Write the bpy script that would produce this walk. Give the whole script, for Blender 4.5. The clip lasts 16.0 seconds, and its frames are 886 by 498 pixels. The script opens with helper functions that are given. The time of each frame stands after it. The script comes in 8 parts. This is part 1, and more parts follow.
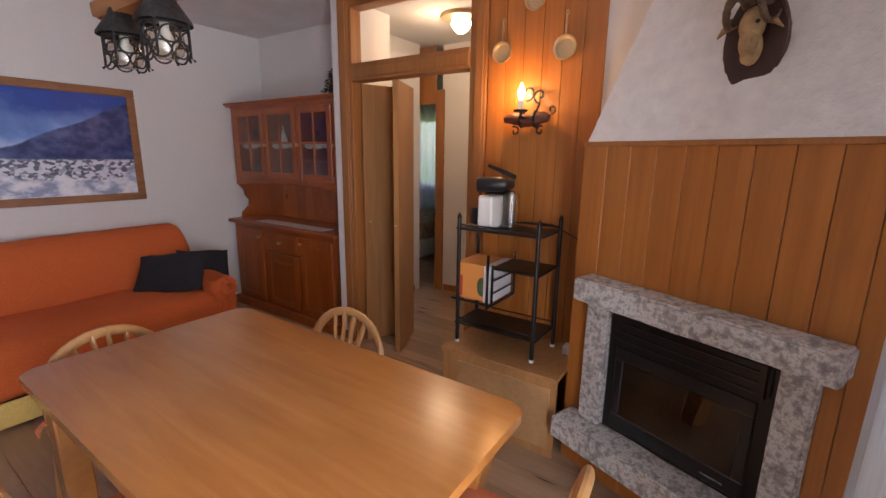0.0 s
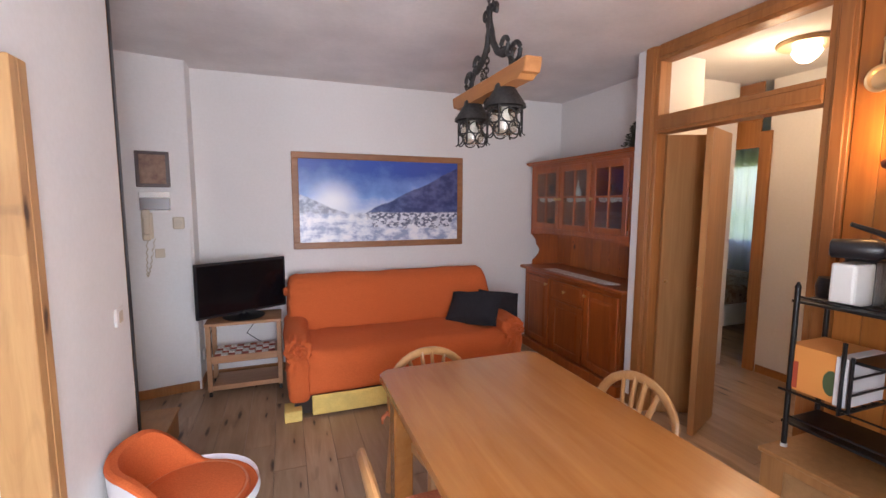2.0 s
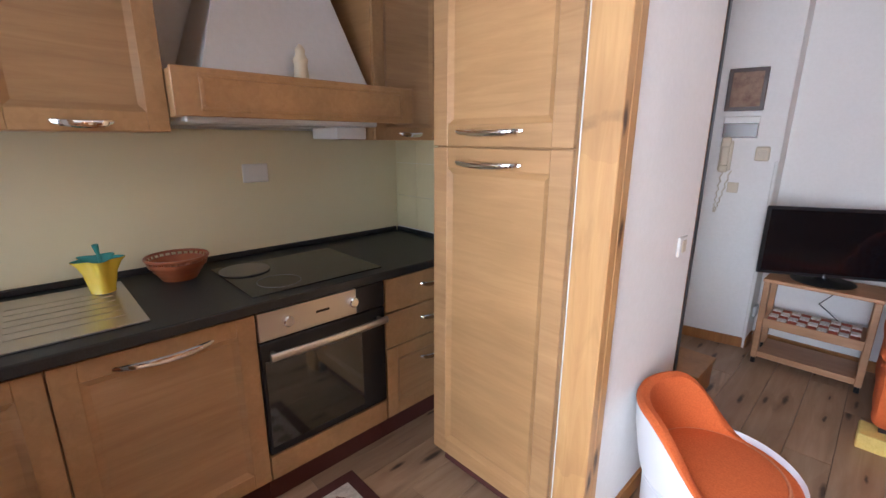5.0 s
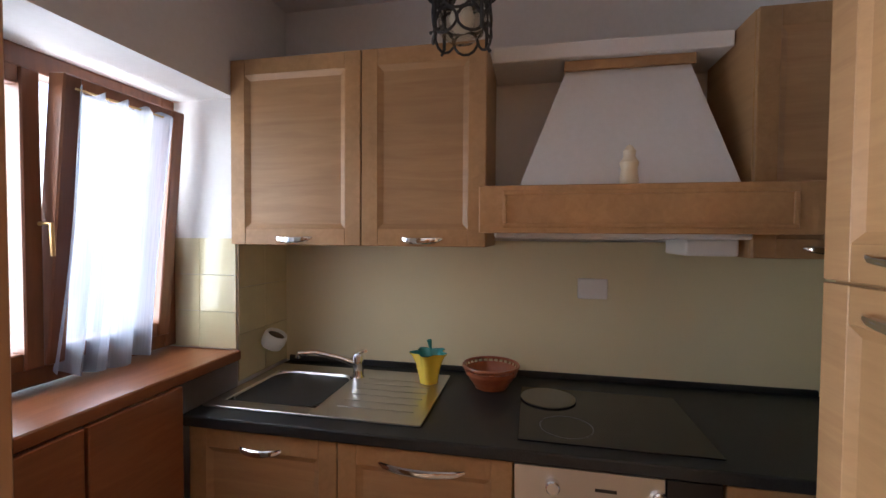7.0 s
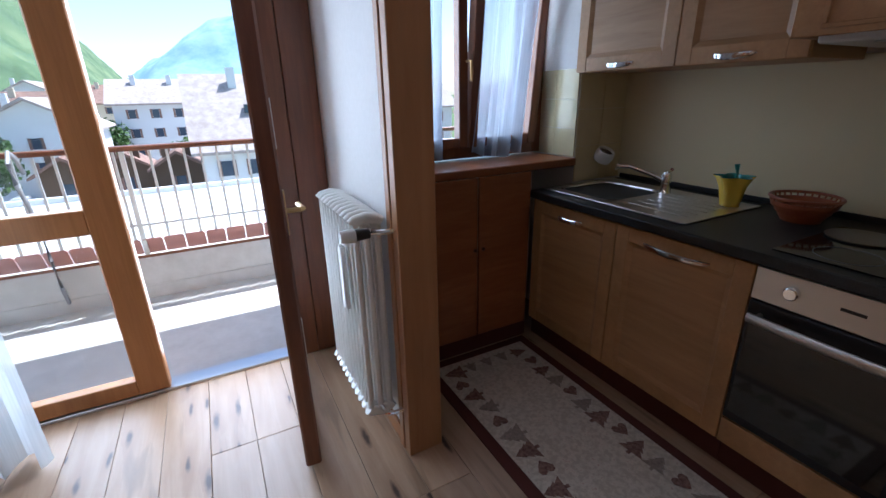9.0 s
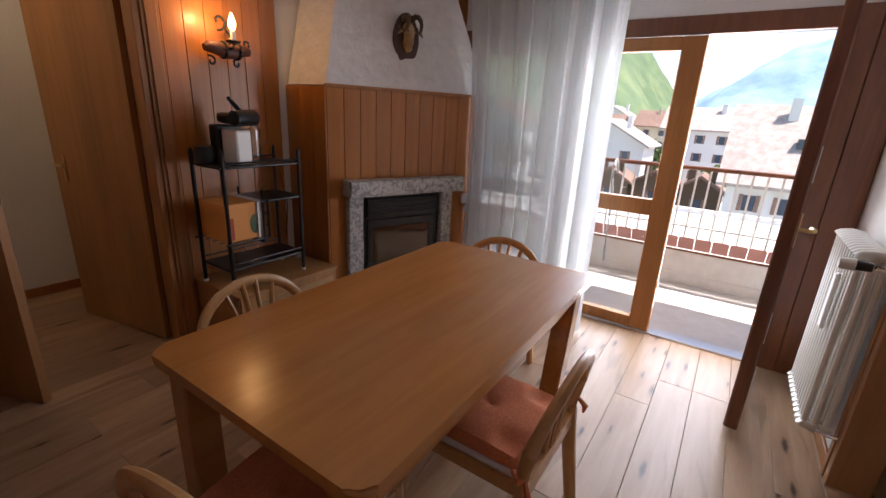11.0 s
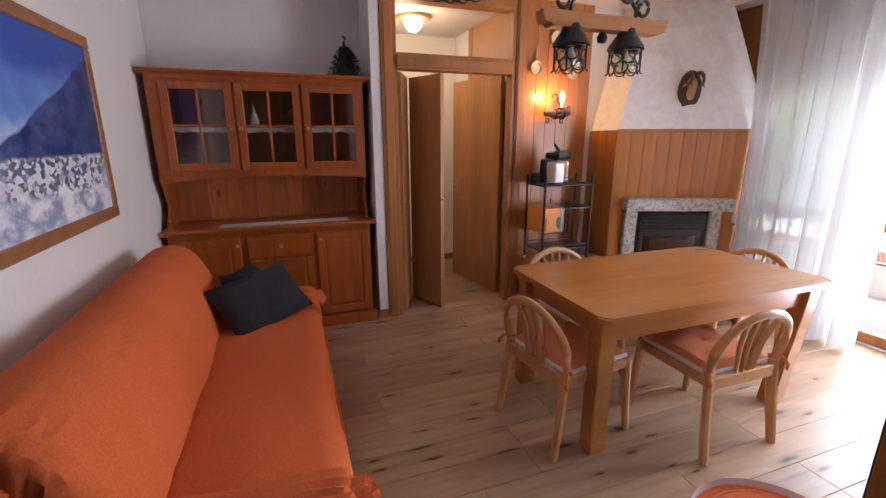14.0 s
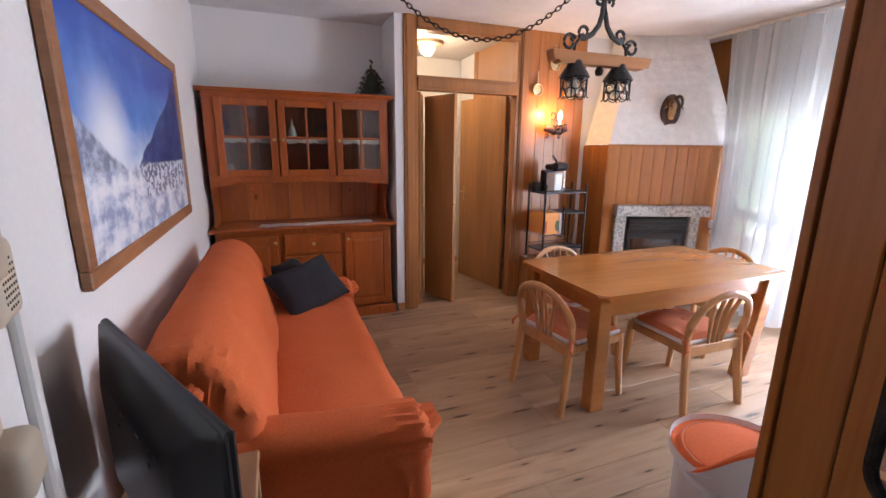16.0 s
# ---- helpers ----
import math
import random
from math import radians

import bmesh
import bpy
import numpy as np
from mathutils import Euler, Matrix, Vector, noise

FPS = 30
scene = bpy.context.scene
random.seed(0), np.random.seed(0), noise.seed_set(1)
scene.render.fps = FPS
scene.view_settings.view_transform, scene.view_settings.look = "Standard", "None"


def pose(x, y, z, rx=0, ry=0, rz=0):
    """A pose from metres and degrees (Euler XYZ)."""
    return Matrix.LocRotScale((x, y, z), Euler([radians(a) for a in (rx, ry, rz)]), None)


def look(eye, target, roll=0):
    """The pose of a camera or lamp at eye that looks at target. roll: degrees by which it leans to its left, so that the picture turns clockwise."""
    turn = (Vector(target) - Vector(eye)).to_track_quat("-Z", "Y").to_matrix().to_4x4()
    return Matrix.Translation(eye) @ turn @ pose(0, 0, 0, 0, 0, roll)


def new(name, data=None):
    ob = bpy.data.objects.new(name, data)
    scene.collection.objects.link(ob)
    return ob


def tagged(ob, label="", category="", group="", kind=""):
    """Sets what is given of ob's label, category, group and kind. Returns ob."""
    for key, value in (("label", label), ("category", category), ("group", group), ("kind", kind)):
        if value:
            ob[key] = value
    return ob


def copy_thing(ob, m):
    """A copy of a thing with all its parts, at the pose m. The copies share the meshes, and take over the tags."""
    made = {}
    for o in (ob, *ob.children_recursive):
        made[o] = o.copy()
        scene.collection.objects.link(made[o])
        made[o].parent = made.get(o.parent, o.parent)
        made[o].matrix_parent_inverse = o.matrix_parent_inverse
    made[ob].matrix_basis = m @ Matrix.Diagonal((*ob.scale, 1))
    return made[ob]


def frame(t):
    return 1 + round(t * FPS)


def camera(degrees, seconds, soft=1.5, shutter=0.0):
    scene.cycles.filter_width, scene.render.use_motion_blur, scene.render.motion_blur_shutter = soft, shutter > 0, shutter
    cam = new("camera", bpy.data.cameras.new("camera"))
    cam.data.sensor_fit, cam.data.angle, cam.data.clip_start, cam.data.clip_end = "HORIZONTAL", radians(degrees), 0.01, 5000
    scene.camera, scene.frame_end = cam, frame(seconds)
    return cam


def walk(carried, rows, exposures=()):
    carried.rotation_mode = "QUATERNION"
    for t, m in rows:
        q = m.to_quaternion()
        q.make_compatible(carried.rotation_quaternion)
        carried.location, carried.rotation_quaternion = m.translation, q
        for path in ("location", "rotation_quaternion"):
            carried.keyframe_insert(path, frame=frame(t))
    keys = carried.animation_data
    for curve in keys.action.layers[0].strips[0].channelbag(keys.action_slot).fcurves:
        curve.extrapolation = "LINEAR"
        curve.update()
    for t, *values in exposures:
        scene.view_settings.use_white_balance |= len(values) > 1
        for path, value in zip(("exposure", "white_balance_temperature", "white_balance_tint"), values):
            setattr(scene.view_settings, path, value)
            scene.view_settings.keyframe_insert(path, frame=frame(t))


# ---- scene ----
cam = camera(91.4, 16.0)
PATH = [
    (0, (-2.384, -4.2, 1.528), (-0.766, -3.103, 1.102), 0.8),
    (0.5, (-2.419, -4.192, 1.558), (-0.946, -2.882, 1.221), -0.4),
    (1, (-2.441, -4.183, 1.578), (-1.18, -2.646, 1.361), -0.7),
    (1.5, (-2.458, -4.166, 1.573), (-1.437, -2.458, 1.37), -0.1),
    (2, (-2.473, -4.157, 1.561), (-1.789, -2.29, 1.344), 0.2),
    (2.5, (-2.491, -4.158, 1.543), (-2.17, -2.2, 1.297), -0.0),
    (3, (-2.484, -4.162, 1.511), (-2.459, -2.189, 1.185), -0.2),
    (3.5, (-2.486, -4.158, 1.495), (-2.774, -2.219, 1.099), 0.0),
    (4, (-2.481, -4.115, 1.485), (-3.015, -2.236, 1.055), 0.6),
    (4.5, (-2.525, -3.972, 1.466), (-3.399, -2.231, 1.013), 1.3),
    (5, (-2.619, -3.813, 1.471), (-4.011, -2.464, 0.979), 0.3),
    (5.2, (-2.649, -3.762, 1.476), (-4.202, -2.605, 0.977), -0.1),
    (7.3, (-2.843, -3.17, 1.533), (-4.71, -3.887, 1.537), 0.1),
    (7.5, (-2.833, -3.122, 1.525), (-4.607, -4.046, 1.527), -0.0),
    (8, (-2.845, -2.896, 1.493), (-4.35, -4.185, 1.224), 0.3),
    (8.5, (-2.752, -2.78, 1.435), (-4.011, -4.241, 0.908), -0.6),
    (9, (-2.613, -2.604, 1.401), (-3.49, -4.269, 0.725), -1.2),
    (9.5, (-2.56, -2.445, 1.421), (-2.929, -4.276, 0.708), -1.2),
    (10, (-2.538, -2.196, 1.404), (-2.354, -4.066, 0.719), 1.0),
    (10.2, (-2.499, -2.099, 1.404), (-2.134, -3.953, 0.75), 1.8),
    (12.3, (-2.842, -1.218, 1.554), (-1.141, -2.118, 1.01), 2.0),
    (12.5, (-2.93, -1.176, 1.547), (-1.189, -2.004, 1.014), 1.9),
    (13, (-3.127, -1.019, 1.505), (-1.341, -1.764, 1.001), 0.3),
    (13.5, (-3.316, -0.958, 1.525), (-1.509, -1.655, 1.026), 0.1),
    (14, (-3.495, -0.901, 1.529), (-1.67, -1.548, 1.028), -0.1),
    (14.5, (-3.607, -0.788, 1.535), (-1.781, -1.44, 1.045), -0.1),
    (15, (-3.743, -0.647, 1.531), (-1.931, -1.348, 1.055), 0.5),
    (15.5, (-3.823, -0.563, 1.539), (-2.013, -1.275, 1.073), 0.6),
    (16, (-3.847, -0.533, 1.532), (-2.03, -1.236, 1.081), 0.6),
]
EXPOSURES = [(0, 1.88, 6600, 22), (0.5, 2.55, 6600, 23), (1.0, 2.5, 6600, 22), (1.5, 2.4, 6500, 21), (2.0, 2.38, 6450, 20), (3.5, 2.25, 6100, 16), (5.0, 2.55, 6000, 15), (7.5, 2.0, 6250, 16), (8.5, 2.0, 5850, 14), (9.0, 0.95, 5300, 11), (9.5, 0.6, 5300, 11), (10.0, 0.45, 5600, 14), (10.2, 0.45, 5800, 15), (12.5, 2.6, 7400, 28), (13.5, 2.32, 6700, 24), (14.5, 2.45, 6250, 19), (16.0, 2.75, 6050, 17)]
walk(cam, [(t, look(eye, target, roll)) for t, eye, target, roll in PATH], EXPOSURES)

# ---- light ----
world = bpy.data.worlds.new("world")
scene.world = world
world.use_nodes = True
SUN_EL, SUN_AZ = radians(62), radians(250)
_sky = world.node_tree.nodes.new("ShaderNodeTexSky")
_sky.sky_type, _sky.sun_disc = "NISHITA", False
_sky.sun_elevation, _sky.sun_rotation = SUN_EL, SUN_AZ
world.node_tree.links.new(_sky.outputs[0], world.node_tree.nodes["Background"].inputs[0])
world.node_tree.nodes["Background"].inputs[1].default_value = 0.15


def lamp(name, kind, energy, colour, m, **kw):
    data = bpy.data.lights.new(name, kind)
    data.energy, data.color = energy, colour
    for k, v in kw.items():
        setattr(data, k, v)
    ob = new(name, data)
    ob.matrix_world = m
    return ob


_d = Vector((math.sin(SUN_AZ) * math.cos(SUN_EL), math.cos(SUN_AZ) * math.cos(SUN_EL), math.sin(SUN_EL)))
lamp("sun", "SUN", 5.0, (1.0, 0.95, 0.87), look(_d * 20, (0, 0, 0)), angle=radians(0.5))
lamp("balcony_daylight", "AREA", 32, (0.86, 0.93, 1.0), look((-2.25, -4.99, 1.1), (-1.9, 0, 0.9)), shape="RECTANGLE", size=1.3, size_y=1.9)
lamp("kitchen_daylight", "AREA", 6, (0.86, 0.93, 1.0), look((-3.93, -4.86, 1.56), (-3.93, 0, 1.2)), shape="RECTANGLE", size=0.8, size_y=0.9)
lamp("sconce_bulb_light", "POINT", 1.4, (1.0, 0.55, 0.2), pose(-0.13, -3.1, 1.88), shadow_soft_size=0.02)
lamp("hall_lamp_light", "POINT", 2.3, (1.0, 0.72, 0.42), pose(0.75, -2.05, 2.42), shadow_soft_size=0.08)
lamp("bedroom_daylight", "AREA", 65, (0.9, 0.95, 1.0), look((4.6, -2.3, 1.5), (2.0, -2.3, 1.2)), shape="RECTANGLE", size=1.4, size_y=1.4)

# ---- materials ----
def mat(name, colour, rough=0.6, metal=0.0, **kw):
    m = bpy.data.materials.new(name)
    m.use_nodes = True
    b = m.node_tree.nodes["Principled BSDF"]
    b.inputs["Base Color"].default_value = (*colour, 1)
    b.inputs["Roughness"].default_value = rough
    b.inputs["Metallic"].default_value = metal
    for k, v in kw.items():
        b.inputs[k.replace("_", " ")].default_value = v
    return m


def ramp(nt, fac, stops):
    n = nt.nodes.new("ShaderNodeValToRGB")
    els = n.color_ramp.elements
    while len(els) < len(stops):
        els.new(0.5)
    for e, (p, c) in zip(els, stops):
        e.position, e.color = p, (*c, 1)
    nt.links.new(fac, n.inputs[0])
    return n.outputs[0]


def tex(nt, kind, scale=(1, 1, 1), **kw):
    co = nt.nodes.new("ShaderNodeTexCoord")
    mp = nt.nodes.new("ShaderNodeMapping")
    mp.inputs["Scale"].default_value = scale
    nt.links.new(co.outputs["Object"], mp.inputs[0])
    n = nt.nodes.new(kind)
    for k, v in kw.items():
        if k in n.inputs:
            n.inputs[k].default_value = v
    nt.links.new(mp.outputs[0], n.inputs["Vector"])
    return n, mp, co


def mul(nt, a, b, fac=1.0, mode="MULTIPLY"):
    n = nt.nodes.new("ShaderNodeMix")
    n.data_type, n.blend_type = "RGBA", mode
    if isinstance(fac, float):
        n.inputs[0].default_value = fac
    else:
        nt.links.new(fac, n.inputs[0])
    nt.links.new(a, n.inputs[6])
    if isinstance(b, tuple):
        n.inputs[7].default_value = (*b, 1)
    else:
        nt.links.new(b, n.inputs[7])
    return n.outputs[2]


def bump(nt, height, strength, dist=0.01):
    b = nt.nodes.new("ShaderNodeBump")
    b.inputs["Strength"].default_value, b.inputs["Distance"].default_value = strength, dist
    nt.links.new(height, b.inputs["Height"])
    nt.links.new(b.outputs[0], nt.nodes["Principled BSDF"].inputs["Normal"])


def wood(name, c1, c2, grain=(14, 14, 1.0), rough=0.45, knots=0.0, relief=0.15, vary=0.12, coat=0.0, streaks=0.0):
    m = mat(name, c1, rough)
    nt = m.node_tree
    p = nt.nodes["Principled BSDF"]
    if coat:
        p.inputs["Coat Weight"].default_value, p.inputs["Coat Roughness"].default_value = coat, 0.25
    fine, mp, co = tex(nt, "ShaderNodeTexNoise", grain, Scale=2.2, Detail=7.0, Roughness=0.62, Distortion=0.7)
    info = nt.nodes.new("ShaderNodeObjectInfo")
    off = nt.nodes.new("ShaderNodeVectorMath")
    off.operation = "MULTIPLY"
    off.inputs[1].default_value = (7.3, 5.1, 9.7)
    cmb = nt.nodes.new("ShaderNodeCombineXYZ")
    for i in range(3):
        nt.links.new(info.outputs["Random"], cmb.inputs[i])
    nt.links.new(cmb.outputs[0], off.inputs[0])
    nt.links.new(off.outputs[0], mp.inputs["Location"])
    col = ramp(nt, fine.outputs["Fac"], [(0.3, c2), (0.68, c1)])
    big, _, _ = tex(nt, "ShaderNodeTexNoise", tuple(g * 0.12 + 0.35 for g in grain), Scale=1.6, Detail=3.0)
    col = mul(nt, col, ramp(nt, big.outputs["Fac"], [(0.3, (0.72, 0.7, 0.68)), (0.7, (1.12, 1.1, 1.08))]), 0.8)
    if vary:
        v = nt.nodes.new("ShaderNodeMapRange")
        v.inputs["To Min"].default_value, v.inputs["To Max"].default_value = 1 - vary, 1 + vary
        nt.links.new(info.outputs["Random"], v.inputs["Value"])
        col = mul(nt, col, v.outputs[0])
    if knots:
        k, kmp, _ = tex(nt, "ShaderNodeTexVoronoi", tuple(0.8 + g * 0.06 for g in grain), Scale=knots)
        nt.links.new(off.outputs[0], kmp.inputs["Location"])
        kr = ramp(nt, k.outputs["Distance"], [(0.05, (1, 1, 1)), (0.15, (0, 0, 0))])
        col = mul(nt, col, tuple(x * 0.28 for x in c2), kr, "MIX")
    if streaks:
        st, smp, _ = tex(nt, "ShaderNodeTexNoise", tuple(0.3 + g * 0.6 for g in grain), Scale=1.7, Detail=4.0, Distortion=1.5)
        nt.links.new(off.outputs[0], smp.inputs["Location"])
        sr = ramp(nt, st.outputs["Fac"], [(0.6, (0, 0, 0)), (0.74, (streaks, streaks, streaks))])
        col = mul(nt, col, tuple(x * 0.42 for x in c2), sr, "MIX")
    nt.links.new(col, p.inputs["Base Color"])
    bump(nt, fine.outputs["Fac"], relief, 0.004)
    return m


def knots_2d(m, axes, scale, share, size, dark):
    """Dark irregular knots on a board's face: one cell in a few has one."""
    nt = m.node_tree
    p = nt.nodes["Principled BSDF"]
    L = nt.links.new
    co, sep, cmb = nt.nodes.new("ShaderNodeTexCoord"), nt.nodes.new("ShaderNodeSeparateXYZ"), nt.nodes.new("ShaderNodeCombineXYZ")
    info = nt.nodes.new("ShaderNodeObjectInfo")
    L(co.outputs["Object"], sep.inputs[0])
    warp = nt.nodes.new("ShaderNodeTexNoise")
    warp.inputs["Scale"].default_value, warp.inputs["Detail"].default_value = 16, 3
    L(co.outputs["Object"], warp.inputs["Vector"])
    for k, (ax, sc) in enumerate(zip(axes, scale)):
        a = nt.nodes.new("ShaderNodeMath")
        a.operation = "MULTIPLY_ADD"
        a.inputs[1].default_value = sc
        L(sep.outputs[ax], a.inputs[0])
        b = nt.nodes.new("ShaderNodeMath")
        b.operation, b.inputs[1].default_value = "MULTIPLY", 37.0 + 11 * k
        L(info.outputs["Random"], b.inputs[0])
        c = nt.nodes.new("ShaderNodeMath")
        c.operation, c.inputs[1].default_value = "MULTIPLY_ADD", 0.22
        L(warp.outputs["Fac"], c.inputs[0])
        L(b.outputs[0], c.inputs[2])
        L(c.outputs[0], a.inputs[2])
        L(a.outputs[0], cmb.inputs[k])
    v = nt.nodes.new("ShaderNodeTexVoronoi")
    v.voronoi_dimensions = "2D"
    v.inputs["Scale"].default_value = 1.0
    L(cmb.outputs[0], v.inputs["Vector"])
    pick = nt.nodes.new("ShaderNodeSeparateColor")
    L(v.outputs["Color"], pick.inputs[0])
    on = nt.nodes.new("ShaderNodeMath")
    on.operation, on.inputs[1].default_value = "LESS_THAN", share
    L(pick.outputs[0], on.inputs[0])
    sz = nt.nodes.new("ShaderNodeMath")
    sz.operation, sz.inputs[1].default_value, sz.inputs[2].default_value = "MULTIPLY_ADD", 1.5, 0.35
    L(pick.outputs[1], sz.inputs[0])
    dist = nt.nodes.new("ShaderNodeMath")
    dist.operation = "DIVIDE"
    L(v.outputs["Distance"], dist.inputs[0])
    L(sz.outputs[0], dist.inputs[1])
    core = ramp(nt, dist.outputs[0], [(size * 0.35, (1, 1, 1)), (size, (0, 0, 0))])
    halo = ramp(nt, dist.outputs[0], [(size * 0.8, (0.45, 0.45, 0.45)), (size * 3.2, (0, 0, 0))])
    old = p.inputs["Base Color"].links[0].from_socket
    fac1, fac2 = mul(nt, halo, on.outputs[0]), mul(nt, core, on.outputs[0])
    col = mul(nt, old, tuple(x * 4.5 for x in dark), fac1, "MIX")
    col = mul(nt, col, dark, fac2, "MIX")
    L(col, p.inputs["Base Color"])


def speckled(name, stops, scale, rough, relief, dist=0.006, detail=8.0, kind="ShaderNodeTexNoise", even=0.9):
    m = mat(name, stops[0][1], rough)
    nt = m.node_tree
    n, _, _ = tex(nt, kind, (1, 1, 1), Scale=scale, Detail=detail, Roughness=0.65)
    col = ramp(nt, n.outputs["Fac"], stops)
    b, _, _ = tex(nt, "ShaderNodeTexNoise", (1, 1, 1), Scale=scale * 0.08, Detail=2.0)
    col = mul(nt, col, ramp(nt, b.outputs["Fac"], [(0.3, (even, even, even)), (0.7, (2 - even - 0.03, 2 - even - 0.03, 2 - even - 0.03))]))
    nt.links.new(col, nt.nodes["Principled BSDF"].inputs["Base Color"])
    bump(nt, n.outputs["Fac"], relief, dist)
    return m


WHITE = speckled("white_wall_paint", [(0.3, (0.76, 0.745, 0.725)), (0.7, (0.8, 0.785, 0.77))], 45, 0.85, 0.14, 0.003, even=0.975)
CEIL = speckled("ceiling_paint", [(0.3, (0.72, 0.7, 0.69)), (0.7, (0.77, 0.75, 0.74))], 30, 0.9, 0.08, 0.003)
ROUGHCAST = speckled("rough_plaster", [(0.3, (0.72, 0.71, 0.7)), (0.7, (0.84, 0.83, 0.81))], 14, 0.9, 0.5, 0.02, 5.0, even=0.98)
PANEL = wood("honey_panelling", (0.48, 0.18, 0.033), (0.38, 0.13, 0.023), (16, 16, 0.7), 0.42, 0, 0.1, 0.06, 0.25)
FRAMEW = wood("door_frame_wood", (0.43, 0.185, 0.055), (0.33, 0.13, 0.035), (20, 20, 0.9), 0.45, 0, 0.1, 0.05)
DOORW = wood("veneer_door_wood", (0.47, 0.24, 0.09), (0.38, 0.18, 0.06), (16, 16, 0.8), 0.42, 0, 0.08, 0.05)
TABLEW = wood("table_wood", (0.49, 0.205, 0.05), (0.41, 0.155, 0.034), (9, 0.8, 9), 0.22, 0, 0.05, 0.04, 0.5)
CHAIRW = wood("chair_wood", (0.6, 0.33, 0.13), (0.5, 0.25, 0.09), (10, 10, 3), 0.35, 0, 0.05, 0.06, 0.3)
CABW = wood("pine_cabinet_wood", (0.43, 0.104, 0.016), (0.3, 0.064, 0.01), (12, 12, 1.1), 0.35, 0, 0.1, 0.08, 0.35)
CABK = wood("knotty_pine_board", (0.48, 0.13, 0.022), (0.35, 0.085, 0.014), (12, 12, 1.1), 0.4, 4.5, 0.1, 0.15, 0.3)
KITW = wood("oak_door_rail", (0.5, 0.29, 0.13), (0.42, 0.235, 0.1), (1.5, 16, 16), 0.45, 0, 0.1, 0.05)
KITP = wood("oak_door_panel", (0.5, 0.3, 0.14), (0.4, 0.22, 0.1), (1.2, 1.2, 14), 0.45, 0, 0.12, 0.06)
BEAMW = wood("knotty_oak_beam", (0.56, 0.33, 0.14), (0.42, 0.22, 0.085), (11, 11, 1.0), 0.5, 0, 0.25, 0.0, streaks=0.35)
knots_2d(BEAMW, "YZ", (11, 3.6), 0.42, 0.13, (0.07, 0.035, 0.015))
BEAMS = wood("reddish_oak_beam", (0.5, 0.27, 0.125), (0.41, 0.2, 0.085), (9, 9, 0.8), 0.45, 0, 0.12, 0.0, streaks=0.2)
SILLW = wood("varnished_sill_wood", (0.36, 0.13, 0.05), (0.26, 0.085, 0.03), (2, 14, 14), 0.35, 0, 0.1, 0.05, 0.3)
WINW = wood("dark_window_wood", (0.23, 0.085, 0.035), (0.15, 0.05, 0.022), (14, 14, 1.2), 0.4, 0, 0.1, 0.05, 0.3)
STANDW = wood("light_stand_wood", (0.5, 0.28, 0.15), (0.42, 0.22, 0.11), (3, 14, 14), 0.45)
FLOORW = wood("oak_floor_planks", (0.47, 0.325, 0.21), (0.36, 0.225, 0.13), (9, 0.75, 9), 0.38, 0, 0.2, 0.15, streaks=0.6)
knots_2d(FLOORW, "XY", (13, 2.7), 0.32, 0.13, (0.05, 0.025, 0.013))
knots_2d(CABK, "YZ", (10, 6), 0.3, 0.12, (0.14, 0.035, 0.009))
CLOTH = speckled("orange_sofa_cloth", [(0.35, (0.57, 0.106, 0.023)), (0.65, (0.69, 0.152, 0.037))], 160, 0.95, 0.3, 0.003, even=0.98)
CUSHC = speckled("terracotta_cushion_cloth", [(0.35, (0.55, 0.16, 0.07)), (0.65, (0.68, 0.24, 0.11))], 120, 0.95, 0.3, 0.003)
YELLOW = speckled("yellow_skirt_cloth", [(0.35, (0.72, 0.52, 0.14)), (0.65, (0.82, 0.62, 0.2))], 120, 0.95, 0.3, 0.003)
NAVY = speckled("dark_pillow_cloth", [(0.35, (0.013, 0.012, 0.016)), (0.65, (0.026, 0.024, 0.03))], 120, 0.95, 0.3, 0.003)
PADW = mat("white_seat_pad_cloth", (0.72, 0.7, 0.72), 0.9)
BLACK = mat("black_plastic", (0.012, 0.012, 0.014), 0.35)
SCREEN = mat("tv_screen_glass", (0.006, 0.006, 0.008), 0.12)
IRON = speckled("wrought_iron", [(0.3, (0.02, 0.02, 0.022)), (0.7, (0.06, 0.058, 0.055))], 60, 0.5, 0.4)
IRON.node_tree.nodes["Principled BSDF"].inputs["Metallic"].default_value = 0.6
BLACKM = mat("black_enamelled_metal", (0.018, 0.017, 0.017), 0.3, 0.4)
STONE = speckled("grey_granite", [(0.36, (0.2, 0.19, 0.18)), (0.48, (0.36, 0.34, 0.32)), (0.55, (0.58, 0.57, 0.54)), (0.62, (0.4, 0.38, 0.36)), (0.7, (0.24, 0.22, 0.2))], 34, 0.55, 0.35, 0.006)
TILE = speckled("cream_glazed_tile", [(0.3, (0.64, 0.56, 0.34)), (0.7, (0.71, 0.63, 0.395))], 6, 0.14, 0.03, 0.002)
GROUT = mat("tile_grout", (0.7, 0.62, 0.4), 0.7)
WORKTOP = speckled("black_worktop", [(0.4, (0.012, 0.013, 0.014)), (0.75, (0.03, 0.032, 0.033))], 220, 0.45, 0.1, 0.002)
STEEL = mat("brushed_steel", (0.62, 0.6, 0.57), 0.28, 1.0)
CHROME = mat("chrome", (0.8, 0.8, 0.8), 0.1, 1.0)
BRASS = mat("aged_brass", (0.6, 0.4, 0.18), 0.32, 1.0)
PLATEM = mat("brassy_plate", (0.62, 0.47, 0.28), 0.35, 0.7)
ENAMEL = mat("white_enamel", (0.78, 0.78, 0.74), 0.35)
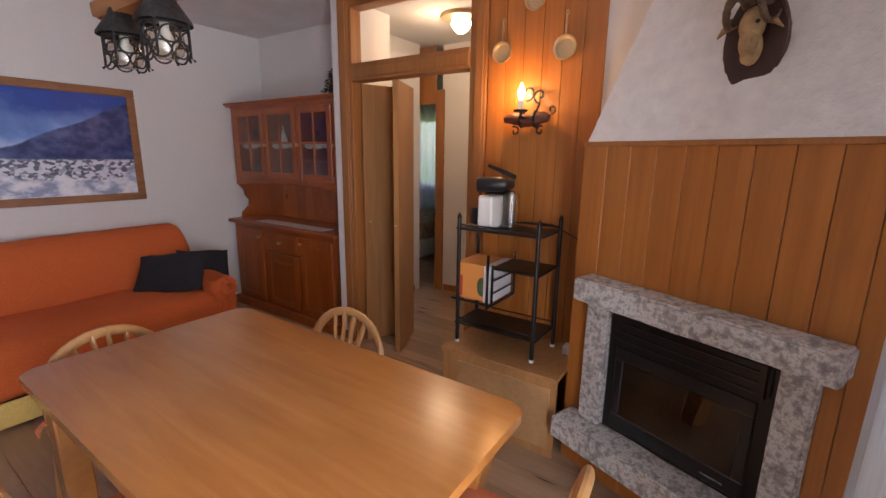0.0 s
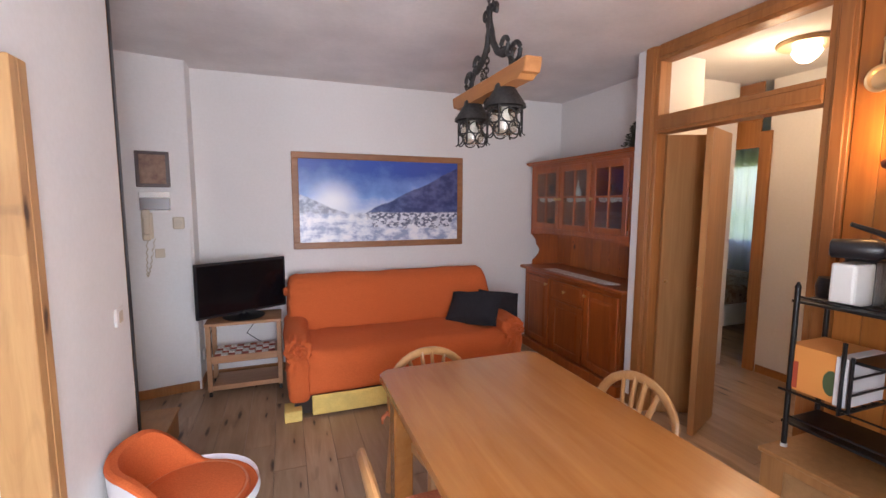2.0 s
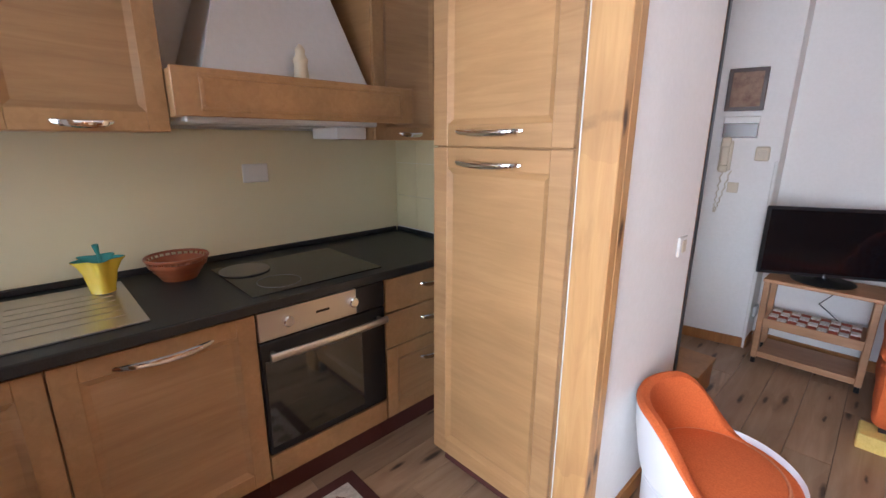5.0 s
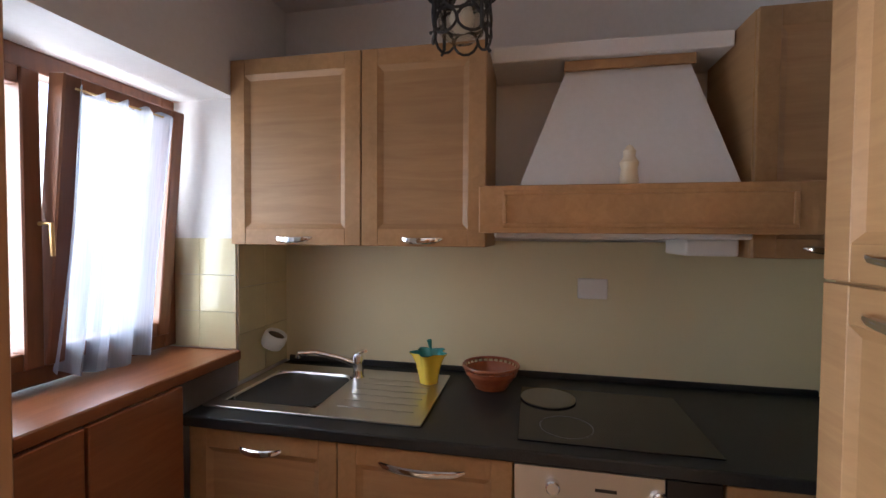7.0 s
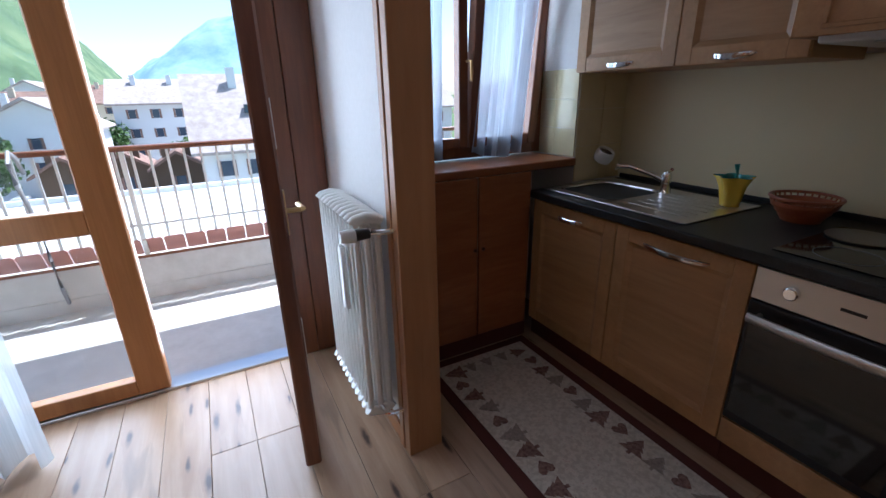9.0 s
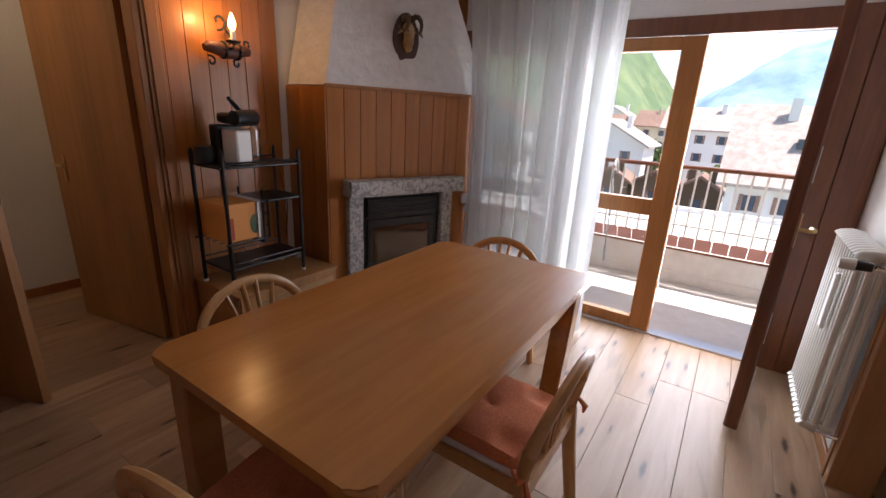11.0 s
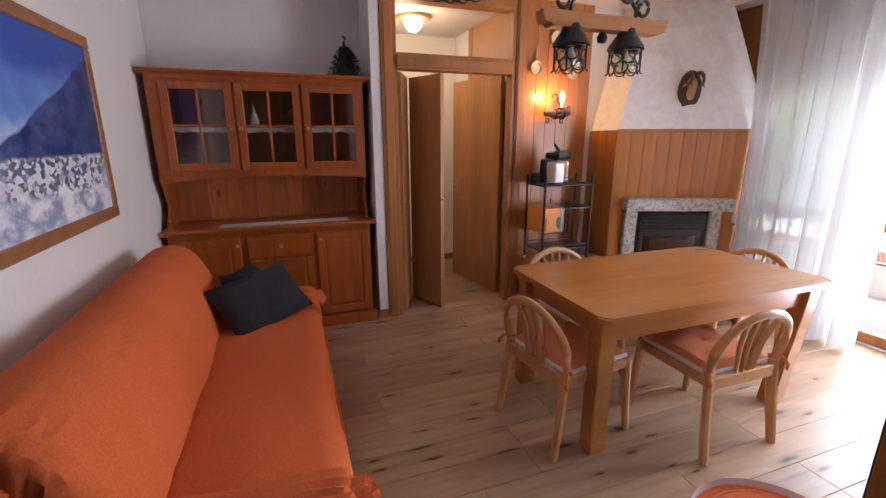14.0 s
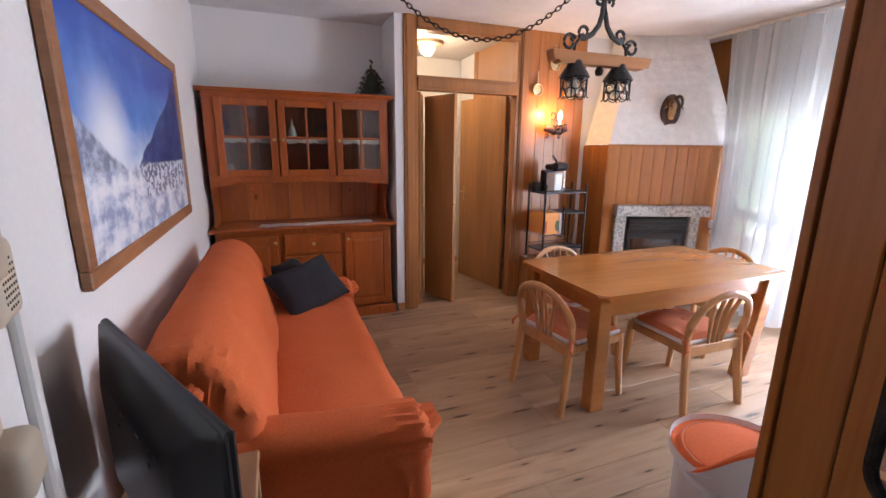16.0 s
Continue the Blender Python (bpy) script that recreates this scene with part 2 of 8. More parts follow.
SHELLW = mat("white_leatherette", (0.74, 0.76, 0.8), 0.5)
PLASTW = mat("white_plastic", (0.75, 0.73, 0.7), 0.4)
BEIGE = mat("beige_plastic", (0.6, 0.52, 0.4), 0.5)
GASKET = mat("grey_gasket", (0.25, 0.24, 0.22), 0.5)
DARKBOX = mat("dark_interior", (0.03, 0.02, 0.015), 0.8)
CERAMY = mat("yellow_ceramic", (0.8, 0.58, 0.06), 0.2)
TEAL = mat("teal_glaze", (0.05, 0.28, 0.25), 0.2)
TERRA = speckled("terracotta_glaze", [(0.3, (0.28, 0.07, 0.03)), (0.7, (0.42, 0.13, 0.05))], 18, 0.3, 0.15)
PLAQUE = wood("dark_plaque_wood", (0.075, 0.03, 0.02), (0.045, 0.018, 0.012), (14, 14, 2), 0.4)
BONE = speckled("bone", [(0.35, (0.22, 0.12, 0.05)), (0.6, (0.5, 0.34, 0.16))], 14, 0.55, 0.3)
HORN = speckled("horn", [(0.3, (0.06, 0.035, 0.02)), (0.7, (0.16, 0.1, 0.05))], 50, 0.5, 0.5)
PINEG = speckled("artificial_fir", [(0.3, (0.012, 0.017, 0.009)), (0.7, (0.035, 0.045, 0.02))], 60, 0.8, 0.3)
LACE = speckled("cream_lace", [(0.4, (0.6, 0.48, 0.42)), (0.52, (0.84, 0.8, 0.75))], 90, 0.9, 0.4)
BOXO = mat("orange_carton", (0.75, 0.3, 0.07), 0.6)
BOXW = mat("white_carton", (0.75, 0.74, 0.72), 0.6)
BOXR = mat("red_carton", (0.45, 0.07, 0.03), 0.6)
GREENP = mat("printed_green", (0.08, 0.12, 0.05), 0.6)
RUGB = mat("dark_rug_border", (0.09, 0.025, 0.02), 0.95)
MIRROR = mat("mirror_silver", (0.9, 0.9, 0.9), 0.02, 1.0)
CONCRETE = speckled("balcony_concrete", [(0.3, (0.56, 0.54, 0.5)), (0.7, (0.68, 0.66, 0.62))], 9, 0.7, 0.1)
BRICKR = mat("terracotta_planter_tile", (0.52, 0.27, 0.23), 0.75)
IRONP = mat("grey_painted_iron", (0.3, 0.3, 0.31), 0.5)
BEDC = speckled("patterned_bedspread", [(0.4, (0.28, 0.15, 0.08)), (0.55, (0.5, 0.4, 0.28)), (0.65, (0.2, 0.12, 0.08))], 12, 0.95, 0.3)


def glow(name, colour, strength):
    m = mat(name, colour)
    p = m.node_tree.nodes["Principled BSDF"]
    p.inputs["Emission Color"].default_value = (*colour, 1)
    p.inputs["Emission Strength"].default_value = strength
    return m


BULB = glow("lit_bulb", (1.0, 0.62, 0.25), 8)
HALLB = glow("lit_hall_bulb", (1.0, 0.8, 0.5), 4)


def glass(name, tint=(1, 1, 1), gloss=0.08, rough=0.02):
    m = bpy.data.materials.new(name)
    m.use_nodes = True
    nt = m.node_tree
    nt.nodes.clear()
    out, mix = nt.nodes.new("ShaderNodeOutputMaterial"), nt.nodes.new("ShaderNodeMixShader")
    t, g, fr = nt.nodes.new("ShaderNodeBsdfTransparent"), nt.nodes.new("ShaderNodeBsdfGlossy"), nt.nodes.new("ShaderNodeLayerWeight")
    t.inputs[0].default_value = (*tint, 1)
    g.inputs["Roughness"].default_value = rough
    fr.inputs[0].default_value = 0.5
    pw = nt.nodes.new("ShaderNodeMath")
    pw.operation, pw.inputs[1].default_value = "POWER", 5.0
    nt.links.new(fr.outputs["Facing"], pw.inputs[0])
    ad = nt.nodes.new("ShaderNodeMath")
    ad.operation, ad.inputs[1].default_value = "ADD", gloss + 0.03
    nt.links.new(pw.outputs[0], ad.inputs[0])
    nt.links.new(ad.outputs[0], mix.inputs[0])
    nt.links.new(t.outputs[0], mix.inputs[1])
    nt.links.new(g.outputs[0], mix.inputs[2])
    nt.links.new(mix.outputs[0], out.inputs[0])
    return m


GLASS = glass("window_glass", (0.97, 0.98, 0.98), 0.0)
CABG = glass("cabinet_glass", (0.85, 0.85, 0.82), 0.04)
LAMPG = glass("clear_lamp_glass", (0.93, 0.9, 0.82), 0.1, 0.08)


def sheer(name, clear, colour=(0.86, 0.87, 0.9)):
    m = bpy.data.materials.new(name)
    m.use_nodes = True
    nt = m.node_tree
    nt.nodes.clear()
    out = nt.nodes.new("ShaderNodeOutputMaterial")
    a, b = nt.nodes.new("ShaderNodeMixShader"), nt.nodes.new("ShaderNodeMixShader")
    d, tl, tp = nt.nodes.new("ShaderNodeBsdfDiffuse"), nt.nodes.new("ShaderNodeBsdfTranslucent"), nt.nodes.new("ShaderNodeBsdfTransparent")
    d.inputs[0].default_value = tl.inputs[0].default_value = (*colour, 1)
    n, _, _ = tex(nt, "ShaderNodeTexNoise", (60, 60, 1.0), Scale=3.0, Detail=4.0)
    v = nt.nodes.new("ShaderNodeMapRange")
    v.inputs["To Min"].default_value, v.inputs["To Max"].default_value = clear - 0.14, clear + 0.14
    nt.links.new(n.outputs["Fac"], v.inputs["Value"])
    a.inputs[0].default_value = 0.47
    nt.links.new(d.outputs[0], a.inputs[1])
    nt.links.new(tl.outputs[0], a.inputs[2])
    nt.links.new(v.outputs[0], b.inputs[0])
    nt.links.new(a.outputs[0], b.inputs[1])
    nt.links.new(tp.outputs[0], b.inputs[2])
    nt.links.new(b.outputs[0], out.inputs[0])
    return m


SHEER = sheer("sheer_curtain", 0.13, (0.66, 0.68, 0.68))
LACEC = sheer("white_voile", 0.2, (0.44, 0.48, 0.55))

# ---- building helpers ----
def box(bm, x0, x1, y0, y1, z0, z1, bev=0.0, seg=1):
    m = Matrix.Translation(((x0 + x1) / 2, (y0 + y1) / 2, (z0 + z1) / 2)) @ Matrix.Diagonal((abs(x1 - x0), abs(y1 - y0), abs(z1 - z0), 1))
    vs = bmesh.ops.create_cube(bm, size=1, matrix=m)["verts"]
    if bev:
        es = {e for v in vs for e in v.link_edges}
        bmesh.ops.bevel(bm, geom=list(es), offset=bev, segments=seg, affect="EDGES", profile=0.5)
    return vs


def tube(bm, pts, r, n=8, closed=False, flat=1.0):
    pts = [Vector(p) for p in pts]
    k = len(pts)
    rings, up = [], Vector((0, 0, 1))
    for i, p in enumerate(pts):
        a = pts[(i - 1) % k] if (i or closed) else p
        b = pts[(i + 1) % k] if (i < k - 1 or closed) else p
        d = (b - a).normalized()
        side = d.cross(up)
        if side.length < 0.1:
            side = d.cross(Vector((0, 1, 0)))
        side.normalize()
        o = side.cross(d).normalized()
        rr = r[i] if isinstance(r, (list, tuple)) else r
        rings.append([bm.verts.new(p + side * math.cos(t) * rr + o * math.sin(t) * rr * flat) for t in [2 * math.pi * j / n for j in range(n)]])
    for i in range(k if closed else k - 1):
        A, B = rings[i], rings[(i + 1) % k]
        for j in range(n):
            bm.faces.new((A[j], A[(j + 1) % n], B[(j + 1) % n], B[j]))
    if not closed:
        bm.faces.new(rings[0])
        bm.faces.new(rings[-1])


def lathe(bm, profile, c=(0, 0, 0), n=24, m=None):
    rings = []
    m = m or Matrix.Identity(4)
    for r, z in profile:
        rings.append([bm.verts.new(m @ (Vector(c) + Vector((r * math.cos(2 * math.pi * j / n), r * math.sin(2 * math.pi * j / n), z)))) for j in range(n)])
    for A, B in zip(rings, rings[1:]):
        for j in range(n):
            bm.faces.new((A[j], A[(j + 1) % n], B[(j + 1) % n], B[j]))
    if profile[0][0] > 1e-4:
        bm.faces.new(rings[0])
    if profile[-1][0] > 1e-4:
        bm.faces.new(rings[-1])
    bmesh.ops.remove_doubles(bm, verts=[v for ring in rings for v in ring], dist=1e-5)


def prism(bm, outline, m, depth):
    a = [bm.verts.new(m @ Vector((x, y, 0))) for x, y in outline]
    b = [bm.verts.new(m @ Vector((x, y, depth))) for x, y in outline]
    bm.faces.new(a)
    bm.faces.new(b[::-1])
    for i in range(len(a)):
        j = (i + 1) % len(a)
        bm.faces.new((a[i], a[j], b[j], b[i]))


def arc(cx, cz, r, a0, a1, n):
    return [(cx + r * math.cos(radians(a0 + (a1 - a0) * i / n)), cz + r * math.sin(radians(a0 + (a1 - a0) * i / n))) for i in range(n + 1)]


def link_mesh(name, bm, material, smooth=False):
    me = bpy.data.meshes.new(name)
    bmesh.ops.recalc_face_normals(bm, faces=bm.faces)
    bm.to_mesh(me)
    bm.free()
    if material:
        me.materials.append(material)
    if smooth:
        me.shade_smooth()
        me.set_sharp_from_angle(angle=radians(38))
    return new(name, me)


ROOTS = {}


def thing(name, x, y, z, label, category, group="", turn=0.0):
    ob = new(name)
    ob.empty_display_size = 0.1
    m = pose(x, y, z, 0, 0, turn)
    ob.matrix_basis = m
    ROOTS[ob] = m
    return tagged(ob, label, category, group)


def part(name, bm, material, parent, label="", smooth=False, world=True):
    """One mesh under a thing or part; the mesh is given in world metres, or in the thing's own with world=False."""
    m = ROOTS.get(parent, Matrix.Identity(4))
    if world:
        bm.transform(m.inverted())
    ob = link_mesh(name, bm, material, smooth)
    ob.parent = parent
    ROOTS[ob] = m
    return tagged(ob, label)


def one(name, material, *boxes, parent=None, label="", bev=0.0, smooth=False, world=True, seg=1):
    bm = bmesh.new()
    for b in boxes:
        box(bm, *b, bev, seg)
    return part(name, bm, material, parent, label, smooth, world)


def struct(name, material, *boxes, bevel=0.0):
    bm = bmesh.new()
    for b in boxes:
        box(bm, *b, bevel)
    ob = tagged(link_mesh(name, bm, material), kind="structure")
    ROOTS[ob] = Matrix.Identity(4)
    return ob


# ---- structure ----
H = 2.64
YS = -4.91
floor = struct("floor", DARKBOX, (-6.0, 4.6, YS, 2.4, -0.12, -0.022))
struct("ceiling", CEIL, (-6.1, 4.6, YS - 0.15, 2.5, H, H + 0.15))
struct("wall_north", WHITE, (-3.26, 0.44, 0, 0.2, 0, H), (-3.26, -3.165, -0.203, 0, 0, H))
ENTRY = Matrix.Translation((-3.165, -0.205, 0)) @ Matrix.Rotation(radians(11.3), 4, "Z") @ Matrix.Translation((3.165, 0.205, 0))
struct("wall_hall_north", WHITE, (-6.1, -3.165, -0.205, 0.2, 0, H)).matrix_basis = ENTRY
struct("wall_niche", WHITE, (0.44, 0.56, -1.56, 0.2, 0, H))
struct("wall_niche_end", WHITE, (0.0, 0.12, -1.635, -1.56, 0, H))
struct("wall_niche_side", WHITE, (0.12, 0.56, -1.64, -1.56, 0, H))
wall_east = struct("wall_east", WHITE, (0.012, 0.12, YS, -2.885, 0, H))
struct("wall_partition_south", WHITE, (-3.25, -3.14, YS, -3.95, 0, H))
part_wall = struct("wall_partition_north", WHITE, (-3.28, -3.17, -2.6, -2.09, 0, H), (-6.0, -3.17, -2.09, -1.79, 0, H))
kw = struct("wall_kitchen_west", WHITE, (-4.97, -4.83, YS - 0.15, -2.09, 0, H))
ks = struct("wall_kitchen_south", WHITE, (-4.83, -4.45, YS - 0.15, -4.46, 0, H))
struct("wall_kitchen_sill", WHITE, (-4.45, -3.42, YS - 0.15, -4.82, 0, 1.02))
struct("wall_kitchen_lintel", WHITE, (-4.45, -3.42, YS - 0.15, -4.46, 2.1, H))
struct("wall_kitchen_pier", WHITE, (-3.42, -3.25, YS - 0.15, -4.46, 0, H))
wall_south = struct("wall_south", WHITE, (-3.30, -2.98, YS - 0.15, YS, 0, H), (-2.98, -0.55, YS - 0.15, YS, 2.08, H), (-0.55, 0.12, YS - 0.15, YS, 0, H))
struct("wall_hall_west", WHITE, (-6.1, -6.0, -2.2, 0.2, 0, H))
bm = bmesh.new()
outl = [(-2.6, H), (-2.6, 1.95), (-2.64, 1.95)] + [(-2.86 + 0.22 * math.cos(radians(a)), 2.1 + 0.26 * math.sin(radians(a))) for a in (0, 20, 40, 60, 80, 90)] + \
       [(-3.75 - 0.2 * math.sin(radians(a)), 2.36 - 0.26 * (1 - math.cos(radians(a)))) for a in (0, 20, 40, 60, 90)] + [(-3.95, H)]
prism(bm, [(y, z) for y, z in outl], Matrix(((0, 0, 1, -3.28), (1, 0, 0, 0), (0, 1, 0, 0), (0, 0, 0, 1))), 0.11)
tagged(link_mesh("arch_beam", bm, WHITE), kind="structure")

bb = tagged(new("baseboard"), kind="structure")
ROOTS[bb] = Matrix.Identity(4)
for b in [(-3.155, 0.0, -0.014, 0, 0, 0.075), (-3.169, -3.156, -0.2, -0.014, 0, 0.075), (-3.17, -3.156, -2.55, -1.80, 0, 0.075),
          (-0.012, 0.0, -1.635, -1.56, 0, 0.075), (-3.14, -3.127, -4.88, -3.96, 0, 0.075), (0.56, 1.37, -1.275, -1.262, 0, 0.07), (1.587, 1.6, -2.84, -1.51, 0, 0.07)]:
    one("baseboard_strip", FRAMEW, b, parent=bb, bev=0.002)

one("baseboard_strip", FRAMEW, (-6, -3.16, -0.219, -0.205, 0, 0.075), parent=bb, bev=0.002).matrix_basis = ENTRY

# corridor and bedroom behind the door
struct("wall_corridor", WHITE, (0.56, 1.37, -1.26, -1.15, 0, H), (1.6, 1.72, -2.95, -1.47, 0, H), (0.12, 1.72, -2.97, -2.86, 0, H), (1.6, 1.72, -1.15, -0.6, 2.1, H), (1.6, 1.72, -0.6, 2.3, 0, H), (1.37, 1.47, -1.26, -0.5, 0, H), (1.47, 1.6, -0.6, -0.5, 0, H))
struct("wall_bedroom", WHITE, (1.72, 4.6, -2.95, -2.85, 0, H), (1.72, 4.6, 2.3, 2.4, 0, H), (4.5, 4.6, -2.85, 0.3, 0, H), (4.5, 4.6, 0.3, 1.9, 0, 0.9), (4.5, 4.6, 0.3, 1.9, 2.2, H), (4.5, 4.6, 1.9, 2.3, 0, H))
d2 = tagged(new("door_2"), kind="structure")
ROOTS[d2] = Matrix.Identity(4)
one("door_post", FRAMEW, (1.57, 1.6, -1.5, -1.40, 0, 2.2), (1.6, 1.73, -1.47, -1.44, 0, 2.1), parent=d2, bev=0.003)
one("door_post", FRAMEW, (1.57, 1.6, -0.62, -0.52, 0, 2.2), parent=d2, bev=0.003)
one("lintel_panel", FRAMEW, (1.58, 1.6, -1.40, -0.6, 2.06, H), (1.565, 1.58, -1.42, -0.6, 2.3, 2.36), parent=d2, bev=0.003)

d4 = tagged(new("door_4"), kind="structure")
ROOTS[d4] = Matrix.Identity(4)
one("door_post", FRAMEW, (0.14, 0.22, -2.86, -2.835, 0, H - 0.004), parent=d4, bev=0.003)
one("door_post", FRAMEW, (1.06, 1.14, -2.86, -2.835, 0, H - 0.004), parent=d4, bev=0.003)
one("transom_bar", FRAMEW, (0.22, 1.06, -2.86, -2.838, 2.10, 2.17), parent=d4, bev=0.003)
one("overdoor_panel", DOORW, (0.22, 1.06, -2.86, -2.848, 2.17, H - 0.004), parent=d4, bev=0.002)

# door frame with transom
df = tagged(new("door_1"), kind="structure")
ROOTS[df] = Matrix.Identity(4)
one("door_jamb", FRAMEW, (-0.014, 0.10, -1.73, -1.638, 0, H - 0.002), (-0.024, -0.014, -1.72, -1.66, 0, H - 0.002), (-0.002, 0.10, -1.763, -1.73, 0, H - 0.002), parent=df, bev=0.003)
one("door_jamb", FRAMEW, (-0.014, 0.10, -2.882, -2.795, 0, H - 0.002), (-0.024, -0.014, -2.865, -2.81, 0, H - 0.002), (-0.002, 0.10, -2.795, -2.762, 0, H - 0.002), parent=df, bev=0.003)
one("transom_bar", FRAMEW, (-0.012, 0.10, -2.762, -1.763, 2.04, 2.16), (-0.024, -0.012, -2.762, -1.763, 2.06, 2.13), parent=df, bev=0.003)
one("head_rail", FRAMEW, (-0.012, 0.10, -2.762, -1.763, 2.53, H - 0.002), (-0.024, -0.012, -2.762, -1.763, 2.55, 2.6), parent=df, bev=0.003)
tp = one("transom_pane", GLASS, (0.045, 0.05, -2.762, -1.763, 2.16, 2.53), parent=df)
tp.visible_shadow = False


def slab_between(bm, a, b, thick, z0, z1, bev=0.002):
    a, b = Vector(a), Vector(b)
    d = (b - a)
    L = d.length
    ang = math.atan2(d.y, d.x)
    vs = box(bm, 0, L, -thick / 2, thick / 2, z0, z1)
    bmesh.ops.transform(bm, verts=vs, matrix=Matrix.Translation((a.x, a.y, 0)) @ Matrix.Rotation(ang, 4, "Z"))


def leaf(name, a, b, z1, label, knobs):
    t = thing(name, a[0], a[1], 0, label, "door")
    bm = bmesh.new()
    slab_between(bm, a, b, 0.038, 0.01, z1)
    part("door_panel", bm, DOORW, t)
    for kx, ky, kz in knobs:
        bm = bmesh.new()
        bmesh.ops.create_icosphere(bm, subdivisions=2, radius=0.013, matrix=Matrix.Translation((kx, ky, kz)))
        part("knob", bm, BRASS, t, "small dark brass knob", True)
    return t


fold = leaf("folding_door", (0.41, -1.935), (0.06, -1.79), 2.03, "folded light wooden bifold door leaf in the doorway", [(0.08, -1.83, 1.0)])
leaf("folding_door", (0.41, -1.985), (0.03, -2.146), 2.03, "open half of wooden folding door with brass knob", [(0.02, -2.146, 1.01)])
dr = leaf("corridor_door", (0.24, -2.80), (1.02, -2.64), 2.08, "open flush wooden corridor door with lever handle", [])
bm = bmesh.new()
box(bm, 0.90, 0.935, -2.645, -2.635, 0.93, 1.10, 0.004)
tube(bm, [(0.917, -2.64, 1.04), (0.917, -2.59, 1.04), (0.80, -2.60, 1.04)], 0.008)
part("door_handle", bm, BRASS, dr, "brass lever handle", True)
tagged(one("wall_switch", PLASTW, (0.2, 0.27, -2.86, -2.85, 1.03, 1.11), bev=0.003), "white light switch on the corridor wall", "switch")

hl = thing("ceiling_lamp", 0.86, -2.15, H, "round amber glass ceiling lamp, lit, in the corridor", "lamp")
bm = bmesh.new()
lathe(bm, [(0.17, 0), (0.175, -0.012), (0.165, -0.03), (0.10, -0.036), (0.0, -0.036)], (0.86, -2.15, H), 28)
part("base", bm, PLATEM, hl, "", True)
bm = bmesh.new()
lathe(bm, [(0.07, -0.036), (0.085, -0.07), (0.06, -0.11), (0.03, -0.135), (0.0, -0.14)], (0.86, -2.15, H), 20)
sh = part("shade", bm, HALLB, hl, "glowing frosted glass shade", True)
sh.visible_shadow = False

bed = thing("bed", 2.9, -0.1, 0, "white bed base with patterned brown bedspread", "bed")
one("base", PLASTW, (2.4, 3.9, -0.55, 1.4, 0.08, 0.34), parent=bed, bev=0.01)
one("mattress", BEDC, (2.38, 3.92, -0.57, 1.42, 0.34, 0.56), parent=bed, bev=0.05, seg=3, smooth=True, label="brown and beige patterned bedspread")
w3 = tagged(new("window_3"), kind="structure")
ROOTS[w3] = Matrix.Identity(4)
one("window_frame", FRAMEW, (4.5, 4.56, 0.3, 0.36, 0.9, 2.2), (4.5, 4.56, 1.84, 1.9, 0.9, 2.2), (4.5, 4.56, 1.07, 1.13, 0.9, 2.2), (4.5, 4.56, 0.36, 1.84, 0.9, 0.96), (4.5, 4.56, 0.36, 1.84, 2.14, 2.2), parent=w3)


def drape(name, x0, x1, y, z0, z1, folds, amp, material, along="x", seed=0, flare=0.0):
    bm = bmesh.new()
    rnd = random.Random(seed)
    nx, nz = int(folds * 12), 26
    ph = [rnd.uniform(0, 6.28) for _ in range(4)]
    grid = []
    for i in range(nx + 1):
        u = i / nx
        col = []
        for j in range(nz + 1):
            w = j / nz
            a = amp * (0.75 + 0.5 * (1 - w) * flare + 0.25 * math.sin(5 * u + ph[0]))
            off = a * math.sin(2 * math.pi * folds * u + 0.6 * math.sin(3 * u * folds * 0.5 + ph[1]) + 0.5 * math.sin(2.5 * w + ph[2]))
            off += 0.3 * a * math.sin(2 * math.pi * folds * 2.3 * u + ph[3])
            x = x0 + (x1 - x0) * u + 0.3 * a * math.sin(2 * math.pi * folds * u * 1.3 + ph[3])
            col.append(bm.verts.new((x, y + off, z0 + (z1 - z0) * w) if along == "x" else (y + off, x, z0 + (z1 - z0) * w)))
        grid.append(col)
    for A, B in zip(grid, grid[1:]):
        for j in range(nz):
            bm.faces.new((A[j], B[j], B[j + 1], A[j + 1]))
    return bm


bcu = drape("", 0.25, 1.95, 4.38, 0.3, 2.4, 9, 0.03, SHEER, "y", 4)
tagged(link_mesh("curtain", bcu, sheer("bedroom_sheer", 0.1, (0.8, 0.8, 0.8)), True), "white sheer curtain over the bedroom window", "curtain")

# balcony door wall
bw = tagged(new("window_1"), kind="structure")
ROOTS[bw] = Matrix.Identity(4)
one("window_frame", WINW, (-2.98, -2.885, YS - 0.06, YS + 0.03, 0, 2.08), parent=bw, bev=0.004)
one("window_frame", WINW, (-0.62, -0.55, YS - 0.06, YS + 0.01, 0, 2.08), parent=bw, bev=0.004)
one("window_frame", WINW, (-2.885, -0.62, YS - 0.06, YS + 0.01, 1.975, 2.08), parent=bw, bev=0.004)
one("window_frame", WINW, (-3.138, -2.982, YS, YS + 0.028, 0, 2.12), parent=bw, bev=0.004)
one("threshold", STEEL, (-2.885, -0.62, YS - 0.09, YS + 0.02, -0.01, 0.014), parent=bw, bev=0.003)
